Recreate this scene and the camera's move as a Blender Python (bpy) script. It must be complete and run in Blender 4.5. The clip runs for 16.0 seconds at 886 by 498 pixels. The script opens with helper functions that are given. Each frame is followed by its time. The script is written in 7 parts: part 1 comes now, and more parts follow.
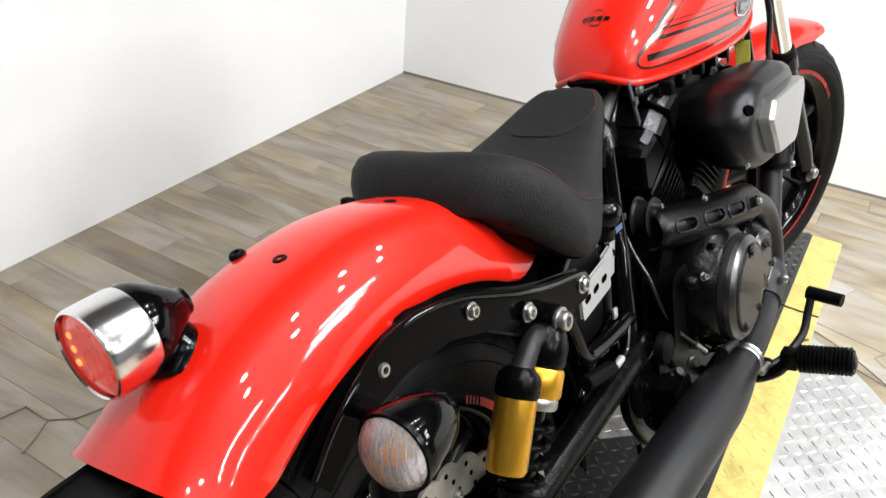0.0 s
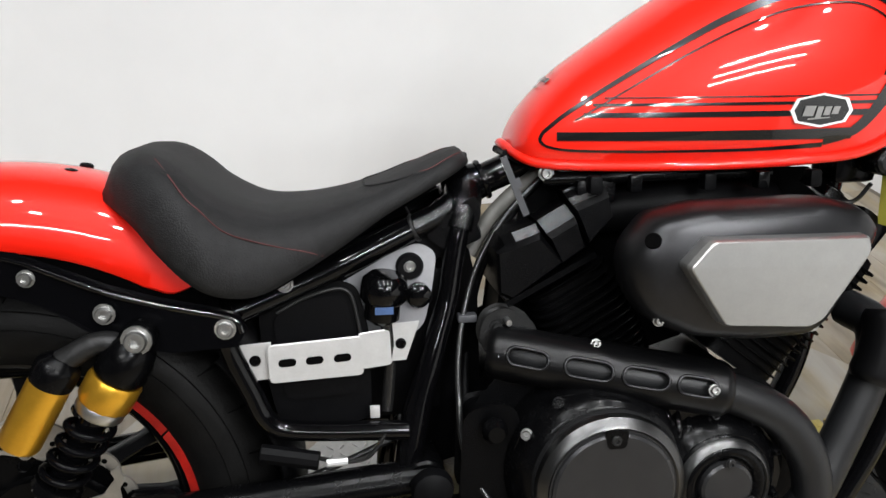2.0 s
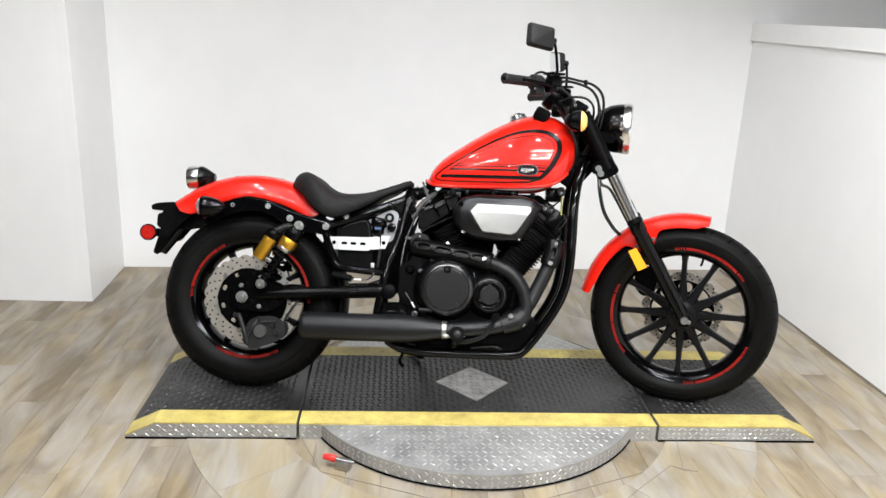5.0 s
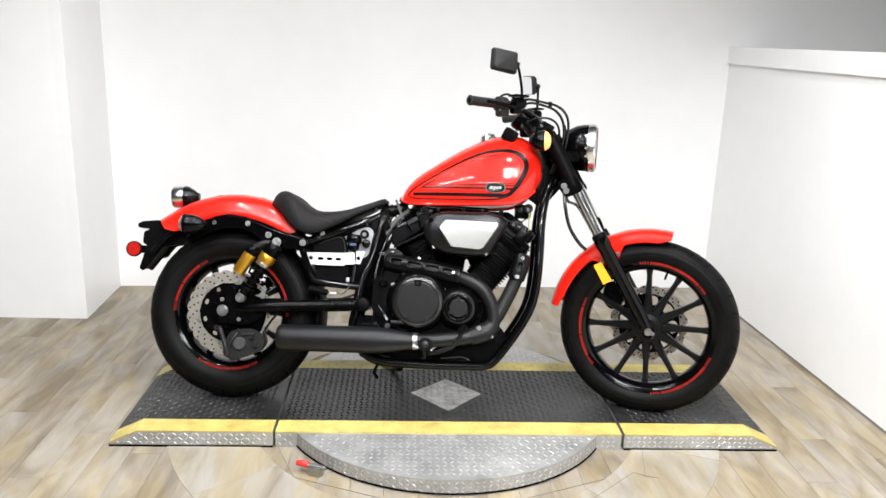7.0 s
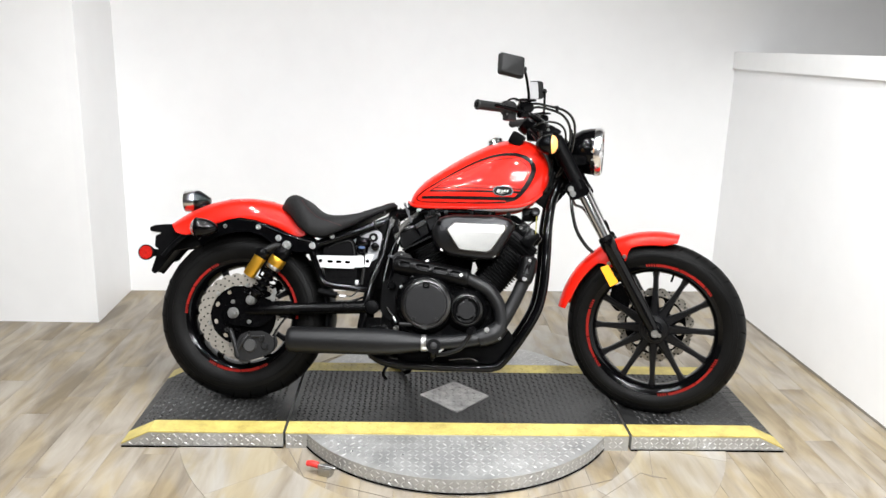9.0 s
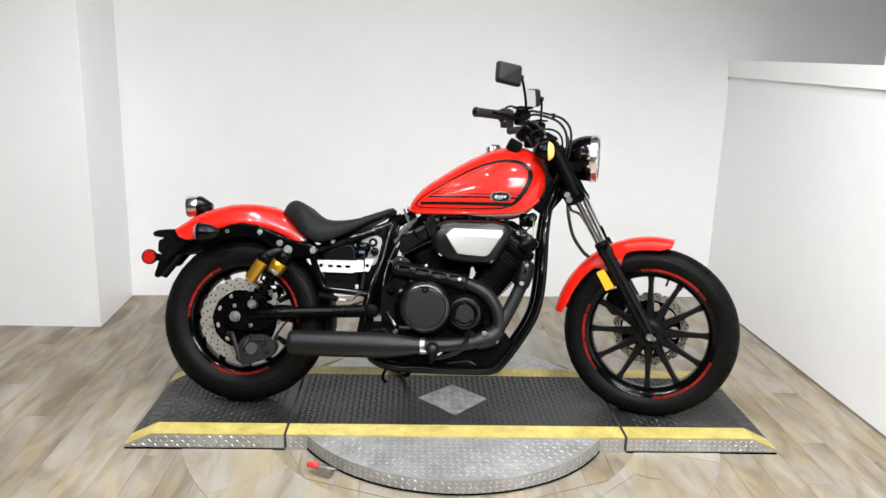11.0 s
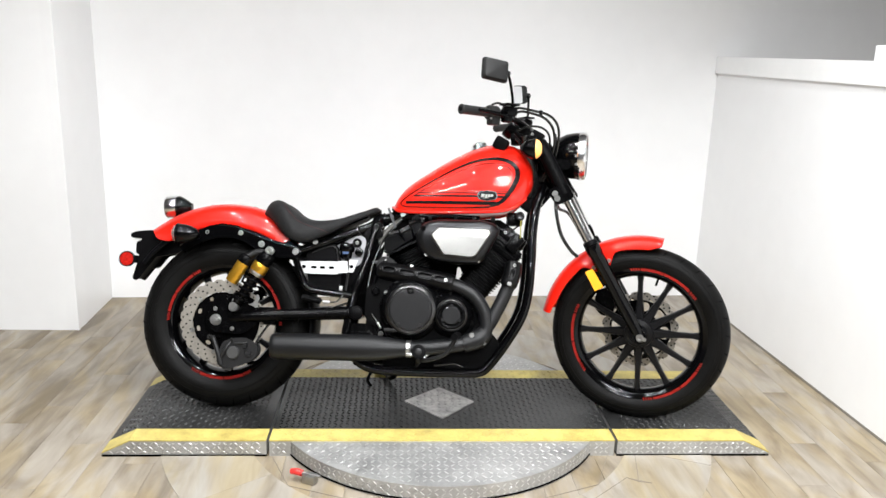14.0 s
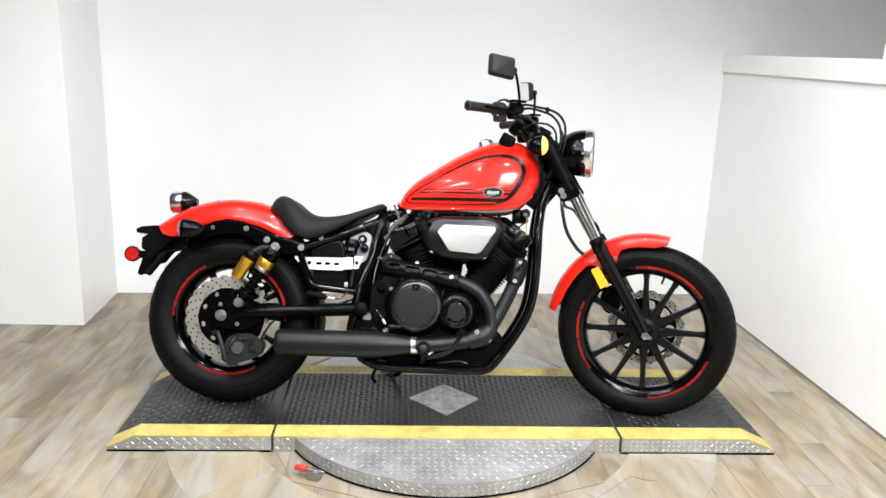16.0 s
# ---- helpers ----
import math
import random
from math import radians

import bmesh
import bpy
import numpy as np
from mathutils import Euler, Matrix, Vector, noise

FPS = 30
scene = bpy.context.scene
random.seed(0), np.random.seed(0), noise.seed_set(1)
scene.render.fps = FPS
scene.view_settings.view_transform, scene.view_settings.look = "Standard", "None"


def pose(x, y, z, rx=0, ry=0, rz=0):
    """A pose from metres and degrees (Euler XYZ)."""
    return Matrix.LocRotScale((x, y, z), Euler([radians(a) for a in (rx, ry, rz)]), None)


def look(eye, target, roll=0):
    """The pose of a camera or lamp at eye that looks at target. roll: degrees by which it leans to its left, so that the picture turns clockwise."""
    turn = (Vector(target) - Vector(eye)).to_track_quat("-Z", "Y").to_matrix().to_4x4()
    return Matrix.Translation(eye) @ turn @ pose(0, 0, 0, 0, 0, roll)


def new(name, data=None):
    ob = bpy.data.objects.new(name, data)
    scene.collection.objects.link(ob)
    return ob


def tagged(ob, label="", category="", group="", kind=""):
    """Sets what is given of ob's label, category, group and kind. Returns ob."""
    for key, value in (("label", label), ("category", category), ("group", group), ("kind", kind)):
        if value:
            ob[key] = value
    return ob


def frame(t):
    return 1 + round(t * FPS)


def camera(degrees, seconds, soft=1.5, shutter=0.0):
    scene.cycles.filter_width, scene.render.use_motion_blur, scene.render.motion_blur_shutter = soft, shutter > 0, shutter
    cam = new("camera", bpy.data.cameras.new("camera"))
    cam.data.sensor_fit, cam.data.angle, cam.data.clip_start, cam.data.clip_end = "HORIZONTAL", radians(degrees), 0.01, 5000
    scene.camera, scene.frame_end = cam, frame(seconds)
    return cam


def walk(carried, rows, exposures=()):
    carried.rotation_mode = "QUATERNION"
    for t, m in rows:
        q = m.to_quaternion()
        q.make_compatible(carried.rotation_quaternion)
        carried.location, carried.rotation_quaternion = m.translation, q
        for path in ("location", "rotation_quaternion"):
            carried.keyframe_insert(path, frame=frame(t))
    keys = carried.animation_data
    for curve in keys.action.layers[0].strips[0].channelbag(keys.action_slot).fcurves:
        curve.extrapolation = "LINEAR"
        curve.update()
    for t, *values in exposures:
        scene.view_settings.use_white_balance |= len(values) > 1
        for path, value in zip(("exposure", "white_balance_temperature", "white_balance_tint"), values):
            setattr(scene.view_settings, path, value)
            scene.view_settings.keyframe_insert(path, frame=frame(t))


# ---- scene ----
cam = camera(58.36, 16.0)
PATH = [
    (0, (-1.307, -0.344, 1.198), (0.203, 0.466, 0.167), 5.19),
    (0.3, (-1.062, -0.382, 1.174), (0.390, 0.393, 0.038), 12.28),
    (0.5, (-0.909, -0.409, 1.194), (0.515, 0.392, 0.041), 10.23),
    (0.8, (-0.716, -0.428, 1.180), (0.571, 0.538, -0.006), 9.36),
    (1, (-0.582, -0.438, 1.144), (0.577, 0.711, -0.012), 10.14),
    (1.3, (-0.444, -0.440, 1.118), (0.380, 0.899, -0.116), 10.10),
    (1.5, (-0.420, -0.511, 1.105), (0.244, 1.001, -0.023), 7.23),
    (1.8, (-0.433, -0.706, 1.127), (0.091, 0.925, 0.095), 4.28),
    (2, (-0.414, -0.870, 1.183), (-0.026, 0.831, 0.206), 1.85),
    (2.3, (-0.362, -1.095, 1.243), (-0.064, 0.664, 0.339), -0.43),
    (2.5, (-0.332, -1.276, 1.258), (-0.093, 0.532, 0.437), 1.57),
    (2.8, (-0.309, -1.537, 1.313), (-0.101, 0.303, 0.557), 3.75),
    (3, (-0.330, -1.700, 1.326), (-0.111, 0.156, 0.616), 1.75),
    (3.3, (-0.347, -1.964, 1.359), (-0.136, -0.106, 0.649), 1.41),
    (3.5, (-0.349, -2.110, 1.379), (-0.129, -0.221, 0.759), 1.49),
    (3.8, (-0.334, -2.340, 1.394), (-0.192, -0.427, 0.827), 1.20),
    (4, (-0.338, -2.451, 1.406), (-0.188, -0.551, 0.801), 1.58),
    (4.2, (-0.294, -2.600, 1.403), (-0.174, -0.679, 0.861), 2.29),
    (4.5, (-0.313, -2.739, 1.403), (-0.177, -0.818, 0.864), 1.89),
    (4.7, (-0.297, -2.774, 1.412), (-0.161, -0.866, 0.828), 2.43),
    (6.8, (-0.100, -2.946, 1.413), (-0.001, -1.016, 0.898), 1.59),
    (7, (-0.116, -2.944, 1.413), (-0.017, -1.015, 0.894), 1.92),
    (7.5, (-0.129, -2.947, 1.418), (-0.029, -1.013, 0.919), 2.06),
    (8, (-0.136, -2.963, 1.408), (-0.044, -1.024, 0.923), 1.96),
    (8.5, (-0.133, -2.971, 1.407), (-0.050, -1.035, 0.909), 1.87),
    (9, (-0.124, -2.977, 1.405), (-0.041, -1.043, 0.903), 1.69),
    (11.5, (-0.127, -3.031, 1.410), (-0.040, -1.092, 0.927), 1.77),
    (12, (-0.123, -3.031, 1.409), (-0.042, -1.094, 0.919), 1.63),
    (12.5, (-0.130, -3.023, 1.409), (-0.033, -1.084, 0.928), 1.42),
    (13, (-0.121, -3.011, 1.411), (-0.031, -1.070, 0.939), 1.18),
    (13.5, (-0.125, -2.991, 1.405), (-0.028, -1.050, 0.932), 1.56),
    (14, (-0.122, -2.964, 1.401), (-0.001, -1.029, 0.913), 1.70),
    (14.5, (-0.138, -2.953, 1.402), (-0.021, -1.018, 0.910), 1.90),
    (15, (-0.129, -2.944, 1.399), (-0.015, -1.010, 0.903), 2.16),
    (15.5, (-0.129, -2.944, 1.402), (-0.013, -1.012, 0.898), 2.15),
    (16, (-0.127, -2.959, 1.396), (-0.016, -1.024, 0.902), 1.95),
]
EXPOSURES = [(0.0, -0.2), (1.0, -0.27), (2.0, -0.45), (3.0, -0.45), (4.7, -0.42), (6.8, -0.17), (9.2, -0.18), (11.3, -0.43), (12.6, -0.42), (13.3, -0.36), (14.2, -0.16), (16.0, -0.2)]
walk(cam, [(t, look(eye, target, roll)) for t, eye, target, roll in PATH], EXPOSURES)

# ---- light: closed showroom bay under ceiling tubes and small round lamps ----
world = bpy.data.worlds.new("room_world")
scene.world = world
world.use_nodes = True
world.node_tree.nodes["Background"].inputs[0].default_value = (0.9, 0.93, 1.0, 1)
world.node_tree.nodes["Background"].inputs[1].default_value = 0.05
CEIL, FLOOR = 2.9, -0.008


# ---- materials ----
def material(name, color, rough=0.5, metal=0.0, vary=0.0, scale=20.0, bump=0.0, bump_scale=200.0, coat=0.0, spec=0.5,
             rough_vary=0.0, stretch=(1, 1, 1), island=0.0, emit=0.0, dark=None):
    m = bpy.data.materials.new(name)
    m.use_nodes = True
    nt = m.node_tree
    b = nt.nodes["Principled BSDF"]
    L = nt.links.new
    b.inputs["Base Color"].default_value = (*color, 1)
    b.inputs["Roughness"].default_value = rough
    b.inputs["Metallic"].default_value = metal
    b.inputs["Specular IOR Level"].default_value = spec
    b.inputs["Coat Weight"].default_value = coat
    b.inputs["Coat Roughness"].default_value = 0.03
    if emit:
        b.inputs["Emission Color"].default_value = (*color, 1)
        b.inputs["Emission Strength"].default_value = emit
    co = nt.nodes.new("ShaderNodeTexCoord")
    mp = nt.nodes.new("ShaderNodeMapping")
    mp.inputs["Scale"].default_value = stretch
    L(co.outputs["Object"], mp.inputs["Vector"])
    if vary or rough_vary:
        n1 = nt.nodes.new("ShaderNodeTexNoise")
        n1.inputs["Scale"].default_value = scale
        n1.inputs["Detail"].default_value = 6
        n1.inputs["Roughness"].default_value = 0.6
        L(mp.outputs[0], n1.inputs["Vector"])
        n2 = nt.nodes.new("ShaderNodeTexNoise")
        n2.inputs["Scale"].default_value = scale * 7.3
        n2.inputs["Detail"].default_value = 3
        L(mp.outputs[0], n2.inputs["Vector"])
        add = nt.nodes.new("ShaderNodeMath")
        add.operation = "MULTIPLY_ADD"
        add.inputs[1].default_value = 0.4
        L(n2.outputs[0], add.inputs[0])
        L(n1.outputs[0], add.inputs[2])
        rng = nt.nodes.new("ShaderNodeMapRange")
        rng.inputs[1].default_value, rng.inputs[2].default_value = 0.45, 0.95
        L(add.outputs[0], rng.inputs[0])
        if vary:
            lo = dark or tuple(c * (1 - vary) for c in color)
            hi = tuple(min(1, c * (1 + vary * 0.6)) for c in color)
            mix = nt.nodes.new("ShaderNodeMix")
            mix.data_type = "RGBA"
            mix.inputs[6].default_value, mix.inputs[7].default_value = (*lo, 1), (*hi, 1)
            L(rng.outputs[0], mix.inputs[0])
            L(mix.outputs[2], b.inputs["Base Color"])
        if rough_vary:
            rr = nt.nodes.new("ShaderNodeMapRange")
            rr.inputs[3].default_value, rr.inputs[4].default_value = rough - rough_vary, rough + rough_vary
            L(rng.outputs[0], rr.inputs[0])
            L(rr.outputs[0], b.inputs["Roughness"])
    if bump:
        nb = nt.nodes.new("ShaderNodeTexNoise")
        nb.inputs["Scale"].default_value = bump_scale
        nb.inputs["Detail"].default_value = 4
        L(mp.outputs[0], nb.inputs["Vector"])
        bp = nt.nodes.new("ShaderNodeBump")
        bp.inputs["Strength"].default_value = bump
        bp.inputs["Distance"].default_value = 0.002
        L(nb.outputs[0], bp.inputs["Height"])
        L(bp.outputs[0], b.inputs["Normal"])
    return m


def plank_material(name, tones):
    """Worn vinyl wood: long grain along y, a tone of its own for each plank."""
    m = bpy.data.materials.new(name)
    m.use_nodes = True
    nt, L = m.node_tree, m.node_tree.links.new
    b = nt.nodes["Principled BSDF"]
    co = nt.nodes.new("ShaderNodeTexCoord")
    info = nt.nodes.new("ShaderNodeObjectInfo")
    shift = nt.nodes.new("ShaderNodeVectorMath")
    shift.operation = "MULTIPLY_ADD"
    shift.inputs[1].default_value = (7.0, 13.0, 3.0)
    L(info.outputs["Random"], shift.inputs[0])
    L(co.outputs["Object"], shift.inputs[2])
    out = []
    for scale, st in ((4.2, (2.6, 0.72, 1)), (60.0, (1.0, 0.05, 1)), (3.2, (2.6, 0.75, 1))):
        mp = nt.nodes.new("ShaderNodeMapping")
        mp.inputs["Scale"].default_value = st
        L(shift.outputs[0], mp.inputs["Vector"])
        n = nt.nodes.new("ShaderNodeTexNoise")
        n.inputs["Scale"].default_value = scale
        n.inputs["Detail"].default_value = 5
        n.inputs["Distortion"].default_value = 0.9
        L(mp.outputs[0], n.inputs["Vector"])
        out.append(n)
    s1 = nt.nodes.new("ShaderNodeMath")
    s1.operation = "MULTIPLY_ADD"
    s1.inputs[1].default_value = 0.17
    L(out[1].outputs[0], s1.inputs[0])
    L(out[0].outputs[0], s1.inputs[2])
    s2 = nt.nodes.new("ShaderNodeMath")
    s2.operation = "MULTIPLY_ADD"
    s2.inputs[1].default_value = 0.14
    L(info.outputs["Random"], s2.inputs[0])
    L(s1.outputs[0], s2.inputs[2])
    ramp = nt.nodes.new("ShaderNodeValToRGB")
    el = ramp.color_ramp.elements
    el[0].position, el[0].color = 0.41, (*tones[0], 1)
    el[1].position, el[1].color = 0.85, (*tones[3], 1)
    for p, c in ((0.55, tones[1]), (0.69, tones[2])):
        e = el.new(p)
        e.color = (*c, 1)
    L(s2.outputs[0], ramp.inputs[0])
    warm = nt.nodes.new("ShaderNodeMix")
    warm.data_type, warm.blend_type = "RGBA", "MULTIPLY"
    warm.inputs[7].default_value = (1.0, 0.88, 0.58, 1)
    wr = nt.nodes.new("ShaderNodeMapRange")
    wr.inputs[1].default_value, wr.inputs[2].default_value, wr.inputs[4].default_value = 0.43, 0.62, 0.68
    L(out[2].outputs[0], wr.inputs[0])
    L(wr.outputs[0], warm.inputs[0])
    L(ramp.outputs[0], warm.inputs[6])
    L(warm.outputs[2], b.inputs["Base Color"])
    b.inputs["Roughness"].default_value = 0.42
    bp = nt.nodes.new("ShaderNodeBump")
    bp.inputs["Strength"].default_value, bp.inputs["Distance"].default_value = 0.15, 0.002
    L(out[1].outputs[0], bp.inputs["Height"])
    L(bp.outputs[0], b.inputs["Normal"])
    return m


WALL = material("wall_paint", (0.84, 0.84, 0.84), 0.33, vary=0.035, scale=1.3, bump=0.05, bump_scale=30, rough_vary=0.06)
TRIM = material("trim_paint", (0.84, 0.84, 0.835), 0.4, vary=0.04, scale=3)
# greyer than WALL: the next bay's shade is put into this colour
FAR = material("far_wall_shade", (0.6, 0.585, 0.57), 0.6, vary=0.05, scale=1)
# unseen ceiling, coloured dark to cut fill light and reflections
CEILING = material("dim_unseen_ceiling", (0.1, 0.1, 0.105), 0.8, vary=0.06, scale=2)
PLANK = plank_material("vinyl_plank", ((0.14, 0.115, 0.084), (0.198, 0.168, 0.13), (0.26, 0.227, 0.183), (0.322, 0.288, 0.24)))
PATCH = plank_material("worn_patch", ((0.2, 0.172, 0.136), (0.255, 0.228, 0.19), (0.3, 0.276, 0.24), (0.34, 0.318, 0.285)))
GROUT = material("joint_dark", (0.1, 0.085, 0.07), 0.8)
JOINTDARK = material("dark_joint_line", (0.2, 0.18, 0.155), 0.8)
ALU = material("aluminium_tread", (0.46, 0.46, 0.45), 0.48, 0.7, vary=0.28, scale=9, rough_vary=0.12, bump=0.05, bump_scale=80)
LUG = material("bright_tread_bar", (0.66, 0.66, 0.65), 0.33, 0.85, vary=0.15, scale=30, rough_vary=0.08)
RUBBERMAT = material("black_grip_deck", (0.02, 0.02, 0.0197), 0.42, vary=0.6, scale=2.6, dark=(0.005, 0.005, 0.005), bump=0.3, bump_scale=400, spec=0.4, rough_vary=0.12)
STUD = material("worn_deck_stud", (0.05, 0.05, 0.049), 0.3, 0.3, vary=0.6, scale=2.6, dark=(0.008, 0.008, 0.008), spec=0.5, rough_vary=0.1)
YELLOW = material("yellow_edge_paint", (0.52, 0.435, 0.13), 0.5, vary=0.25, scale=16, dark=(0.34, 0.26, 0.07), rough_vary=0.1)
STEELPLATE = material("worn_steel_plate", (0.46, 0.45, 0.44), 0.46, 0.6, vary=0.5, scale=18, dark=(0.16, 0.155, 0.15), rough_vary=0.12)
# on holes, slots and grooves this black stands for the shade inside
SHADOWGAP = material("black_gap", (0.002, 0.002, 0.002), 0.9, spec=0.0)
RED = material("red_enamel", (0.62, 0.0105, 0.0035), 0.4, coat=0.8, vary=0.03, scale=3, spec=0.15)
STRIPE = material("black_decal", (0.004, 0.004, 0.004), 0.25, coat=0.5, spec=0.3)
SEATV = material("black_vinyl", (0.0125, 0.0125, 0.0128), 0.6, vary=0.35, scale=60, bump=0.5, bump_scale=480, spec=0.14)
STITCH = material("red_stitch", (0.05, 0.006, 0.006), 0.7)
TYRE = material("tyre_rubber", (0.0034, 0.0033, 0.0032), 0.5, vary=0.6, scale=7, bump=0.25, bump_scale=250, rough_vary=0.1, spec=0.1)
BLACK = material("gloss_black", (0.0012, 0.0012, 0.0014), 0.09, rough_vary=0.03, scale=25, spec=0.2)
SATIN = material("satin_black", (0.0014, 0.0014, 0.0016), 0.24, vary=0.2, scale=40, rough_vary=0.08, spec=0.1)
MATT = material("matt_black_plastic", (0.0021, 0.0021, 0.0024), 0.46, vary=0.25, scale=60, bump=0.12, bump_scale=500, spec=0.06)
EXHAUST = material("matt_black_exhaust", (0.005, 0.0052, 0.0058), 0.42, vary=0.3, scale=30, bump=0.14, bump_scale=600, spec=0.3)
ENGINE = material("wrinkle_black_engine", (0.0014, 0.0014, 0.0016), 0.3, bump=0.35, bump_scale=520, vary=0.3, scale=60, spec=0.065)
# ENGINE's wrinkle finish with the lamps' glint put in as pale metal
WRINKLE = material("wrinkle_paint_glint", (0.16, 0.16, 0.165), 0.26, 0.9, bump=0.9, bump_scale=600, vary=0.6, scale=300, dark=(0.008, 0.008, 0.009), spec=0.5)
CASTGLOSS = material("gloss_black_casting", (0.0013, 0.0013, 0.0015), 0.12, bump=0.35, bump_scale=600, vary=0.2, scale=40, spec=0.3)
FINRIM = material("satin_black_fin_rim", (0.0012, 0.0012, 0.0013), 0.27, vary=0.2, scale=60, spec=0.06)
FIN = material("dull_black_fin", (0.001, 0.001, 0.0011), 0.5, vary=0.3, scale=60, spec=0.012)
GLOSSLIP = material("gloss_enamel_lip", (0.0015, 0.0015, 0.0018), 0.1, spec=0.55)
WHEELB = material("satin_black_wheel", (0.0045, 0.0045, 0.005), 0.32, vary=0.2, scale=40, spec=0.16)
STRUTB = material("black_strut_enamel", (0.0015, 0.0015, 0.0018), 0.12, rough_vary=0.04, scale=25, spec=0.05)
SHIELD = material("satin_black_shield", (0.002, 0.002, 0.0022), 0.3, vary=0.2, scale=40, bump=0.1, bump_scale=600, spec=0.2)
COVER = material("dark_grey_cover", (0.03, 0.03, 0.031), 0.26, 0.6, vary=0.15, scale=40, spec=0.25)
CHROME = material("chrome", (0.86, 0.86, 0.87), 0.16, 1.0, rough_vary=0.04, scale=20)
STEEL = material("bright_steel", (0.43, 0.43, 0.42), 0.34, 1.0, vary=0.15, scale=60)
DISC = material("brushed_disc_steel", (0.37, 0.345, 0.305), 0.42, 0.75, vary=0.2, scale=50)
SILVER = material("silver_paint", (0.31, 0.307, 0.297), 0.34, 0.85, vary=0.06, scale=50, coat=0.1)
PLATE = material("brushed_alu_plate", (0.54, 0.54, 0.54), 0.4, 0.7, vary=0.08, scale=60)
GOLD = material("gold_anodised", (0.62, 0.33, 0.03), 0.3, 0.85, vary=0.1, scale=40)
CARB = material("charcoal_satin", (0.031, 0.031, 0.0325), 0.34, 0.9, vary=0.12, scale=40, spec=0.3)
REDTAPE = material("red_rim_tape", (0.4, 0.014, 0.009), 0.35, vary=0.3, scale=90)
AMBER = material("amber_lens", (0.9, 0.36, 0.02), 0.25, coat=0.5)
AMBERLIT = material("amber_lens_lit", (1.0, 0.48, 0.13), 0.3, emit=0.9)
REDLENS = material("red_lens", (0.85, 0.075, 0.055), 0.22, coat=0.5, vary=0.35, scale=140, emit=0.4)
REFLECTOR = material("red_reflector", (0.42, 0.012, 0.008), 0.22, vary=0.5, scale=160, coat=0.6)
LED = material("lit_led", (1.0, 0.22, 0.05), 0.3, emit=2.2)
CLEAR = material("clear_ribbed_lens", (0.97, 0.93, 0.92), 0.08, bump=0.5, bump_scale=160)
CLEAR.node_tree.nodes["Principled BSDF"].inputs["Transmission Weight"].default_value = 0.86
BRACKET = material("pale_cast_bracket", (0.3, 0.3, 0.315), 0.42, 0.4, vary=0.1, scale=40)
POLISHED = material("dark_polished_edge", (0.085, 0.085, 0.085), 0.3, 1.0, vary=0.15, scale=40)
GRIPRUBBER = material("grey_black_rubber", (0.014, 0.014, 0.014), 0.5, vary=0.2, scale=60, bump=0.2, bump_scale=400, spec=0.25)
JOINT = material("board_joint", (0.2, 0.172, 0.135), 0.7)
GREYPIPE = material("grey_breather_rubber", (0.075, 0.072, 0.065), 0.55, vary=0.2, scale=40)
FLANGE = material("dull_cast_flange", (0.015, 0.015, 0.015), 0.4, 0.4, vary=0.35, scale=40, bump=0.3, bump_scale=300, spec=0.3)
CASTGREY = material("dark_grey_casting", (0.017, 0.017, 0.0175), 0.42, 0.3, vary=0.25, scale=50, bump=0.15, bump_scale=400, spec=0.3)
GREY = material("grey_bracket", (0.06, 0.06, 0.06), 0.45, 0.4, vary=0.12, scale=40)
TAG = material("yellow_tag", (0.5, 0.47, 0.07), 0.6, vary=0.1, scale=50)
CABLE = material("cable_sheath", (0.007, 0.007, 0.007), 0.25, spec=0.5)
TIE = material("grey_strap", (0.034, 0.035, 0.039), 0.45)
HANDLE = material("red_grip", (0.6, 0.03, 0.025), 0.4)
MIRROR = material("mirror_glass", (0.85, 0.86, 0.88), 0.02, 1.0)
TUBEON = material("lamp_glow", (1.0, 0.97, 0.92), 0.4, emit=6.0)
# for the unseen walls: dark so that gloss black reflects little
DIM = material("dim_unseen_wall", (0.1, 0.1, 0.105), 0.6, vary=0.08, scale=1.5)
FIXTURE = material("fixture_white", (0.75, 0.75, 0.75), 0.4)


# ---- mesh helpers ----
def link(name, bm, mat, smooth=35):
    bmesh.ops.recalc_face_normals(bm, faces=bm.faces[:])
    me = bpy.data.meshes.new(name)
    bm.to_mesh(me)
    bm.free()
    if smooth:
        me.shade_smooth()
        me.set_sharp_from_angle(angle=radians(smooth))
    if mat:
        me.materials.append(mat)
    return new(name, me)


def part(name, bm, mat, parent, label="", smooth=35):
    ob = link(name, bm, mat, smooth)
    ob.parent = parent
    if label:
        tagged(ob, label)
    return ob


def box(cx, cy, cz, sx, sy, sz, bevel=0.0, bm=None, rot=None, seg=2):
    bm = bm or bmesh.new()
    m = Matrix.Translation((cx, cy, cz)) @ (rot or Matrix()) @ Matrix.Diagonal((sx, sy, sz, 1))
    r = bmesh.ops.create_cube(bm, size=1, matrix=m)
    if bevel:
        edges = {e for v in r["verts"] for e in v.link_edges}
        bmesh.ops.bevel(bm, geom=list(edges), offset=bevel, segments=seg, profile=0.6, affect="EDGES")
    return bm


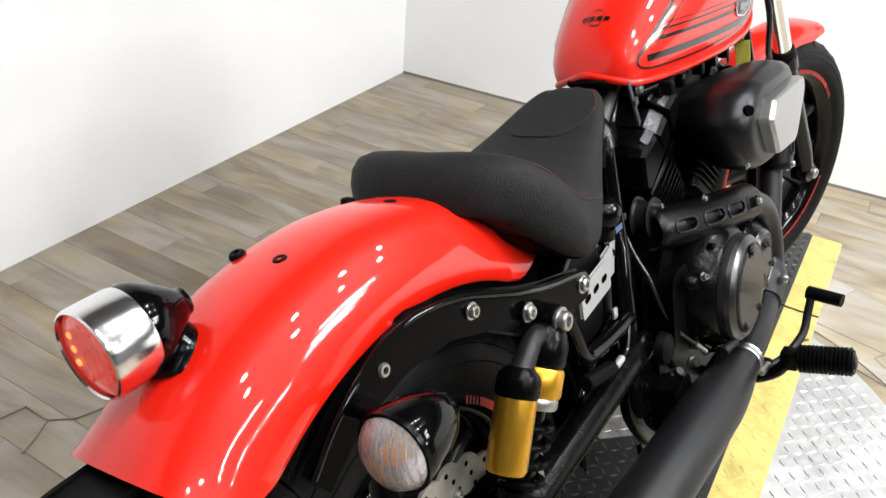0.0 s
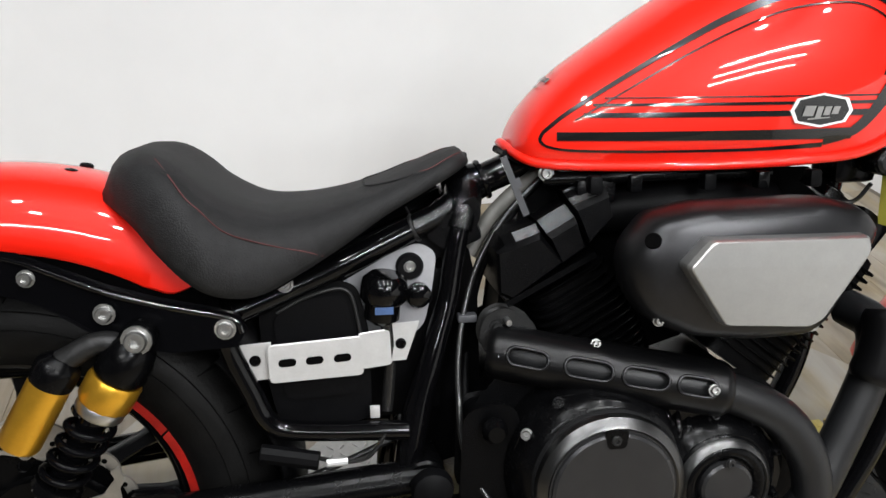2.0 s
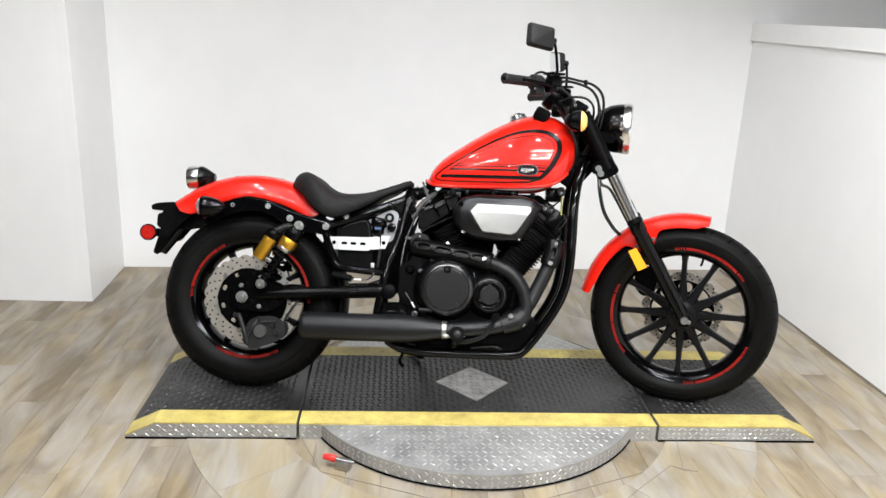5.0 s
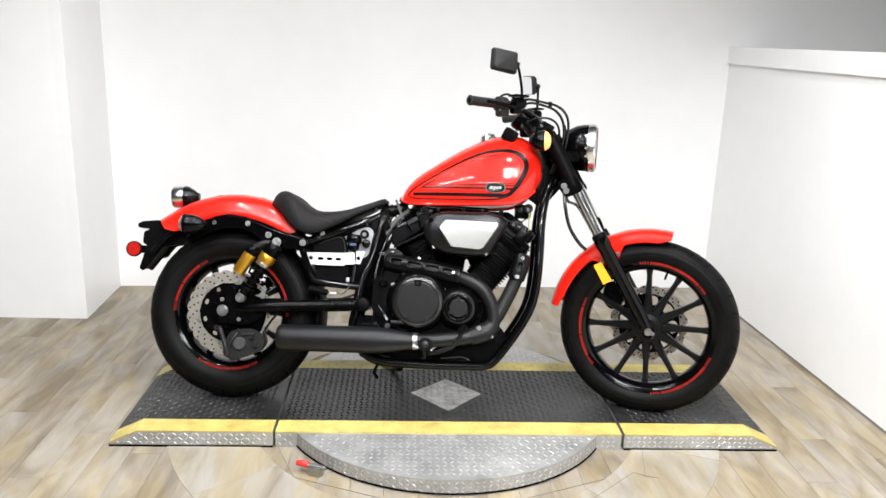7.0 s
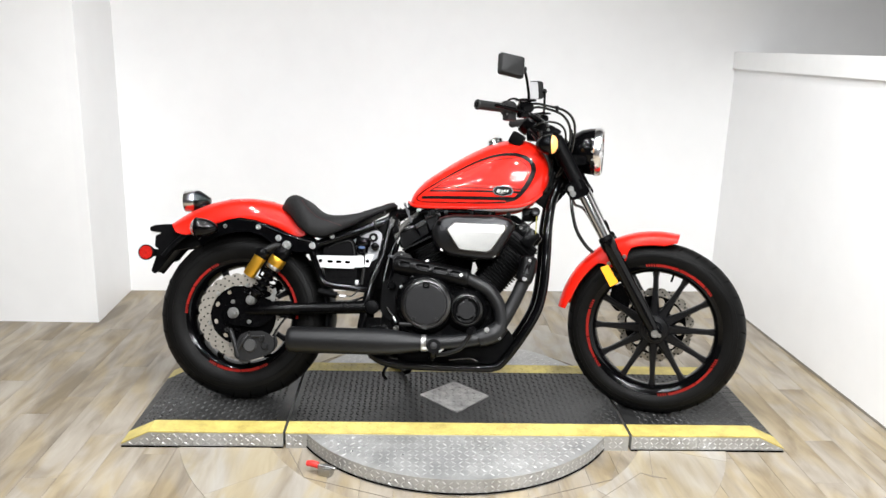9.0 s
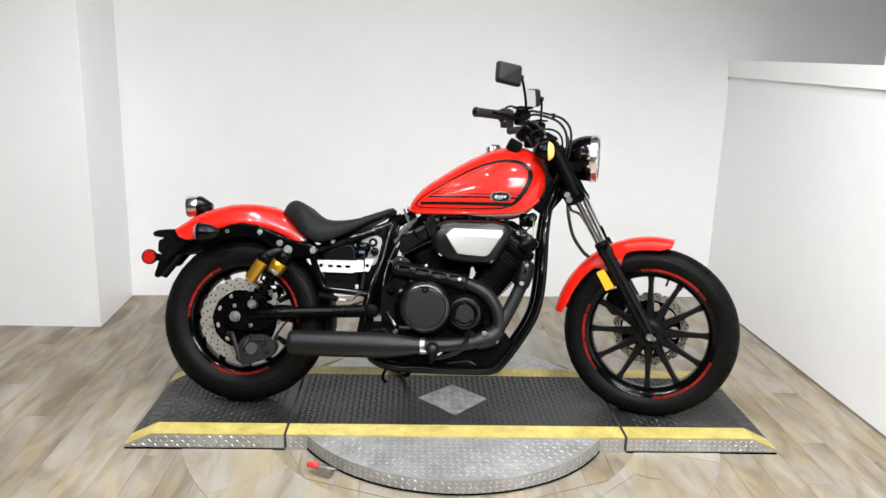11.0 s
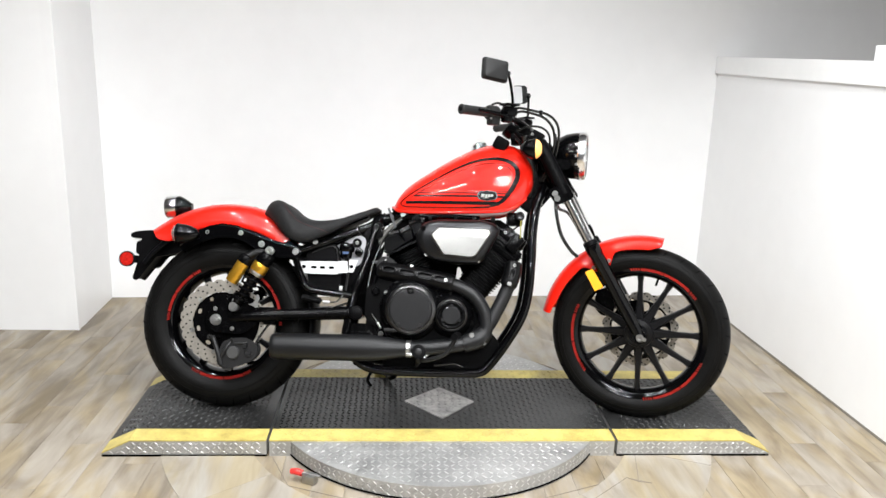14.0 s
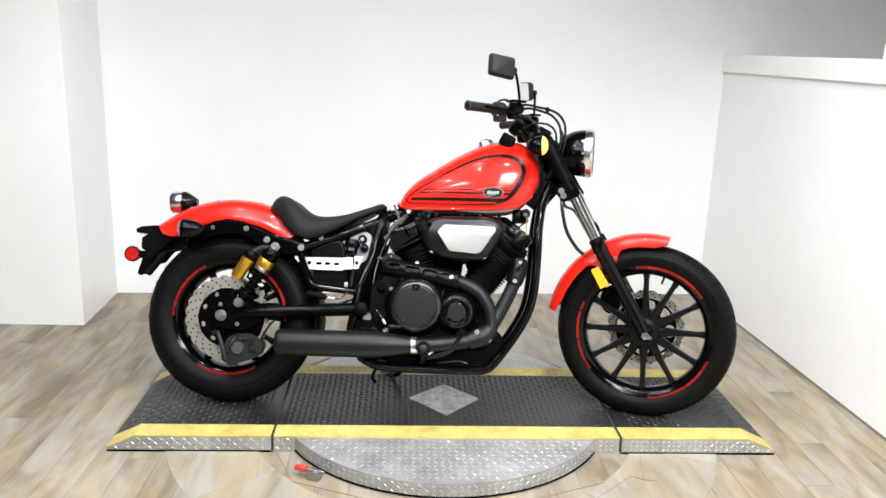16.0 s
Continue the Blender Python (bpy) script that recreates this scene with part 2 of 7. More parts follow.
def prism(outline, y0, y1, bevel=0.0, bm=None, seg=2, both=True):
    """A plate: an outline in x, z pushed from y0 to y1, with rounded edges."""
    bm = bm or bmesh.new()
    a = [bm.verts.new((x, y0, z)) for x, z in outline]
    b = [bm.verts.new((x, y1, z)) for x, z in outline]
    n = len(a)
    f0, f1 = bm.faces.new(a), bm.faces.new(b[::-1])
    for i in range(n):
        bm.faces.new((a[i], a[(i + 1) % n], b[(i + 1) % n], b[i]))
    bm.normal_update()
    if bevel:
        ed = list(f0.edges) + (list(f1.edges) if both else [])
        bmesh.ops.bevel(bm, geom=ed, offset=bevel, segments=seg, profile=0.6, affect="EDGES")
    return bm


def rounded(pts, r, n=4):
    """A polygon in the plane with its corners rounded."""
    out = []
    k = len(pts)
    for i in range(k):
        p, a, b = Vector(pts[i]), Vector(pts[i - 1]), Vector(pts[(i + 1) % k])
        da, db = (a - p), (b - p)
        d = min(r, da.length * 0.45, db.length * 0.45)
        s, e = p + da.normalized() * d, p + db.normalized() * d
        for j in range(n + 1):
            t = j / n
            q = s * (1 - t) ** 2 + p * 2 * t * (1 - t) + e * t * t
            out.append((q.x, q.y))
    return out


def oval(cx, cz, w, h, turn=0.0, n=7):
    """A slot with round ends."""
    r, out = h / 2, []
    for s in (1, -1):
        for j in range(n + 1):
            a = -pi / 2 + pi * j / n
            x, z = s * (w / 2 - r + r * math.cos(a)), s * r * math.sin(a)
            out.append((cx + x * math.cos(turn) - z * math.sin(turn), cz + x * math.sin(turn) + z * math.cos(turn)))
    return out


pi = math.pi


def smooth_path(pts, sub=6):
    p = [Vector(q) for q in pts]
    if sub < 2 or len(p) < 3:
        return p
    p = [2 * p[0] - p[1]] + p + [2 * p[-1] - p[-2]]
    out = []
    for i in range(1, len(p) - 2):
        a, b, c, d = p[i - 1:i + 3]
        for j in range(sub):
            t = j / sub
            out.append(0.5 * (2 * b + (c - a) * t + (2 * a - 5 * b + 4 * c - d) * t * t + (3 * b - a - 3 * c + d) * t ** 3))
    return out + [p[-2]]


def tube(pts, r, n=10, sub=6, bm=None, caps=True):
    """A round bar along a smooth path; r is a radius or one for each given point."""
    bm = bm or bmesh.new()
    path = smooth_path(pts, sub)
    k = len(path)
    rad = [r] * k if not isinstance(r, (list, tuple)) else [float(np.interp(i / (k - 1) * (len(r) - 1), range(len(r)), r)) for i in range(k)]
    up, rings = None, []
    for i, q in enumerate(path):
        d = (path[min(i + 1, k - 1)] - path[max(i - 1, 0)]).normalized()
        if up is None:
            up = d.orthogonal().normalized()
        up = (up - d * up.dot(d)).normalized()
        side = d.cross(up)
        rings.append([bm.verts.new(q + rad[i] * (math.cos(2 * pi * j / n) * up + math.sin(2 * pi * j / n) * side)) for j in range(n)])
    for a, b in zip(rings, rings[1:]):
        for j in range(n):
            bm.faces.new((a[j], a[(j + 1) % n], b[(j + 1) % n], b[j]))
    if caps:
        bm.faces.new(rings[0][::-1])
        bm.faces.new(rings[-1])
    return bm


def lathe(profile, origin, axis, seg=32, bm=None, closed=False):
    """A turned body: profile of (radius, distance along the axis) from the origin."""
    bm = bm or bmesh.new()
    o, ax = Vector(origin), Vector(axis).normalized()
    u = ax.orthogonal().normalized()
    w = ax.cross(u)
    rings = []
    for r, h in profile:
        c = o + ax * h
        if r < 1e-5:
            rings.append([bm.verts.new(c)])
        else:
            rings.append([bm.verts.new(c + r * (math.cos(2 * pi * j / seg) * u + math.sin(2 * pi * j / seg) * w)) for j in range(seg)])
    pairs = list(zip(rings, rings[1:])) + ([(rings[-1], rings[0])] if closed else [])
    for a, b in pairs:
        for j in range(seg):
            k = (j + 1) % seg
            if len(a) == 1 and len(b) == 1:
                continue
            if len(a) == 1:
                bm.faces.new((a[0], b[k], b[j]))
            elif len(b) == 1:
                bm.faces.new((a[j], a[k], b[0]))
            else:
                bm.faces.new((a[j], a[k], b[k], b[j]))
    return bm


def rod(p0, p1, r, n=12, bm=None, r2=None):
    p0, p1 = Vector(p0), Vector(p1)
    h = (p1 - p0).length
    r2 = r if r2 is None else r2
    e = min(r, r2, h) * 0.12
    return lathe([(0, 0), (r - e, 0), (r, e), (r2, h - e), (r2 - e, h), (0, h)], p0, p1 - p0, n, bm)


def loft(rings, bm=None, cap=True):
    bm = bm or bmesh.new()
    vs = [[bm.verts.new(p) for p in ring] for ring in rings]
    n = len(vs[0])
    for a, b in zip(vs, vs[1:]):
        for j in range(n):
            bm.faces.new((a[j], a[(j + 1) % n], b[(j + 1) % n], b[j]))
    if cap:
        bm.faces.new(vs[0][::-1])
        bm.faces.new(vs[-1])
    return bm


def bolt_bm(p, axis, r=0.008, h=0.007, bm=None):
    """A socket bolt head with its washer."""
    return lathe([(0, h * 0.4), (r * 0.45, h * 0.4), (r * 0.5, h), (r * 0.85, h), (r, h * 0.75), (r, h * 0.25), (r * 1.35, h * 0.25), (r * 1.35, 0), (0, 0)], p, axis, 12, bm)


# ---- the room ----
def wall(name, x0, y0, x1, y1, z0, z1, thick, mat, label):
    """A straight wall; its seen face runs from (x0, y0) to (x1, y1), its thickness lies to the left of that way."""
    d = Vector((x1 - x0, y1 - y0, 0))
    s = Vector((-d.y, d.x, 0)).normalized() * thick
    bm = bmesh.new()
    q = [Vector((x0, y0, 0)), Vector((x1, y1, 0)), Vector((x1, y1, 0)) + s, Vector((x0, y0, 0)) + s]
    lo = [bm.verts.new(p + Vector((0, 0, z0))) for p in q]
    hi = [bm.verts.new(p + Vector((0, 0, z1))) for p in q]
    bm.faces.new(lo[::-1])
    bm.faces.new(hi)
    for i in range(4):
        bm.faces.new((lo[i], lo[(i + 1) % 4], hi[(i + 1) % 4], hi[i]))
    return tagged(link(name, bm, mat, 0), label, "wall", kind="structure")


LCX, LCY, RCX, RCY, RWX = -1.706, 1.399, 1.692, 1.559, 1.90
slope = (RCY - LCY) / (RCX - LCX)
wall("wall_back", 4.6, RCY + (4.6 - RCX) * slope, LCX - 0.1, LCY - 0.1 * slope, -0.1, CEIL, -0.12, WALL, "smooth white painted back wall of the bay")
wall("wall_pillar_side", LCX, LCY, -1.686, 0.864, -0.1, CEIL, -0.1, WALL, "white side of the projecting wall by the bay")
wall("wall_pillar_front", -1.688, 0.862, -4.6, 0.862, -0.1, CEIL, -0.12, WALL, "white projecting wall beside the bay")
# left and front walls are unseen, added to close the room darkly
wall("wall_left", -4.6, 0.9, -4.6, -6.4, -0.1, CEIL, -0.12, DIM, "unseen added wall, dark grey to keep reflections dark")
wall("wall_front", -4.7, -6.4, 4.7, -6.4, -0.1, CEIL, -0.12, DIM, "unseen added wall, dark grey to keep reflections dark")
wall("wall_far", 4.6, -6.4, 4.6, 1.72, -0.1, CEIL, -0.12, FAR, "wall of the next bay, shade put into its colour")
wall("wall_half", RWX, -5.4, RCX, RCY, -0.1, 1.312, -0.12, WALL, "white half-height partition beside the platform")
wall("trim_cap", RWX - 0.014, -5.4, RCX - 0.014, RCY - 0.006, 1.312, 1.405, -0.15, TRIM, "white cap board on the half-height partition")
# thin dark line where the partition meets the floor
wall("trim_line", RWX - 0.002, -5.4, RCX - 0.002, RCY - 0.004, -0.02, 0.0025, -0.02, JOINTDARK, "dark joint line under the partition")
# the ceiling is out of view; its dark colour holds down bounced light
tagged(link("ceiling", box(0, -2.4, CEIL + 0.05, 9.6, 8.6, 0.1), CEILING, 0), "unseen ceiling over the bay, dark grey to deepen contrast", "ceiling", kind="structure")
floor = tagged(link("floor", box(0, -2.4, -0.06, 9.6, 8.6, 0.1), GROUT, 0), "worn wood-look plank floor", "floor", kind="structure")
floor.location.z = FLOOR


def lamp(x, y, length, power, along="x"):
    """A ceiling tube fitting: housing, glowing tube, and the light that it gives."""
    fit = tagged(new("tube_light"), "lit white tube light on the ceiling", "light", "ceiling tube lights")
    fit.location = (x, y, CEIL)
    sx, sy = (length, 0.12) if along == "x" else (0.12, length)
    part("housing", box(0, 0, -0.02, sx, sy, 0.04, 0.008), FIXTURE, fit)
    for s in (-1, 1):
        hood = box(0, s * 0.085, -0.06, length, 0.006, 0.11, 0.001) if along == "x" else box(s * 0.085, 0, -0.06, 0.006, length, 0.11, 0.001)
        part("hood", hood, FIXTURE, fit, "white hood plate beside the tube")
    a = (length / 2 - 0.03) * Vector((1, 0, 0) if along == "x" else (0, 1, 0))
    part("glowing_tube", rod(-a + Vector((0, 0, -0.06)), a + Vector((0, 0, -0.06)), 0.016), TUBEON, fit)
    d = bpy.data.lights.new("tube_glow", "AREA")
    d.shape, d.size, d.size_y, d.energy, d.color = "RECTANGLE", length if along == "x" else 0.05, 0.05 if along == "x" else length, power, (0.97, 0.985, 1.0)
    o = new("tube_glow", d)
    o.parent = fit
    o.location = (0, 0, -0.085)


def spot_lamp(x, y, power):
    fit = tagged(new("round_lamp"), "small lit round ceiling lamp", "light", "round ceiling lamps")
    fit.location = (x, y, CEIL)
    part("rim", lathe([(0.05, 0), (0.075, 0), (0.075, 0.02), (0.06, 0.03), (0.05, 0.02)], (0, 0, 0), (0, 0, -1), 20, closed=True), FIXTURE, fit)
    part("bulb", lathe([(0.05, 0.0), (0.05, 0.012), (0.03, 0.03), (0, 0.036)], (0, 0, 0), (0, 0, -1), 16), TUBEON, fit)
    d = bpy.data.lights.new("bulb_glow", "AREA")
    d.shape, d.size, d.energy, d.color = "DISK", 0.11, power, (0.97, 0.985, 1.0)
    o = new("bulb_glow", d)
    o.parent = fit
    o.location = (0, 0, -0.05)


for ly in (-2.3, -2.85, -3.4):
    lamp(0.75, ly, 1.2, 72)
lamp(-1.5, -2.5, 1.2, 72)
lamp(-0.4, -4.6, 1.2, 86)
for lx in (-1.25, -0.45, 0.35, 1.15):
    for ly in (-0.5, -1.2):
        spot_lamp(lx, ly, 19)


# ---- the platform ----
TX, TY, TR, TOP = 0.056, -0.08, 0.622, 0.055
Y0, Y1 = -0.4, 0.235


def lugs(cells, z, size, height, tilt=None):
    """Raised tread bars, set crosswise in turn, in one mesh."""
    v, f = [], []
    for i, (x, y, a) in enumerate(cells):
        c, s = math.cos(a), math.sin(a)
        zz = z(x, y) if callable(z) else z
        k = len(v)
        for u, w, h in ((-1, 0, 0), (-0.3, -0.2, 0), (-0.3, 0.2, 0), (0, -0.24, 0), (0, 0.24, 0), (0.3, -0.2, 0), (0.3, 0.2, 0), (1, 0, 0), (-0.45, 0, 1), (0.45, 0, 1)):
            v.append((x + size * (u * c - w * s), y + size * (u * s + w * c), zz + h * height))
        for q in ((0, 1, 8), (0, 8, 2), (1, 3, 8), (3, 9, 8), (3, 5, 9), (5, 7, 9), (2, 8, 4), (4, 8, 9), (4, 9, 6), (6, 9, 7)):
            f.append([k + j for j in q])
    me = bpy.data.meshes.new("tread")
    me.from_pydata(v, [], f)
    return me


def cells(x0, x1, y0, y1, step, keep=lambda x, y: True):
    out, i = [], 0
    y = y0 + step / 2
    while y < y1:
        x, j = x0 + step / 2, 0
        while x < x1:
            if keep(x, y):
                out.append((x, y, pi / 4 if (i + j) % 2 else -pi / 4))
            x, j = x + step, j + 1
        y, i = y + step, i + 1
    return out


def mesh_part(name, me, mat, parent, label=""):
    me.materials.append(mat)
    ob = new(name, me)
    ob.parent = parent
    tagged(ob, label, kind="stuff")
    return ob


def slab(pts, z0, z1):
    """A flat piece in x, y; z1 may fall with x."""
    bm = bmesh.new()
    lo = [bm.verts.new((x, y, z0)) for x, y in pts]
    hi = [bm.verts.new((x, y, z1(x) if callable(z1) else z1)) for x, y in pts]
    n = len(lo)
    bm.faces.new(lo[::-1])
    bm.faces.new(hi)
    for i in range(n):
        bm.faces.new((lo[i], lo[(i + 1) % n], hi[(i + 1) % n], hi[i]))
    return bm


def side_tread(x0, x1, y, face, parent, z1):
    """Tread bars on an upright face."""
    me = lugs([(x, 0.0065 + 0.0165 * r, 0.7 if (i + r) % 2 else -0.7) for i, x in enumerate(np.arange(x0 + 0.014, x1 - 0.01, 0.0195)) for r in range(3) if z1(x) > 0.016 + 0.0165 * r], 0, 0.0092, 0.0014)
    for w in me.vertices:
        x, q, h = w.co
        w.co = (x, y + face * h, q)
    return mesh_part("side_tread", me, LUG, parent, "bright raised tread bars")


def ramp(name, xa, xb, xt, label):
    """An end section: flat from xa to xb, then falling to the floor at xt."""
    top = lambda x: TOP - 0.004 if (x - xb) * (xt - xb) <= 0 else max(0.0, TOP * (xt - x) / (xt - xb) - 0.004)
    base = tagged(new(name), label, "ramp", "platform sections")
    xs = [xa, xb, xt - 0.02 * (1 if xt > xb else -1)]
    body = bmesh.new()
    for i in range(2):
        a, b = xs[i], xs[i + 1]
        slabs = slab([(a, Y0), (b, Y0), (b, Y1), (a, Y1)], FLOOR, top)
        me = bpy.data.meshes.new("tmp")
        slabs.to_mesh(me)
        slabs.free()
        body.from_mesh(me)
    part("body", body, ALU, base, smooth=0)
    # thin black strip round the foot, a little proud of the sides
    part("base_strip", slab([(xs[0], Y0 - 0.003), (xs[2], Y0 - 0.003), (xs[2], Y1 + 0.003), (xs[0], Y1 + 0.003)], FLOOR + 0.0003, FLOOR + 0.006), SHADOWGAP, base, "black strip under the edge", 0)
    lift = lambda x: top(x) + 0.003
    for nm, ya, yb, mat, lab in (("grip_deck", Y0 + 0.085, Y1 - 0.085, RUBBERMAT, "black studded grip surface"), ("edge_stripe", Y0 - 0.001, Y0 + 0.085, YELLOW, "worn yellow painted edge"), ("edge_stripe", Y1 - 0.085, Y1 + 0.001, YELLOW, "worn yellow painted edge")):
        bm = bmesh.new()
        for i in range(2):
            a, b = xs[i], xs[i + 1]
            t = slab([(a, ya), (b, ya), (b, yb), (a, yb)], -0.0, lift)
            for vv in t.verts:
                if vv.co.z < 0.0005:
                    vv.co.z = max(0.0, top(vv.co.x) - 0.002)
            me = bpy.data.meshes.new("tmp")
            t.to_mesh(me)
            t.free()
            bm.from_mesh(me)
        part(nm, bm, mat, base, lab, smooth=0)
    lo, hi = min(xa, xt), max(xa, xt)
    mesh_part("deck_stud", lugs(cells(lo + 0.05, hi - 0.03, Y0 + 0.09, Y1 - 0.09, 0.022), lambda x, y: lift(x), 0.0105, 0.0028), STUD, base, "black raised studs, worn grey")
    side_tread(min(xa, xt), max(xa, xt), Y0 - 0.001, -1, base, top)
    return base


ramp("platform_ramp", -0.563, -1.034, -1.15, "low platform end with black deck, yellow edges and tread-plate sides")
ramp("platform_ramp", 0.69, 1.158, 1.274, "low platform end with black deck, yellow edges and tread-plate sides")

deck = tagged(new("turntable_platform"), "low round turntable platform of tread plate with a black centre deck", "platform", "platform sections")
half = math.sqrt(TR ** 2 - (Y0 - TY) ** 2)
halfb = math.sqrt(TR ** 2 - (Y1 - TY) ** 2)
seg_front = [(TX + TR * math.cos(a), TY + TR * math.sin(a)) for a in np.linspace(math.atan2(Y0 - TY, -half) % (2 * pi), math.atan2(Y0 - TY, half) % (2 * pi), 48)]
seg_back = [(TX + TR * math.cos(a), TY + TR * math.sin(a)) for a in np.linspace(math.atan2(Y1 - TY, halfb), math.atan2(Y1 - TY, -halfb), 48)]
part("front_segment", slab(seg_front, FLOOR, TOP - 0.006), ALU, deck, "bright aluminium tread-plate half disc")
part("rear_segment", slab(seg_back, FLOOR, TOP - 0.006), ALU, deck, "bright aluminium tread-plate half disc")
part("body", slab([(-0.553, Y0), (0.679, Y0), (0.679, Y1), (-0.553, Y1)], FLOOR, TOP - 0.004), ALU, deck, smooth=0)
part("grip_deck", slab([(-0.553, Y0 + 0.085), (0.679, Y0 + 0.085), (0.679, Y1 - 0.085), (-0.553, Y1 - 0.085)], TOP - 0.006, TOP - 0.001), RUBBERMAT, deck, "black studded grip surface", 0)
for ya, yb in ((Y0 - 0.001, Y0 + 0.085), (Y1 - 0.085, Y1 + 0.001)):
    part("edge_stripe", slab([(-0.553, ya), (0.679, ya), (0.679, yb), (-0.553, yb)], TOP - 0.006, TOP - 0.001), YELLOW, deck, "worn yellow painted edge", 0)
DIA = rounded([(-0.077, -0.085), (0.065, -0.236), (0.2, -0.089), (0.067, 0.045)], 0.006)
part("diamond_plate", slab(DIA, TOP - 0.004, TOP + 0.003), STEELPLATE, deck, "bare worn steel diamond plate", 0)
inside = lambda x, y: abs(x - 0.058) / 0.14 + abs(y + 0.092) / 0.14 < 0.93
mesh_part("plate_tread", lugs(cells(-0.09, 0.2, -0.24, 0.05, 0.027, inside), TOP + 0.003, 0.0105, 0.0015), STEELPLATE, deck, "worn raised tread bars")
mesh_part("deck_stud", lugs(cells(-0.54, 0.665, Y0 + 0.09, Y1 - 0.09, 0.022, lambda x, y: abs(x - 0.058) / 0.155 + abs(y + 0.092) / 0.155 > 1.0), TOP - 0.001, 0.0105, 0.0028), STUD, deck, "black raised studs, worn grey")
mesh_part("disc_tread", lugs(cells(TX - TR, TX + TR, TY - TR, TY + TR, 0.0245, lambda x, y: (x - TX) ** 2 + (y - TY) ** 2 < (TR - 0.016) ** 2 and not Y0 - 0.014 < y < Y1 + 0.014), TOP - 0.006, 0.0115, 0.0016), LUG, deck, "bright raised tread bars")
mesh_part("stripe_tread", lugs(cells(-0.54, 0.665, Y0 + 0.004, Y0 + 0.084, 0.027) + cells(-0.54, 0.665, Y1 - 0.084, Y1 - 0.004, 0.027), TOP - 0.001, 0.0105, 0.0014), YELLOW, deck, "yellow painted tread bars")
arc = []
for i, a in enumerate(np.linspace(math.atan2(Y0 - TY, -half) % (2 * pi), math.atan2(Y0 - TY, half) % (2 * pi), 58)):
    for r in range(3):
        arc.append((a, 0.0055 + 0.0155 * r, 0.7 if (i + r) % 2 else -0.7))
me = lugs([(0, 0, t) for _, _, t in arc], 0, 0.0092, 0.0014)
for i, w in enumerate(me.vertices):
    a, row, _ = arc[i // 10]
    x, q, h = w.co
    th, rr = a + x / TR, TR + h + 0.0005
    w.co = (TX + rr * math.cos(th), TY + rr * math.sin(th), row + q)
mesh_part("rim_tread", me, LUG, deck, "bright raised tread bars")
side_tread(-0.553, -0.475, Y0 - 0.001, -1, deck, lambda x: TOP)
side_tread(0.598, 0.679, Y0 - 0.001, -1, deck, lambda x: TOP)
# thin black disc whose rim shows as a dark line at the foot
part("base_strip", slab([(TX + (TR + 0.003) * math.cos(a), TY + (TR + 0.003) * math.sin(a)) for a in np.linspace(0, 2 * pi, 96, endpoint=False)], FLOOR + 0.0042, FLOOR + 0.009), SHADOWGAP, deck, "black strip under the edge", 0)
latch = tagged(new("turntable_latch"), "small steel latch with a red plastic grip on the floor", "latch")
part("grip", tube([(-0.456, -0.556, 0.022), (-0.438, -0.564, 0.025), (-0.418, -0.571, 0.023)], [0.0095, 0.0115, 0.011], 14), HANDLE, latch, "red plastic grip")
part("bracket", box(-0.392, -0.578, 0.008, 0.046, 0.034, 0.03, 0.005, rot=Matrix.Rotation(-0.4, 4, "Z")), STEEL, latch, "grey steel bracket")
part("pin", rod((-0.43, -0.567, 0.023), (-0.358, -0.594, 0.023), 0.006), STEEL, latch)
part("pivot", lathe([(0, 0.006), (0.009, 0.006), (0.011, 0.003), (0.011, 0), (0, 0)], (-0.392, -0.578, 0.022), (0, 0, 1), 16), STEEL, latch)
tagged(link("storage_box", box(1.80, 0.06, 1.435, 0.1, 0.18, 0.06, 0.004), TRIM), "small white box on the partition's cap board", "box")

# ---- the motorcycle: x forward from the rear axle, y to its left, z up from the tyres' contact line ----
bike = tagged(new("motorcycle"), "red cruiser motorcycle with black engine leaning on its side stand", "motorcycle")
yaw, lean = radians(-4.1), radians(17.0)
ex = Vector((math.cos(yaw), math.sin(yaw), 0))
ey0 = Vector((-math.sin(yaw), math.cos(yaw), 0))
ey = ey0 * math.cos(lean) - Vector((0, 0, math.sin(lean)))
ez = Vector((0, 0, math.cos(lean))) + ey0 * math.sin(lean)
bike.matrix_world = Matrix(((ex.x, ey.x, ez.x, -0.763), (ex.y, ey.y, ez.y, -0.123), (ex.z, ey.z, ez.z, TOP), (0, 0, 0, 1)))
STEER = Matrix.Translation((1.215, 0, 0.93)) @ Matrix.Rotation(radians(-14), 4, Vector((-math.sin(radians(29)), 0, math.cos(radians(29))))) @ Matrix.Translation((-1.215, 0, -0.93))
WB = 1.576
# the wheel and its fender stand turned a little further than the fork was set
WHEEL_TURN = Matrix.Translation((1.576, 0, 0.331)) @ Matrix.Rotation(radians(-5), 4, Vector((-math.sin(radians(29)), 0, math.cos(radians(29))))) @ Matrix.Translation((-1.576, 0, -0.331))


def bp(name, bm, mat, label="", smooth=35, parent=None, front=False):
    if front == "wheel":
        bm.transform(WHEEL_TURN)
    if front:
        bm.transform(STEER)
    return part(name, bm, mat, parent or bike, label, smooth)


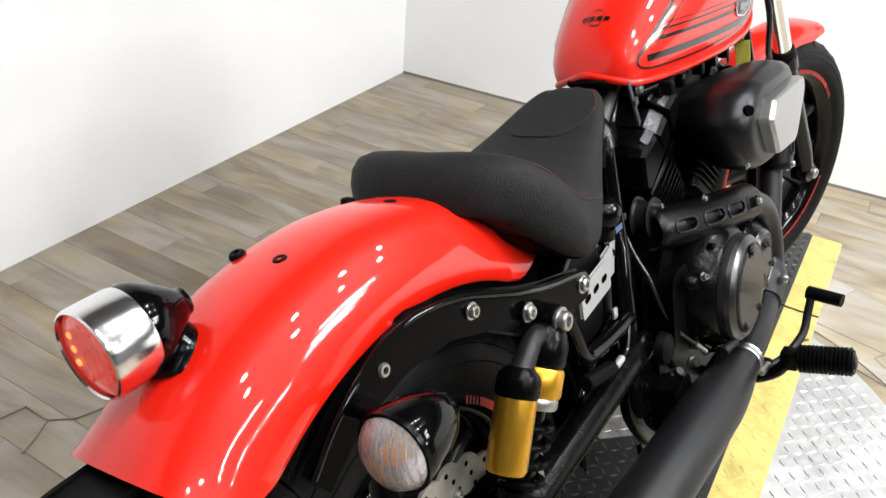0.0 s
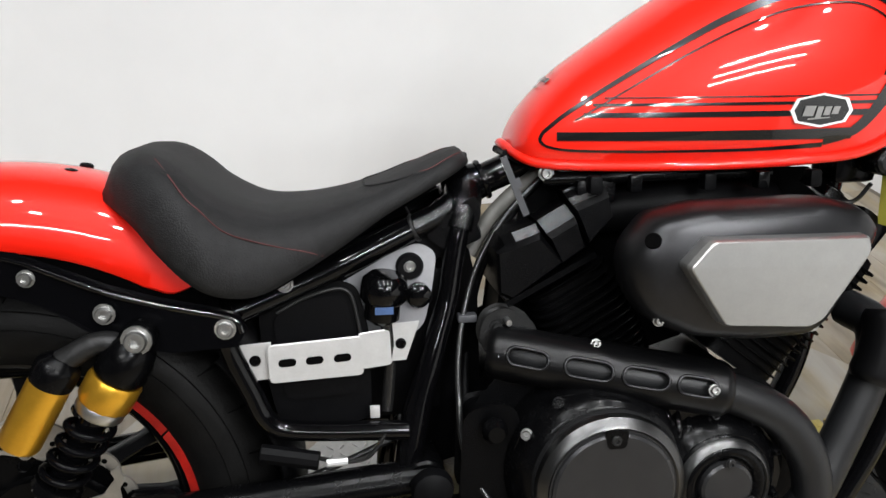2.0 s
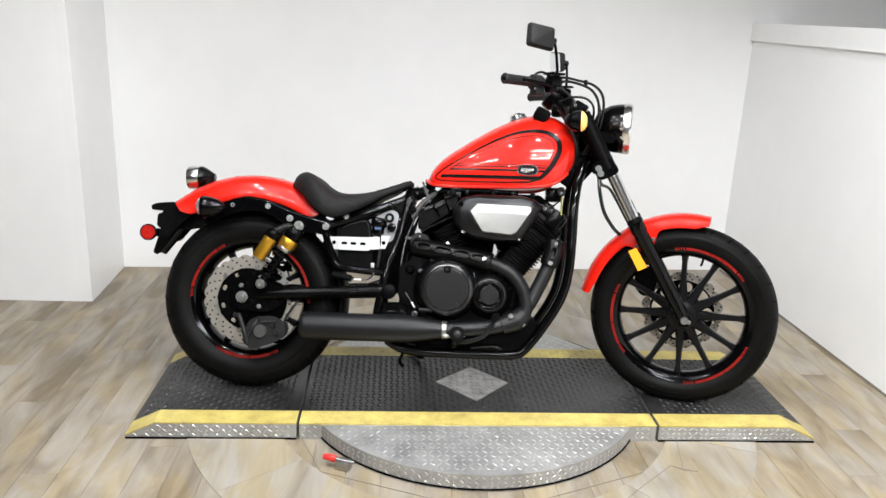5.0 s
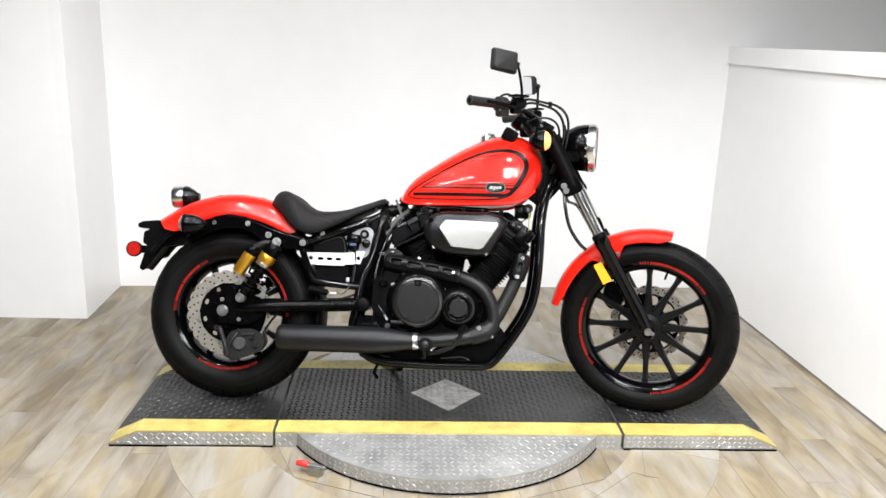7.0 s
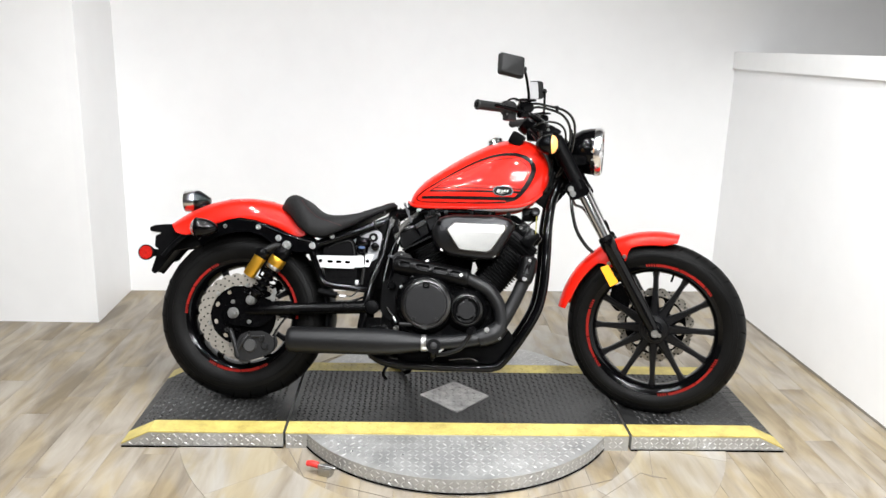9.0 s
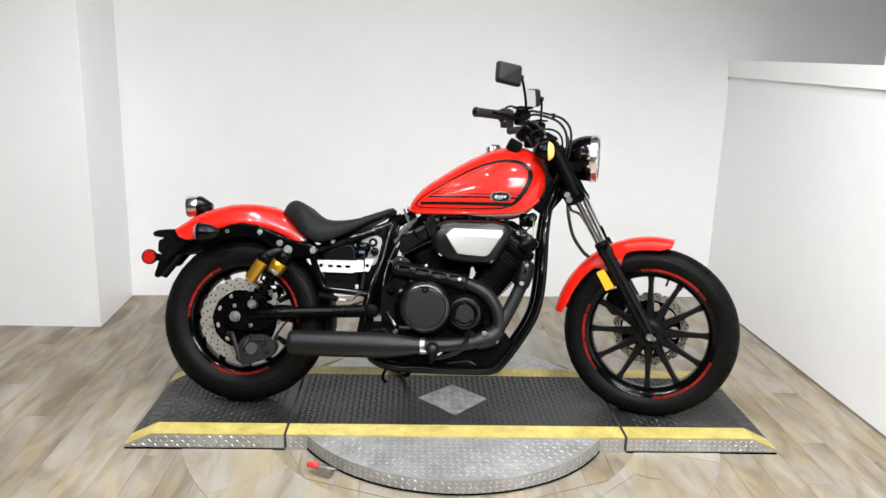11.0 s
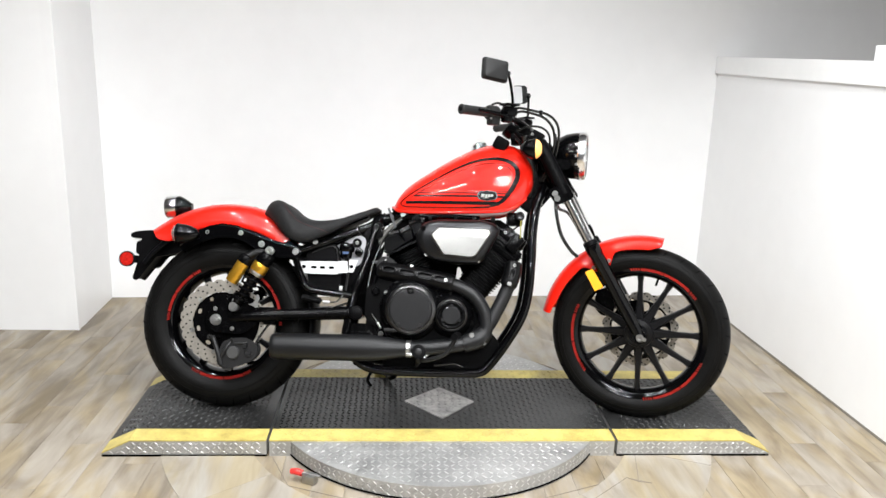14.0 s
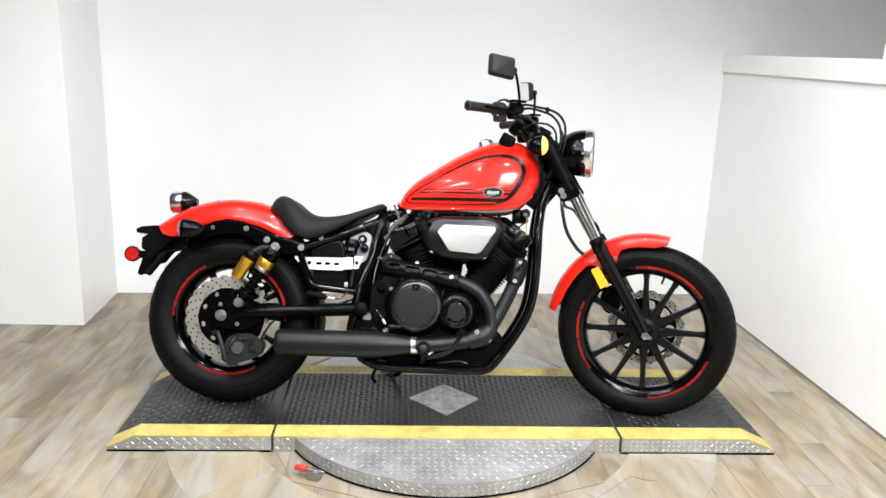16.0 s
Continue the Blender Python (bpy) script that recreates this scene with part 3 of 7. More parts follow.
# ---- wheels ----
def wheel(name, cx, cz, R, width, rim_r, arcs, front):
    c = (cx, 0, cz)
    ax = (0, 1, 0)
    hw = width / 2
    prof = []
    for a in np.linspace(-118, 118, 27):
        r = R - hw * 0.88 + hw * 0.88 * math.cos(radians(a))
        prof.append((r if abs(a) < 95 else r, hw * math.sin(radians(a)) * (1 if abs(a) < 90 else 1)))
    prof = [(max(r, rim_r + 0.004), y) for r, y in prof]
    prof = [(rim_r + 0.001, -hw * 0.74)] + prof + [(rim_r + 0.001, hw * 0.74)]
    base = new(name)
    base.parent = bike
    tyre = bp("tyre", lathe(prof, c, ax, 96), TYRE, "black rubber tyre", 60, base, front)
    # rim barrel with lips
    iw = hw * 0.8
    rp = [(rim_r + 0.006, -iw), (rim_r + 0.008, -iw + 0.004), (rim_r, -iw + 0.008), (rim_r - 0.004, -iw + 0.018), (rim_r - 0.016, -iw * 0.4), (rim_r - 0.016, iw * 0.4),
          (rim_r - 0.004, iw - 0.018), (rim_r, iw - 0.008), (rim_r + 0.008, iw - 0.004), (rim_r + 0.006, iw), (rim_r - 0.008, iw - 0.004),
          (rim_r - 0.017, iw * 0.75), (rim_r - 0.026, iw * 0.3), (rim_r - 0.026, -iw * 0.3), (rim_r - 0.017, -iw * 0.75), (rim_r - 0.008, -iw + 0.004)]
    bp("rim", lathe(rp, c, ax, 96, closed=True), BLACK, "gloss black cast rim", 40, base, front)
    bp("hub", lathe([(0, -0.05), (0.03, -0.05), (0.034, -0.035), (0.052, -0.03), (0.058, -0.012), (0.058, 0.012), (0.052, 0.03), (0.034, 0.035), (0.03, 0.05), (0, 0.05)], c, ax, 36), WHEELB, "", 35, base, front)
    vn = radians(73)
    bp("valve_stem", rod((cx + (rim_r - 0.02) * math.cos(vn), 0, cz + (rim_r - 0.02) * math.sin(vn)), (cx + (rim_r - 0.052) * math.cos(vn), -0.012, cz + (rim_r - 0.052) * math.sin(vn)), 0.0042, 10), MATT, "", 40, base, front)
    for f in (0.46, 0.72):
        rr = R - hw * 0.88 * (1 - math.cos(radians(35 + 70 * f)))
        yy = hw * math.sin(radians(35 + 70 * f))
        for side in (-1, 1):
            bp("sidewall_rib", lathe([(rr - 0.0012, side * (yy - 0.001)), (rr, side * (yy + 0.0012)), (rr + 0.0012, side * (yy - 0.001))], c, ax, 96, closed=True), TYRE, "", 60, tyre, front)
    for i in range(12):
        a = 2 * pi * i / 12 + pi / 2
        d, t = Vector((math.cos(a), 0, math.sin(a))), Vector((-math.sin(a), 0, math.cos(a)))
        rings = []
        for k, (s, w, th) in enumerate(((0.045, 0.024, 0.022), (0.075, 0.0165, 0.019), (rim_r * 0.55, 0.0108, 0.0155), (rim_r - 0.05, 0.0095, 0.014), (rim_r - 0.022, 0.014, 0.017))):
            o = Vector(c) + d * s
            rings.append([o + t * w * u + Vector((0, th * v, 0)) for u, v in ((1, -0.55), (0.6, -1), (-0.6, -1), (-1, -0.55), (-1, 0.55), (-0.6, 1), (0.6, 1), (1, 0.55))])
        bp("spoke", loft(rings), WHEELB, "", 40, base, front)
    for mid in arcs:
        spans = [(mid - 32 + 2.1 * k, mid - 32 + 2.1 * k + 1.3) for k in range(4)] + [(mid - 23, mid + 2), (mid + 2.7, mid + 22)] + [(mid + 23 + 2.1 * k, mid + 23 + 2.1 * k + 1.3) for k in range(4)]
        for k, (a0, a1) in enumerate(spans):
            a0, a1 = radians(a0), radians(a1)
            for side in (-1, 1):
                bm = bmesh.new()
                va, vb = [], []
                for a in np.linspace(a0, a1, 8):
                    va.append(bm.verts.new((cx + (rim_r + 0.0095) * math.cos(a), side * (iw + 0.0015), cz + (rim_r + 0.0095) * math.sin(a))))
                    vb.append(bm.verts.new((cx + (rim_r - 0.001) * math.cos(a - 0.01), side * (iw + 0.0015), cz + (rim_r - 0.001) * math.sin(a - 0.01))))
                for j in range(7):
                    bm.faces.new((va[j], va[j + 1], vb[j + 1], vb[j]))
                bmesh.ops.solidify(bm, geom=bm.faces[:], thickness=0.0008)
                bp("rim_tape", bm, REDTAPE, "red rim tape", 0, base, front)
    # tread grooves drawn as dark bars sunk at the crown, their shade in the colour
    gb = bmesh.new()
    nn = 30
    for i in range(nn):
        for s in (-1, 1):
            a = 2 * pi * (i + (0.5 if s > 0 else 0)) / nn
            pts = []
            for u in (0.18, 0.5, 0.82):
                ph = radians(72 * u) * s
                r = R - hw * 0.88 + hw * 0.88 * math.cos(ph) + 0.0006
                aa = a + 0.075 * u
                pts.append((cx + r * math.cos(aa), hw * math.sin(ph), cz + r * math.sin(aa)))
            tube(pts, [0.0008, 0.0022, 0.0008], 5, 4, gb)
    tagged(bp("tread_groove", gb, SHADOWGAP, "dark tread grooves", 40, base, front), kind="stuff")
    return base


def wave_disc(base, c, R, r_in, side, front, holes=6, lobes=24):
    """A brake disc with a scalloped edge and drilled face."""
    bm = bmesh.new()
    n, out_r, in_r = 192, [], []
    for j in range(n):
        a = 2 * pi * j / n
        R1 = R - (0.011 if lobes < 22 else 0.0075) * (1 - abs(math.sin(a * lobes / 2))) ** 1.3
        R0 = r_in + (0.0065 if lobes < 22 else 0.0012) * math.cos(a * lobes)
        out_r.append((R1 * math.cos(a), R1 * math.sin(a)))
        in_r.append((R0 * math.cos(a), R0 * math.sin(a)))
    rings = []
    for pts, y in ((out_r, -0.0022), (out_r, 0.0022), (in_r, 0.0022), (in_r, -0.0022)):
        rings.append([bm.verts.new((c[0] + x, c[1] + y, c[2] + z)) for x, z in pts])
    for k in range(4):
        a, b = rings[k], rings[(k + 1) % 4]
        for j in range(n):
            bm.faces.new((a[j], a[(j + 1) % n], b[(j + 1) % n], b[j]))
    disc = bp("brake_disc", bm, DISC, "drilled wave-edged steel brake disc", 30, base, front)
    hb = bmesh.new()
    for i in range(24):
        for k, rr in enumerate((0.22, 0.5, 0.78)):
            a = 2 * pi * (i + k * 0.33) / 24
            r = r_in + (R - r_in) * rr
            lathe([(0, 0.0026), (0.0034, 0.0026), (0.0034, -0.0026), (0, -0.0026)], (c[0] + r * math.cos(a), c[1], c[2] + r * math.sin(a)), (0, 1, 0), 8, hb)
    tagged(bp("drilled_hole", hb, SHADOWGAP, "dark drilled holes", 0, disc, front), kind="stuff")
    plate = bmesh.new()
    loops = [[(c[0] + (r_in - 0.001) * math.cos(2 * pi * k / 64), c[2] + (r_in - 0.001) * math.sin(2 * pi * k / 64)) for k in range(64)]]
    for i in range(holes):
        a = 2 * pi * (i + 0.5) / holes + 0.3
        in_by, w, h = (0.026, 0.05, 0.036) if lobes < 22 else (0.017, 0.02, 0.014)
        loops.append(oval(c[0] + (r_in - in_by) * math.cos(a), c[2] + (r_in - in_by) * math.sin(a), w, h, a + pi / 2))
    edges = []
    for lp in loops:
        vs = [plate.verts.new((x, c[1] - side * 0.003, z)) for x, z in lp]
        edges += [plate.edges.new((vs[k], vs[(k + 1) % len(vs)])) for k in range(len(vs))]
    bmesh.ops.triangle_fill(plate, use_beauty=True, use_dissolve=False, edges=edges, normal=(0, side, 0))
    bmesh.ops.solidify(plate, geom=plate.faces[:], thickness=0.004)
    bp("disc_carrier", plate, SATIN, "black disc carrier", 30, disc, front)
    bp("carrier_boss", lathe([(0.03, -0.008), (0.06, -0.008), (0.066, 0.0), (0.06, 0.008), (0.03, 0.008)], c, (0, 1, 0), 32, closed=True), SATIN, "", 35, disc, front)
    for i in range(6):
        a = 2 * pi * i / 6 + 0.3
        bp("carrier_rivet", bolt_bm((c[0] + (r_in + 0.004) * math.cos(a), c[1] + side * 0.003, c[2] + (r_in + 0.004) * math.sin(a)), (0, side, 0), 0.006, 0.005), STEEL, "", 35, disc, front)


rear = wheel("rear_wheel", 0.0, 0.323, 0.323, 0.152, 0.208, (150, 30, 270), False)
frontw = wheel("front_wheel", WB, 0.331, 0.331, 0.112, 0.244, (68, 188, 308), "wheel")
wave_disc(rear, (0.0, -0.088, 0.323), 0.158, 0.111, -1, False, 9)
wave_disc(frontw, (WB, 0.062, 0.331), 0.147, 0.117, 1, "wheel", 8, 20)

# ---- fuel tank ----
TXS = (0.626, 0.634, 0.65, 0.69, 0.74, 0.80, 0.86, 0.92, 0.98, 1.038, 1.08, 1.11, 1.132, 1.147, 1.154)
TZB = (0.772, 0.765, 0.759, 0.756, 0.755, 0.755, 0.756, 0.758, 0.761, 0.767, 0.783, 0.806, 0.835, 0.865, 0.895)
TZT = (0.788, 0.808, 0.833, 0.873, 0.908, 0.948, 0.983, 1.012, 1.031, 1.036, 1.029, 1.013, 0.992, 0.965, 0.935)
TW = (0.0365, 0.0565, 0.0725, 0.091, 0.106, 0.12, 0.13, 0.1375, 0.1412, 0.1405, 0.135, 0.1225, 0.105, 0.081, 0.048)
TSEC = ((0.0, 0.03), (0.5, 0.02), (0.8, 0.0), (0.885, 0.012), (0.90, 0.035), (0.955, 0.10), (0.99, 0.20), (1.0, 0.32), (0.985, 0.45), (0.94, 0.58), (0.86, 0.70), (0.745, 0.805), (0.6, 0.885), (0.42, 0.945), (0.22, 0.985), (0.0, 1.0))


def smooth_interp(xs, ys, x):
    """A smooth curve through given heights."""
    i = min(max(int(np.searchsorted(xs, x)) - 1, 0), len(xs) - 2)
    m = [(ys[min(k + 1, len(ys) - 1)] - ys[max(k - 1, 0)]) / (xs[min(k + 1, len(xs) - 1)] - xs[max(k - 1, 0)]) for k in (i, i + 1)]
    h = xs[i + 1] - xs[i]
    t = (x - xs[i]) / h
    return (2 * t ** 3 - 3 * t * t + 1) * ys[i] + (t ** 3 - 2 * t * t + t) * h * m[0] + (3 * t * t - 2 * t ** 3) * ys[i + 1] + (t ** 3 - t * t) * h * m[1]


def tank_ring(x):
    zb, zt, w = (smooth_interp(TXS, q, x) for q in (TZB, TZT, TW))
    right = [Vector((x, -u * w, zb + v * (zt - zb))) for u, v in TSEC]
    left = [Vector((x, u * w, zb + v * (zt - zb))) for u, v in TSEC[-2:0:-1]]
    return right + left


def tank_y(x, z):
    """How far out the tank's side lies at x, z."""
    zb, zt, w = (smooth_interp(TXS, q, x) for q in (TZB, TZT, TW))
    v = (z - zb) / (zt - zb)
    return w * float(np.interp(v, [q[1] for q in TSEC[3:]], [q[0] for q in TSEC[3:]]))


fine = sorted(set(list(np.linspace(0.626, 0.66, 7)) + list(np.linspace(0.66, 1.115, 26)) + list(np.linspace(1.115, 1.154, 9))))
tank = bp("fuel_tank", loft([tank_ring(x) for x in fine]), RED, "glossy red teardrop fuel tank with black stripes", 50)
lip = [(x, -(smooth_interp(TXS, TW, x) * 0.87 + 0.004), smooth_interp(TXS, TZB, x) + 0.001) for x in [*np.linspace(1.12, 0.66, 15), 0.644, 0.633]]
lip += [(0.6245, -0.026, 0.7745), (0.6195, -0.012, 0.779), (0.618, 0, 0.7805)]
bp("seam_flange", tube(lip + [(x, -y, z) for x, y, z in lip[-2::-1]], 0.0062, 8, 2), RED, "", 50, tank)
bp("tail_rubber", prism(rounded([(0.6155, 0.768), (0.6175, 0.773), (0.64, 0.765), (0.66, 0.752), (0.652, 0.748), (0.63, 0.76)], 0.002, 2), -0.032, 0.032, 0.002), MATT, "", 35, tank)
bp("tank_bolt", bolt_bm((0.662, -0.066, 0.747), (0, -1, 0), 0.0075, 0.008), STEEL, "", 35, tank)


def ribbon(pts, widths, name, side=-1, lift=0.0012):
    """A decal band laid on the tank's side along points in x, z."""
    path = smooth_path([(x, 0, z) for x, z in pts], 8)
    k = len(path)
    w = [float(np.interp(i / (k - 1), np.linspace(0, 1, len(widths)), widths)) for i in range(k)]
    bm = bmesh.new()
    rows = []
    for i, p in enumerate(path):
        d = path[min(i + 1, k - 1)] - path[max(i - 1, 0)]
        n = Vector((-d.z, 0, d.x)).normalized()
        row = []
        for u in (-0.5, -0.17, 0.17, 0.5):
            q = p + n * w[i] * u
            x = min(max(q.x, 0.63), 1.152)
            y = tank_y(x, q.z)
            row.append(bm.verts.new((x, side * (y + lift), q.z + lift * 0.5)))
        rows.append(row)
    for a, b in zip(rows, rows[1:]):
        for j in range(3):
            bm.faces.new((a[j], a[j + 1], b[j + 1], b[j]))
    return bp(name, bm, STRIPE, "black decal stripe", 60, tank)


for side in (-1, 1):
    ribbon([(0.655, 0.797), (0.685, 0.822), (0.745, 0.86), (0.81, 0.898), (0.87, 0.929), (0.93, 0.952), (0.99, 0.962), (1.04, 0.957), (1.075, 0.935), (1.085, 0.9), (1.07, 0.86), (1.045, 0.82), (1.02, 0.795), (0.985, 0.782)], (0.004, 0.0045, 0.006, 0.008, 0.011, 0.015, 0.018, 0.018, 0.014, 0.008), "outline_stripe", side)
    ribbon([(0.985, 0.779), (0.9, 0.775), (0.8, 0.774), (0.7, 0.775), (0.663, 0.779), (0.652, 0.787), (0.655, 0.797)], (0.006, 0.004, 0.003, 0.003, 0.003, 0.0035, 0.004), "outline_stripe", side)
    ribbon([(0.69, 0.811), (0.75, 0.847), (0.81, 0.882), (0.87, 0.912), (0.93, 0.935), (0.99, 0.944), (1.03, 0.94), (1.057, 0.922), (1.064, 0.895), (1.052, 0.86)], (0.002, 0.002, 0.0022, 0.0025), "inner_line", side)
    for z, w, a, b in ((0.7925, 0.0135, 0.67, 1.02), (0.8175, 0.0075, 0.7, 1.043), (0.8295, 0.004, 0.711, 1.05), (0.8375, 0.002, 0.724, 1.052)):
        ribbon([(a, z), (a + 0.1, z), (0.9, z), (b - 0.05, z), (b, z)], (w * 0.75, w), "side_bar", side)

HEXA = [(x + 0.011, z + 0.001) for x, z in ((0.924, 0.82), (0.931, 0.834), (0.963, 0.84), (0.995, 0.834), (1.002, 0.82), (0.995, 0.806), (0.963, 0.8), (0.931, 0.806))]


def badge_piece(name, outline, lift, thick, mat, label="", side=-1, parent=None):
    bm = bmesh.new()
    lo = [bm.verts.new((x, side * (tank_y(x, z) + lift), z)) for x, z in outline]
    hi = [bm.verts.new((x, side * (tank_y(x, z) + lift + thick), z)) for x, z in outline]
    n = len(lo)
    bm.faces.new(hi)
    for i in range(n):
        bm.faces.new((lo[i], lo[(i + 1) % n], hi[(i + 1) % n], hi[i]))
    return bp(name, bm, mat, label, 30, parent or tank)


def scaled(outline, k, cx=0.974, cz=0.821):
    return [(cx + (x - cx) * k, cz + (z - cz) * k) for x, z in outline]


for side in (-1, 1):
    bd = badge_piece("badge", HEXA, 0.001, 0.0025, CHROME, "small chrome-edged badge on the tank side", side)
    badge_piece("badge_field", scaled(HEXA, 0.87), 0.0034, 0.0006, STRIPE, "", side, bd)
    for x, z, w, h in ((0.957, 0.8205, 0.013, 0.012), (0.9695, 0.819, 0.007, 0.013), (0.9795, 0.8205, 0.008, 0.01), (0.99, 0.821, 0.008, 0.009)):
        badge_piece("badge_mark", [(x - w / 2 - 0.001, z - h / 2), (x + w / 2 - 0.001, z - h / 2), (x + w / 2 + 0.002, z + h / 2), (x - w / 2 + 0.002, z + h / 2)], 0.0041, 0.0008, SILVER, "", side, bd)
    badge_piece("badge_mark", [(0.956, 0.81), (0.983, 0.812), (0.984, 0.8135), (0.957, 0.812)], 0.0041, 0.0008, SILVER, "", side, bd)


def on_top(x, y):
    """The height of the tank's crown near its middle line."""
    zb, zt, w = (smooth_interp(TXS, q, x) for q in (TZB, TZT, TW))
    us, vs = [q[0] for q in TSEC[:6:-1]], [q[1] for q in TSEC[:6:-1]]
    return zb + (zt - zb) * float(np.interp(abs(y) / w, us, vs))


def top_mark(corners):
    bm = bmesh.new()
    vs = [bm.verts.new((x - 0.0012, y, on_top(x, y) + 0.0016)) for x, y in corners]
    bm.faces.new(vs)
    bp("top_mark", bm, STRIPE, "dark printed mark on the tank", 0, tank)


for y in (0.019, 0.0065, -0.006, -0.0185):
    top_mark([(0.672, y + 0.0045), (0.672, y - 0.0045), (0.6775, y - 0.006), (0.6775, y + 0.003)])
for s in (-1, 1):
    for a, b in (((0.6635, 0.0), (0.6645, s * 0.008)), ((0.6645, s * 0.008), (0.679, s * 0.0125)), ((0.6805, s * 0.0125), (0.685, s * 0.008)), ((0.685, s * 0.008), (0.686, 0.0))):
        top_mark([(a[0], a[1]), (b[0], b[1]), (b[0] + 0.0016, b[1] - s * 0.0008), (a[0] + 0.0016, a[1] - s * 0.0008 * (a[1] != 0))])
cap = bp("filler_cap", lathe([(0, 0.024), (0.014, 0.024), (0.024, 0.022), (0.03, 0.016), (0.031, 0.006), (0.036, 0.003), (0.037, -0.01), (0, -0.012)], (0.945, 0, 1.018), (-0.3, 0, 0.95), 32), CHROME, "chrome filler cap", 30, tank)

# ---- seat ----
SX = (0.128, 0.14, 0.158, 0.185, 0.22, 0.26, 0.31, 0.36, 0.41, 0.46, 0.51, 0.545, 0.563, 0.572)
SZT = (0.742, 0.767, 0.783, 0.788, 0.774, 0.744, 0.719, 0.717, 0.725, 0.739, 0.758, 0.772, 0.775, 0.764)
SZB = (0.730, 0.722, 0.706, 0.676, 0.650, 0.634, 0.628, 0.648, 0.674, 0.704, 0.729, 0.746, 0.755, 0.757)
SW = (0.07, 0.105, 0.13, 0.15, 0.162, 0.166, 0.157, 0.138, 0.116, 0.096, 0.078, 0.062, 0.046, 0.022)
srings = []
for x in np.linspace(0.128, 0.572, 40):
    zt, zb, w = (smooth_interp(SX, q, x) for q in (SZT, SZB, SW))
    h = zt - zb
    half_ring = [(0, zt), (0.3, zt + 0.001), (0.58, zt - 0.0025), (0.78, zt - 0.095 * h - 0.001), (0.91, zt - 0.25 * h), (0.98, zt - 0.46 * h), (1.0, zt - 0.68 * h), (0.985, zt - 0.86 * h), (0.94, zb + 0.01 * h), (0.86, zb), (0.45, zb + 0.012)]
    back = max(0.0, (0.2 - x) / 0.07)
    ring = [Vector((x + back * 0.0, -u * w, z)) for u, z in half_ring] + [Vector((x, u * w, z)) for u, z in half_ring[:0:-1]]
    for q in ring:
        q.x += 0.055 * (abs(q.y) / 0.166) ** 2 * max(0.0, (0.27 - x) / 0.14)
    srings.append(ring)
seat = bp("seat", loft(srings), SEATV, "low black vinyl solo seat with faint red stitching", 60)


def seat_y(x, f):
    """A point on the seat's cover: f runs from its middle to its lower edge."""
    i = (x - 0.128) / (0.572 - 0.128) * 39
    k = min(int(i), 38)
    a, b = srings[k], srings[k + 1]
    j = f * 10
    m = min(int(j), 9)
    p = a[m].lerp(a[m + 1], j - m).lerp(b[m].lerp(b[m + 1], j - m), i - k)
    return p


def on_seat(x, y, z):
    """The nearest place on the cover's right half, a hair proud of it."""
    f = min(np.linspace(0, 0.95, 96), key=lambda q: (seat_y(x, q) - Vector((x, y, z))).length)
    p = seat_y(x, f)
    return p + (p - Vector((p.x, 0, p.z - 0.12))).normalized() * 0.0006


SEAMS = (([(0.195, -0.1, 0.779), (0.212, -0.132, 0.76), (0.23, -0.147, 0.743), (0.25, -0.148, 0.73), (0.283, -0.147, 0.702), (0.33, -0.141, 0.684), (0.366, -0.136, 0.675), (0.386, -0.125, 0.664)], STITCH, "red stitched seam"),
         ([(0.44, 0.0, 0.735), (0.439, -0.02, 0.735), (0.443, -0.036, 0.735), (0.455, -0.047, 0.736), (0.476, -0.056, 0.737), (0.498, -0.062, 0.742), (0.514, -0.064, 0.746)], SEATV, "stitched seam"),
         ([(0.505, -0.061, 0.747), (0.518, -0.06, 0.75), (0.535, -0.052, 0.758), (0.55, -0.044, 0.766), (0.559, -0.036, 0.772)], STITCH, "red stitched seam"))
for line, mt, lab in SEAMS:
    pts = [on_seat(*q) for q in line]
    for s in (1, -1):
        bp("seam", tube([Vector((p.x, s * p.y, p.z)) for p in pts], 0.0008 if mt is STITCH else 0.0013, 6, 6), mt, lab, 60, seat)
bp("seat_base", loft([[Vector((q.x, q.y * 0.93, q.z - (0.006 if abs(q.y) < 0.02 else 0.004) - 0.0)) for q in (r[10], r[9], r[8], r[12], r[11])] for r in srings[4:36]]), MATT, "black plastic seat base", 60, seat)

# ---- rear fender ----
FC = (0.0, 0.323)


def fender_rings(c, a0, a1, r_mid, hw, drop, n, edge=None, thick=0.003, m=17):
    """A curved mudguard sheet: crown radius r_mid, sides turned down by drop."""
    rings = []
    for a in np.linspace(a0, a1, n):
        sec = []
        for lay in (0, 1):
            row = []
            for k in range(m):
                u = -1 + 2 * k / (m - 1)
                ph = abs(u) ** 1.0
                y = hw * math.copysign(math.sin(ph * pi / 2) ** 0.85, u)
                dr = drop if edge is None else edge(a)
                r = r_mid - dr * (1 - math.cos(ph * pi / 2)) ** 1.15 - lay * thick
                y *= 1 - lay * thick / hw
                aa = radians(a)
                row.append(Vector((c[0] + r * math.cos(aa), y, c[1] + r * math.sin(aa))))
            sec += row if lay == 0 else row[::-1]
        rings.append(sec)
    return rings


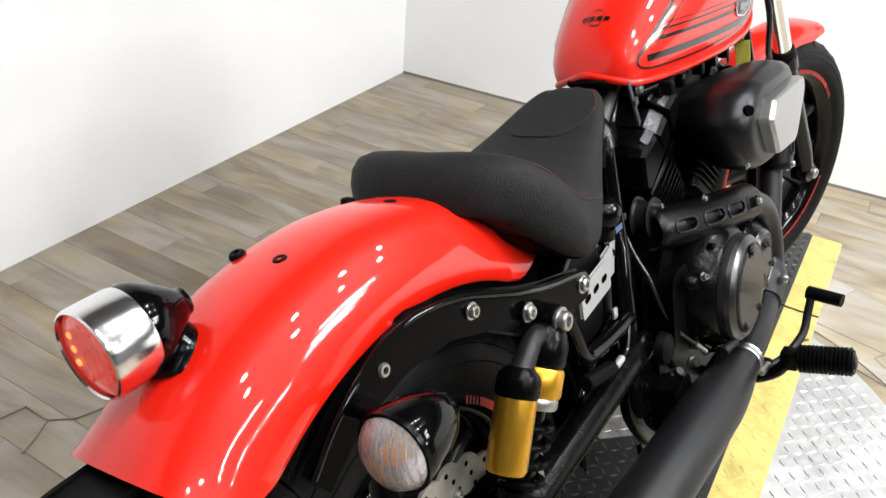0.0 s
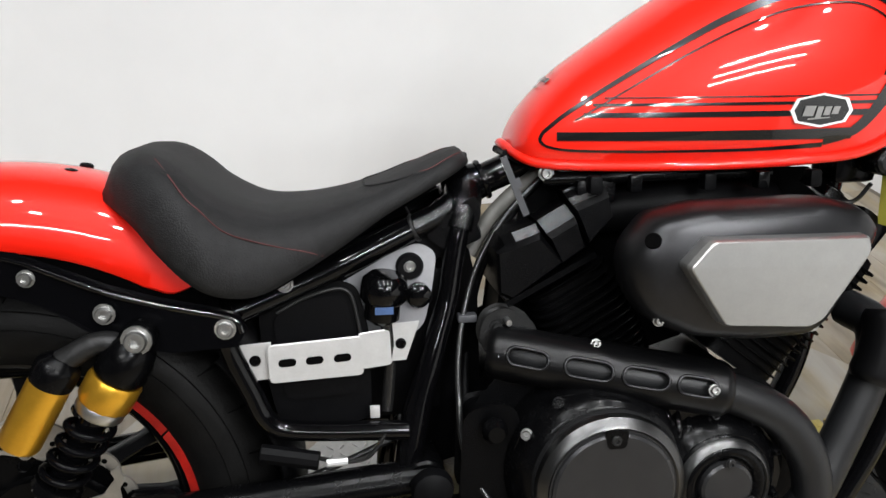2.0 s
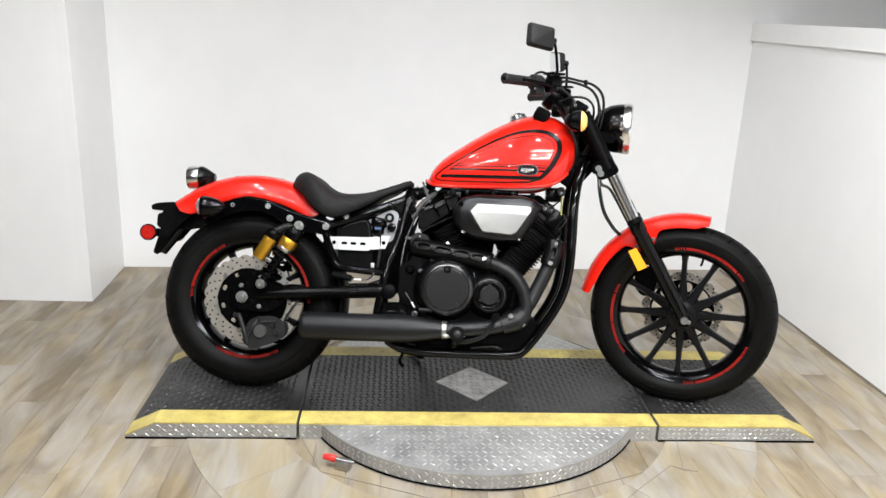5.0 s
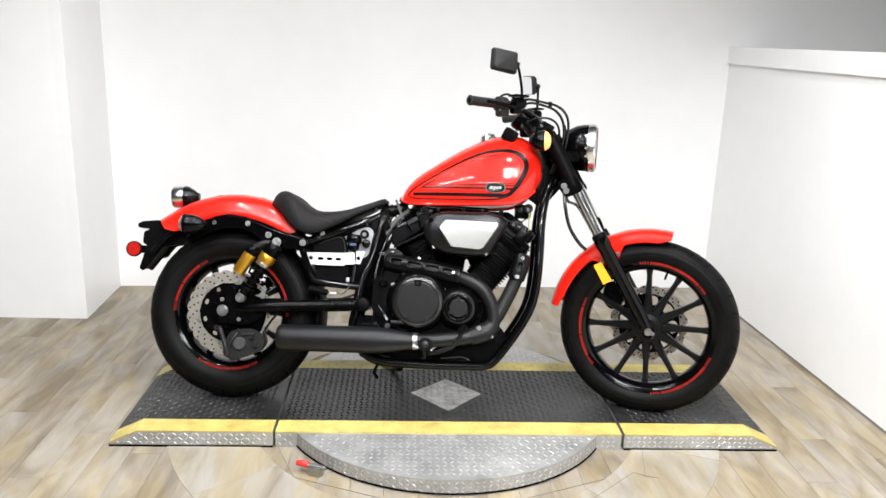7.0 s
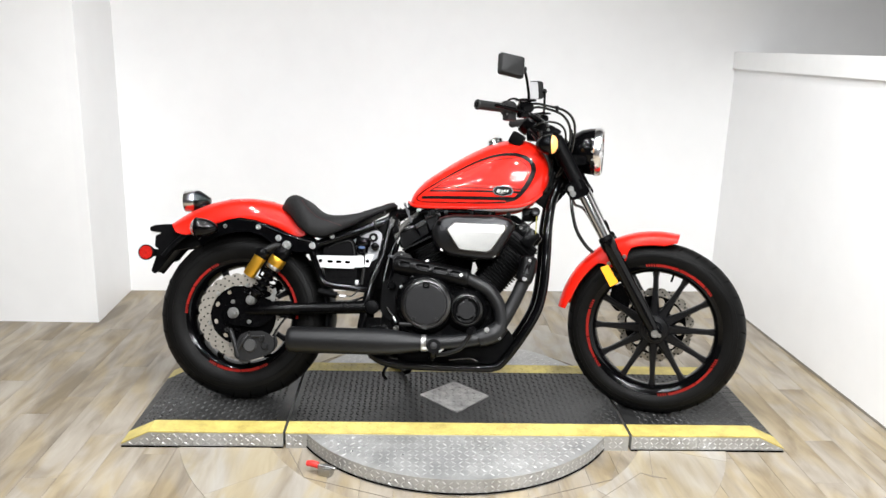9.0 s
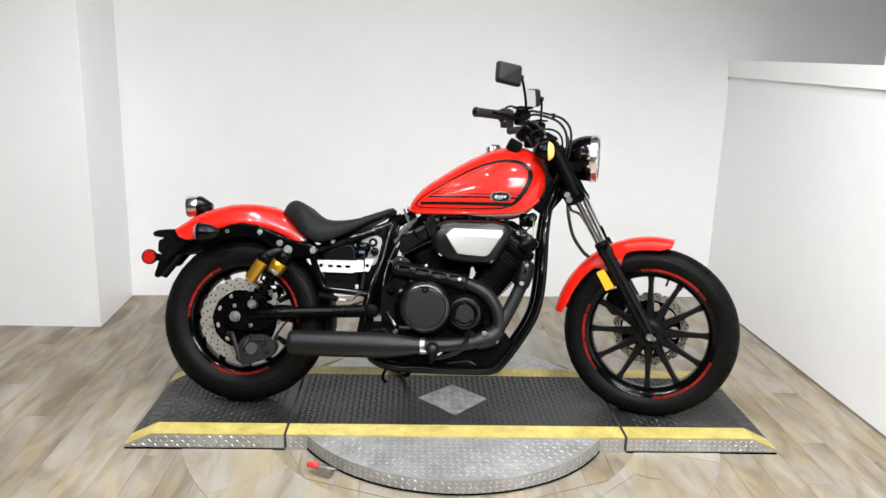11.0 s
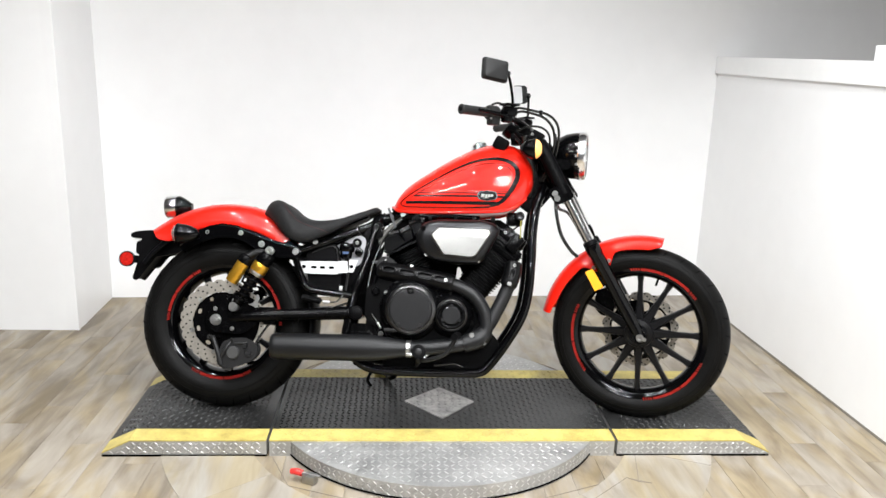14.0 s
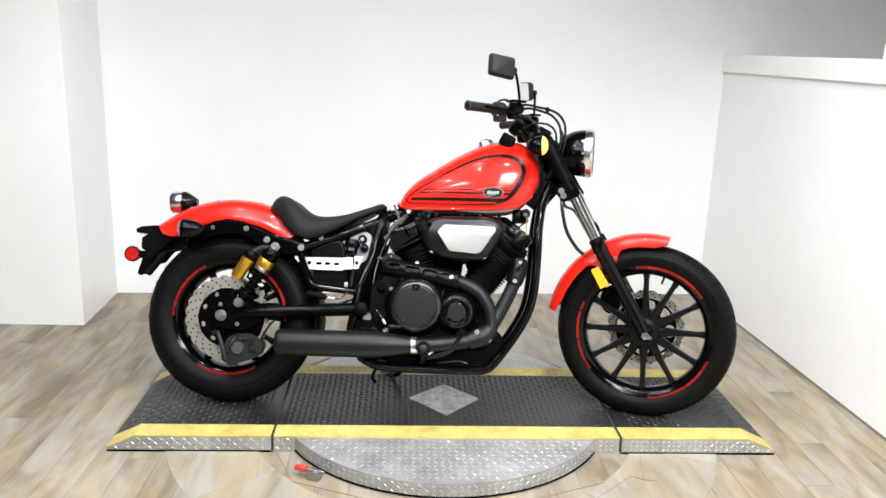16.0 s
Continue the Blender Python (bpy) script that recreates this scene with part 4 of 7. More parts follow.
fender = bp("rear_fender", loft(fender_rings(FC, 52, 130, 0.449, 0.098, 0.088, 60, lambda a: 0.088 - 0.03 * max(0, (56 - a) / 4) ** 2 - 0.01 * max(0, (60 - a) / 8) - 0.036 * max(0, (a - 122) / 8) ** 2.6)), RED, "glossy red rear fender", 50)
for x, z in ((0.09, 0.762), (-0.075, 0.765)):
    for s in (-1, 1):
        bp("fender_plug", lathe([(0, 0.003), (0.003, 0.003), (0.0035, 0.006), (0.0065, 0.006), (0.0085, 0.004), (0.009, 0), (0, -0.002)], (x, 0.014 + s * 0.0315, 0.323 + math.sqrt(0.4435 ** 2 - x * x)), (x, 0, 0.44), 14), MATT, "black rubber plug", 35, fender)
bp("front_mudguard", loft(fender_rings(FC, -12, 40, 0.349, 0.088, 0.02, 20)), MATT, "black mudguard before the rear tyre", 50)
for s in (-1, 1):
    bp("side_skirt", prism([(0.02, 0.7), (0.12, 0.68), (0.2, 0.645), (0.26, 0.62), (0.26, 0.58), (0.15, 0.6), (0.05, 0.645)], *sorted((s * 0.083, s * 0.089)), 0.001), FIN, "black inner skirt", 30, fender)
inner = bp("inner_fender", loft(fender_rings(FC, 36, 146, 0.395, 0.085, 0.03, 30)), MATT, "black inner mudguard", 50)

# fender struts, both sides
STRUT = [(-0.168, 0.604), (-0.135, 0.634), (-0.1, 0.657), (-0.06, 0.676), (-0.01, 0.686), (0.05, 0.678), (0.1, 0.66), (0.15, 0.641), (0.2, 0.625), (0.255, 0.612), (0.285, 0.603), (0.292, 0.588), (0.283, 0.574), (0.215, 0.571), (0.165, 0.58), (0.125, 0.6), (0.08, 0.628), (0.03, 0.642), (-0.03, 0.64), (-0.084, 0.624), (-0.125, 0.606), (-0.155, 0.585)]
STRUT_BOLTS = ((-0.065, 0.656), (0.064, 0.656), (0.146, 0.616), (0.274, 0.592))


def strut_y(x):
    return float(np.interp(x, (-0.17, -0.065, 0.064, 0.146, 0.277), (0.094, 0.096, 0.114, 0.13, 0.132)))


for s in (-1, 1):
    bm = prism(STRUT, 0.0, -0.014, 0.004)
    for v in bm.verts:
        v.co.y = s * (strut_y(v.co.x) - v.co.y - 0.004)
    st = bp("fender_strut", bm, STRUTB, "gloss black fender strut", 30)
    bp("strut_lip", tube([(x, s * (strut_y(x) + 0.0075), z - 0.002) for x, z in STRUT[:12]], 0.004, 8, 4), GLOSSLIP, "", 50, st)
    for x, z in STRUT_BOLTS:
        bp("strut_bolt", bolt_bm((x, s * (strut_y(x) + 0.0095), z), (0, s, 0), 0.009 if x > 0.1 else 0.0075, 0.008), STEEL, "bright steel bolt", 30, st)

# ---- tail lamp, number plate holder, rear signals ----
TLO, TLA = (-0.264, 0.014, 0.756), (1, 0, 0.04)
tl = bp("tail_lamp", lathe([(0.0385, 0.002), (0.0395, 0.0), (0.0415, 0.001), (0.0425, 0.004), (0.0425, 0.04), (0.0415, 0.043), (0.03, 0.043)], TLO, TLA, 48), CHROME, "round tail lamp with a chrome drum and black bowl", 35)
bp("bowl", lathe([(0.0415, 0.0425), (0.0415, 0.05), (0.04, 0.056), (0.035, 0.065), (0.026, 0.079), (0.0175, 0.09), (0.0145, 0.093), (0.0135, 0.098), (0, 0.098)], TLO, TLA, 40), BLACK, "black bowl", 35, tl)
bp("lens", lathe([(0, 0.0015), (0.02, 0.002), (0.034, 0.0035), (0.0388, 0.006), (0.0388, 0.012), (0, 0.012)], TLO, TLA, 40), REDLENS, "red lens", 50, tl)
for k in range(3):
    bp("led", lathe([(0, -0.0012), (0.0032, -0.0004), (0.0036, 0.002), (0, 0.002)], (TLO[0] + 0.0012, TLO[1] + 0.018, TLO[2] + 0.0165 - k * 0.0125), TLA, 10), LED, "lit tail lamp element", 35, tl)
for q in range(4):
    for k in range(5):
        y, z = 0.009 - q * 0.011, 0.022 - k * 0.011
        if y * y + z * z < 0.034 ** 2:
            bp("lens_facet", lathe([(0, -0.0008), (0.0035, 0.0), (0.0046, 0.0024), (0, 0.0024)], (TLO[0] + 0.0018, TLO[1] + y, TLO[2] + z + 0.0055 * (q % 2)), TLA, 8), REDLENS, "", 35, tl)
bp("lamp_foot", tube([(-0.196, 0.01, 0.744), (-0.19, 0.008, 0.728), (-0.192, 0.004, 0.71)], [0.02, 0.024, 0.034], 16), BLACK, "", 40, tl)

ph = bp("plate_holder", prism(rounded([(-0.19, 0.63), (-0.262, 0.65), (-0.325, 0.636), (-0.334, 0.617), (-0.35, 0.611), (-0.351, 0.575), (-0.336, 0.565), (-0.343, 0.536), (-0.36, 0.477), (-0.349, 0.471), (-0.324, 0.504), (-0.297, 0.541), (-0.28, 0.564), (-0.255, 0.569), (-0.2, 0.58), (-0.15, 0.606)], 0.004, 2), -0.042, 0.042, 0.005), MATT, "black plastic number plate holder", 35)
bp("plate_lamp", prism(rounded([(-0.378, 0.643), (-0.36, 0.651), (-0.317, 0.656), (-0.262, 0.658), (-0.252, 0.645), (-0.325, 0.631), (-0.376, 0.634)], 0.005), -0.035, 0.035, 0.004), MATT, "black number plate lamp", 35, ph)
bp("lamp_window", box(-0.356, 0, 0.6315, 0.032, 0.066, 0.007, 0.001), FIXTURE, "small clear lamp window", 35, ph)
bp("plate_bracket", box(-0.35, 0, 0.547, 0.006, 0.19, 0.03, 0.002, rot=Matrix.Rotation(radians(-14), 4, "Y")), MATT, "", 35, ph)
for s in (-1, 1):
    rf = bp("side_reflector", lathe([(0, 0), (0.027, 0), (0.027, 0.006), (0.024, 0.009), (0, 0.009)], (-0.358 + 0.023 * (s > 0), s * 0.112, 0.546), (0, s, 0), 28), REFLECTOR, "round red reflector", 35, ph)
    bp("reflector_rim", lathe([(0.025, 0.0), (0.029, 0.0), (0.029, 0.009), (0.0255, 0.0105)], (-0.358 + 0.023 * (s > 0), s * 0.112, 0.546), (0, s, 0), 28, closed=True), MATT, "", 35, rf)
    bp("reflector_back", lathe([(0, 0), (0.012, 0), (0.027, 0.02), (0.027, 0.03), (0, 0.03)], (-0.358 + 0.023 * (s > 0), s * 0.083, 0.546), (0, s, 0), 24), MATT, "", 35, ph)


def signal(name, x, y, z, fwd, lens, label, front=False, long=1.0):
    """A bullet turn signal whose lens faces along x by fwd."""
    ax = (fwd, 0, 0)
    sg = bp(name, lathe([(0.0345, 0.0), (0.0365, -0.004), (0.0365, -0.012 * long), (0.034, -0.03 * long), (0.028, -0.05 * long), (0.018, -0.068 * long), (0.006, -0.078 * long), (0, -0.079 * long)], (x, y, z), ax, 32), BLACK, label, 35, None, front)
    bp("lens", lathe([(0.0345, -0.002), (0.034, 0.004), (0.028, 0.014), (0.016, 0.021), (0, 0.023)], (x, y, z), ax, 32), lens, "", 50, sg, front)
    if lens is CLEAR:
        bp("reflector", lathe([(0.0335, -0.003), (0.026, -0.014), (0.014, -0.022), (0, -0.024)], (x, y, z), ax, 32), CHROME, "bright reflector bowl", 50, sg, front)
        bp("bulb", lathe([(0.006, -0.022), (0.009, -0.01), (0.008, 0.0), (0, 0.004)], (x, y, z), ax, 16), AMBER, "amber bulb", 50, sg, front)
        for k in range(-5, 6):
            yy = k * 0.0056
            hh = math.sqrt(max(0.0, 0.0325 ** 2 - yy * yy))
            pts = [(x + fwd * (0.0215 * (1 - (yy * yy + (u * hh) ** 2) / 0.0345 ** 2) + 0.0005), y + yy, z + u * hh) for u in (-1, -0.6, -0.2, 0.2, 0.6, 1)]
            bp("lens_rib", tube(pts, 0.0011, 6, 3), CLEAR, "", 60, sg, front)
    bp("lens_ring", lathe([(0.034, -0.002), (0.0375, -0.002), (0.0375, 0.003), (0.034, 0.003)], (x, y, z), ax, 32, closed=True), SATIN, "", 35, sg, front)
    return sg


for s in (-1, 1):
    sg = signal("rear_signal", -0.147, s * 0.187, 0.642, -1, CLEAR, "black turn signal with a clear lens")
    bp("stalk", rod((-0.115, s * 0.16, 0.64), (-0.1, s * 0.1, 0.638), 0.011), MATT, "", 35, sg)

# ---- shocks ----
def shock(s):
    top, low = Vector((0.182, s * 0.142, 0.59)), Vector((0.055, s * 0.138, 0.382))
    ax = (low - top).normalized()
    L = (low - top).length
    sh = bp("shock_absorber", lathe([(0, 0.004), (0.018, 0.004), (0.026, 0.014), (0.03, 0.03), (0.03, 0.05), (0.026, 0.056), (0, 0.056)], top, ax, 28), SATIN, "rear shock with gold body and piggyback reservoir", 35)
    bp("top_eye", lathe([(0.0, -0.016), (0.017, -0.016), (0.019, -0.012), (0.019, 0.012), (0.017, 0.016), (0, 0.016)], top, (0, 1, 0), 24), SATIN, "", 35, sh)
    bp("eye_bolt", bolt_bm(top + Vector((0, s * 0.016, 0)), (0, s, 0), 0.0125, 0.012), STEEL, "bright steel bolt", 35, sh)
    bp("adjuster", lathe([(0, 0.056), (0.029, 0.056), (0.031, 0.06), (0.031, 0.086), (0.029, 0.09), (0, 0.09)], top, ax, 12), GOLD, "gold adjuster collar", 30, sh)
    bp("preload_ring", lathe([(0, 0.09), (0.027, 0.09), (0.028, 0.093), (0.028, 0.101), (0.026, 0.104), (0, 0.104)], top, ax, 28), STEEL, "", 35, sh)
    bp("damper_body", lathe([(0, 0.1), (0.016, 0.1), (0.016, 0.2), (0.012, 0.205), (0, 0.205)], top, ax, 20), BLACK, "", 35, sh)
    u = ax.orthogonal().normalized()
    w = ax.cross(u)
    helix = [top + ax * (0.106 + 0.105 * k / 60) + 0.024 * (math.cos(2 * pi * k / 12) * u + math.sin(2 * pi * k / 12) * w) for k in range(61)]
    bp("coil_spring", tube(helix, 0.0047, 8, 2), STRUTB, "black coil spring", 50, sh)
    bp("spring_seat", lathe([(0, L - 0.045), (0.028, L - 0.045), (0.029, L - 0.036), (0.018, L - 0.026), (0.014, L - 0.01), (0, L)], top, ax, 24), SATIN, "", 35, sh)
    bp("low_eye", lathe([(0, -0.015), (0.016, -0.015), (0.018, -0.011), (0.018, 0.011), (0.016, 0.015), (0, 0.015)], low, (0, 1, 0), 24), STEEL, "", 35, sh)
    bp("eye_bolt", bolt_bm(low + Vector((0, s * 0.016, 0)), (0, s, 0), 0.012, 0.01), STEEL, "bright steel bolt", 35, sh)
    a, b = Vector((0.098, s * 0.15, 0.566)), Vector((0.043, s * 0.15, 0.473))
    d = (b - a).normalized()
    bp("reservoir", lathe([(0, 0.022), (0.023, 0.022), (0.0235, 0.026), (0.0235, 0.103), (0.021, 0.108), (0, 0.108)], a, d, 28), GOLD, "gold anodised reservoir", 35, sh)
    bp("reservoir_cap", lathe([(0, -0.008), (0.014, -0.008), (0.023, 0.0), (0.025, 0.006), (0.025, 0.022), (0.0235, 0.026), (0, 0.026)], a, d, 28), SATIN, "black reservoir cap", 35, sh)
    bp("bridge", tube([a, (a + top) / 2 + Vector((0, 0, 0.008)), top + ax * 0.02], [0.014, 0.012, 0.015], 12), FLANGE, "", 40, sh)


shock(-1)
shock(1)

# ---- swingarm, axle, caliper ----
sw = bp("swingarm", tube([(0.5, -0.105, 0.372), (0.3, -0.11, 0.36), (0.14, -0.112, 0.35), (0.06, -0.106, 0.342), (0.02, -0.1, 0.338)], [0.024, 0.023, 0.022, 0.02, 0.014], 16), SATIN, "satin black swingarm tube", 40)
bp("left_arm", tube([(0.5, 0.105, 0.372), (0.3, 0.112, 0.36), (0.0, 0.118, 0.323)], 0.023, 14), BLACK, "", 40, sw)
bp("cross_tube", rod((0.5, -0.12, 0.372), (0.5, 0.12, 0.372), 0.027, 18), SATIN, "", 35, sw)
bp("pivot_cap", lathe([(0, 0.02), (0.012, 0.02), (0.024, 0.014), (0.027, 0.004), (0.027, 0), (0, 0)], (0.505, -0.138, 0.374), (0, -1, 0), 16), MATT, "black pivot cap", 30, sw)
bp("axle_plate", prism(rounded([(-0.04, 0.34), (0.02, 0.405), (0.09, 0.40), (0.13, 0.365), (0.13, 0.325), (0.08, 0.285), (-0.03, 0.292)], 0.02), -0.116, -0.097, 0.006), SATIN, "", 35, sw)
bp("chain_plate", prism(rounded([(0.14, 0.38), (0.2, 0.38), (0.2, 0.33), (0.14, 0.33)], 0.01), -0.118, -0.1, 0.003), SATIN, "", 35, sw)
bp("axle_nut", lathe([(0, 0.022), (0.008, 0.022), (0.009, 0.016), (0.0145, 0.016), (0.016, 0.012), (0.016, 0.004), (0.021, 0.004), (0.021, 0), (0, 0)], (-0.017, -0.114, 0.331), (0, -1, 0), 24), STEEL, "bright steel axle nut", 30, sw)
bp("axle", rod((-0.01, -0.116, 0.326), (-0.01, 0.13, 0.326), 0.011), STEEL, "", 35, sw)
for x, z in ((0.045, 0.30), (-0.02, 0.372)):
    bp("plate_bolt", bolt_bm((x, -0.116, z), (0, -1, 0), 0.006, 0.006), STEEL, "", 35, sw)
cal = bp("rear_caliper", prism(rounded([(0.022, 0.246), (0.05, 0.258), (0.1, 0.262), (0.134, 0.246), (0.14, 0.214), (0.122, 0.192), (0.09, 0.176), (0.05, 0.164), (0.012, 0.166), (0.004, 0.19)], 0.014), -0.132, -0.075, 0.008), CASTGREY, "dark grey rear brake caliper", 35)
bp("piston_boss", lathe([(0, 0.009), (0.02, 0.009), (0.0235, 0.005), (0.0245, 0), (0, 0)], (0.056, -0.132, 0.213), (0, -1, 0), 28), GREY, "", 35, cal)
bp("piston_boss", lathe([(0, 0.007), (0.01, 0.007), (0.013, 0.003), (0.014, 0), (0, 0)], (0.112, -0.132, 0.212), (0, -1, 0), 20), CASTGREY, "", 35, cal)
bp("caliper_pad", prism([(0.012, 0.172), (0.052, 0.168), (0.045, 0.148), (0.02, 0.15)], -0.12, -0.085, 0.003), GREY, "", 35, cal)
bp("torque_arm", tube([(-0.026, -0.118, 0.267), (-0.014, -0.13, 0.252), (0.004, -0.134, 0.205), (0.012, -0.13, 0.17)], [0.01, 0.008, 0.009, 0.012], 12), CASTGREY, "", 40, cal)
bp("torque_arm", tube([(0.046, -0.128, 0.252), (0.03, -0.136, 0.228), (0.01, -0.134, 0.19)], [0.006, 0.008, 0.007], 10), CASTGREY, "", 40, cal)
for x, z in ((-0.032, 0.268), (0.118, 0.208)):
    bp("caliper_bolt", bolt_bm((x, -0.134, z), (0, -1, 0), 0.007, 0.008), FLANGE, "", 35, cal)
bp("bleed_nipple", rod((0.052, -0.13, 0.248), (0.049, -0.134, 0.266), 0.004), FLANGE, "", 35, cal)
bp("pad_pin", rod((0.062, -0.134, 0.246), (0.11, -0.134, 0.25), 0.0045), FLANGE, "", 35, cal)
bp("line_banjo", lathe([(0, 0.01), (0.008, 0.01), (0.01, 0.006), (0.01, 0), (0, 0)], (0.1, -0.132, 0.238), (0, -1, 0), 16), FLANGE, "", 35, cal)
bp("torque_plate", prism(rounded([(0.0, 0.36), (0.012, 0.4), (0.04, 0.425), (0.08, 0.428), (0.12, 0.408), (0.14, 0.365), (0.138, 0.3), (0.12, 0.25), (0.06, 0.238), (0.015, 0.25), (0.0, 0.3)], 0.018), -0.0965, -0.0925, 0.001), FIN, "black caliper bracket plate", 30, cal)
bp("hose_clip", prism([(0.108, 0.392), (0.126, 0.386), (0.132, 0.381), (0.141, 0.384), (0.139, 0.402), (0.146, 0.414), (0.14, 0.429), (0.133, 0.424), (0.137, 0.415), (0.129, 0.405), (0.122, 0.396)], -0.134, -0.131, 0.001), STEEL, "bent bright steel hose clip", 20, cal)
bp("hose_clip", prism([(0.042, 0.405), (0.05, 0.412), (0.068, 0.4), (0.075, 0.403), (0.079, 0.396), (0.062, 0.391)], -0.126, -0.123, 0.001), STEEL, "", 20, cal)
bp("brake_line", tube([(0.135, -0.11, 0.25), (0.17, -0.1, 0.31), (0.22, -0.085, 0.35), (0.34, -0.08, 0.365), (0.5, -0.06, 0.42)], 0.0045, 8), CABLE, "", 50, cal)

# ---- frame ----
fr = bp("frame", tube([(0.28, -0.1, 0.598), (0.4, -0.08, 0.643), (0.5, -0.056, 0.684)], 0.0155, 16), BLACK, "gloss black tube frame", 40)
bp("left_rail", tube([(0.28, 0.1, 0.598), (0.4, 0.08, 0.643), (0.5, 0.056, 0.684)], 0.0155, 16), BLACK, "", 40, fr)
bp("backbone", tube([(0.58, 0, 0.727), (0.63, 0, 0.747), (0.7, 0, 0.772), (0.95, 0, 0.86), (1.15, 0, 0.92)], 0.0205, 20), BLACK, "", 40, fr)
knuckle = bp("frame_knuckle", tube([(0.552, 0, 0.716), (0.562, 0, 0.722), (0.578, 0, 0.728), (0.592, 0, 0.7325)], [0.019, 0.026, 0.0265, 0.0235], 24, 4), BLACK, "black cast frame knuckle", 40, fr)
for s in (-1, 1):
    bp("cast_rail_end", tube([(0.497, s * 0.0565, 0.6825), (0.507, s * 0.054, 0.687), (0.53, s * 0.047, 0.697), (0.555, s * 0.034, 0.711), (0.568, s * 0.015, 0.72)], [0.0168, 0.0165, 0.016, 0.017, 0.019], 18), CASTGLOSS, "", 45, knuckle)
    bp("cast_post_end", tube([(0.566, s * 0.02, 0.722), (0.56, s * 0.042, 0.7), (0.553, s * 0.054, 0.676)], [0.025, 0.0235, 0.0185], 18), CASTGLOSS, "", 45, knuckle)
    bp("gusset", prism(rounded([(0.515, 0.681), (0.545, 0.698), (0.572, 0.718), (0.578, 0.7), (0.563, 0.662), (0.543, 0.655), (0.52, 0.668)], 0.006, 2), *sorted((s * 0.062, s * 0.04)), 0.004), ENGINE, "", 35, knuckle)
    bp("weld_bead", lathe([(0.0155, -0.003), (0.0178, -0.002), (0.0184, 0.0), (0.0178, 0.002), (0.0155, 0.003)], (0.498, s * 0.0562, 0.683), (0.09, s * 0.022, 0.038), 24), FLANGE, "", 60, fr)
    bp("seat_post", tube([(0.555, s * 0.053, 0.684), (0.551, s * 0.056, 0.668), (0.543, s * 0.062, 0.628), (0.535, s * 0.068, 0.588), (0.515, s * 0.08, 0.525), (0.492, s * 0.09, 0.452), (0.475, s * 0.1, 0.36)], [0.015, 0.0148, 0.0135, 0.0132, 0.0155, 0.0185, 0.018], 16), BLACK, "", 40, fr)
bp("knuckle_band", lathe([(0.0205, -0.004), (0.0262, -0.003), (0.0272, 0.0), (0.0262, 0.003), (0.0205, 0.004)], (0.594, 0, 0.7332), (0.93, 0, 0.36), 28), BLACK, "", 60, fr)
for s in (-1, 1):
    bp("rear_loop", tube([(0.266, s * 0.118, 0.59), (0.273, s * 0.112, 0.555), (0.295, s * 0.11, 0.5), (0.311, s * 0.11, 0.464), (0.346, s * 0.109, 0.448), (0.48, s * 0.104, 0.436)], 0.0125, 12), BLACK, "", 40, fr)
    bp("down_tube", tube([(1.195, s * 0.04, 0.87), (1.165, s * 0.07, 0.80), (1.15, s * 0.09, 0.70), (1.146, s * 0.1, 0.586), (1.138, s * 0.105, 0.47), (1.115, s * 0.108, 0.375), (1.055, s * 0.11, 0.27), (0.995, s * 0.112, 0.19), (0.965, s * 0.114, 0.17), (0.92, s * 0.115, 0.165), (0.75, s * 0.115, 0.163), (0.55, s * 0.11, 0.175), (0.47, s * 0.1, 0.26), (0.475, s * 0.1, 0.36)], 0.0175, 14), BLACK, "", 40, fr)
bp("steering_head", rod((1.262, 0, 0.845), (1.17, 0, 1.005), 0.034, 24), BLACK, "", 35, fr)
bp("head_gusset", prism(rounded([(1.06, 0.84), (1.19, 0.94), (1.235, 0.86), (1.16, 0.77)], 0.02), -0.022, 0.022, 0.005), BLACK, "", 35, fr)
bp("rear_mount_plate", prism(rounded([(0.54, 0.655), (0.563, 0.655), (0.574, 0.6), (0.576, 0.5), (0.58, 0.38), (0.5, 0.36), (0.505, 0.48), (0.528, 0.585)], 0.01), -0.05, 0.05, 0.004), FIN, "", 35, fr)
bp("under_tray", box(0.44, 0, 0.63, 0.3, 0.1, 0.05, 0.01, rot=Matrix.Rotation(radians(-22), 4, "Y")), MATT, "", 35, fr)
for x, y, z in ((0.34, -0.1, 0.632),):
    bp("frame_bolt", bolt_bm((x, y - 0.008, z), (0, -1, 0), 0.0075, 0.007), STEEL, "", 35, fr)
bp("lower_engine_mount", prism(rounded([(0.48, 0.33), (0.56, 0.33), (0.575, 0.19), (0.5, 0.18)], 0.015), -0.108, -0.088, 0.004), SATIN, "", 35, fr)

# ---- side cover, silver strap, ignition bracket ----
bp("battery_box", box(0.475, 0, 0.53, 0.13, 0.1, 0.2, 0.012), MATT, "black battery box under the seat", 35)
sc = bp("side_cover", prism(rounded([(0.312, 0.592), (0.345, 0.607), (0.395, 0.621), (0.418, 0.616), (0.43, 0.56), (0.43, 0.452), (0.37, 0.446), (0.328, 0.456), (0.314, 0.53)], 0.012), -0.083, 0.0, 0.007), MATT, "matt black side cover", 35)
bp("cover_lip", tube([(0.327, -0.0865, 0.591), (0.358, -0.0868, 0.607), (0.395, -0.087, 0.6175), (0.412, -0.087, 0.614), (0.4195, -0.0868, 0.598), (0.427, -0.0865, 0.555)], 0.0022, 8), GRIPRUBBER, "", 45, sc)
bp("cover_panel", prism(rounded([(0.325, 0.585), (0.36, 0.603), (0.405, 0.608), (0.418, 0.56), (0.42, 0.487), (0.335, 0.482)], 0.012), -0.089, -0.08, 0.003), MATT, "", 35, sc)
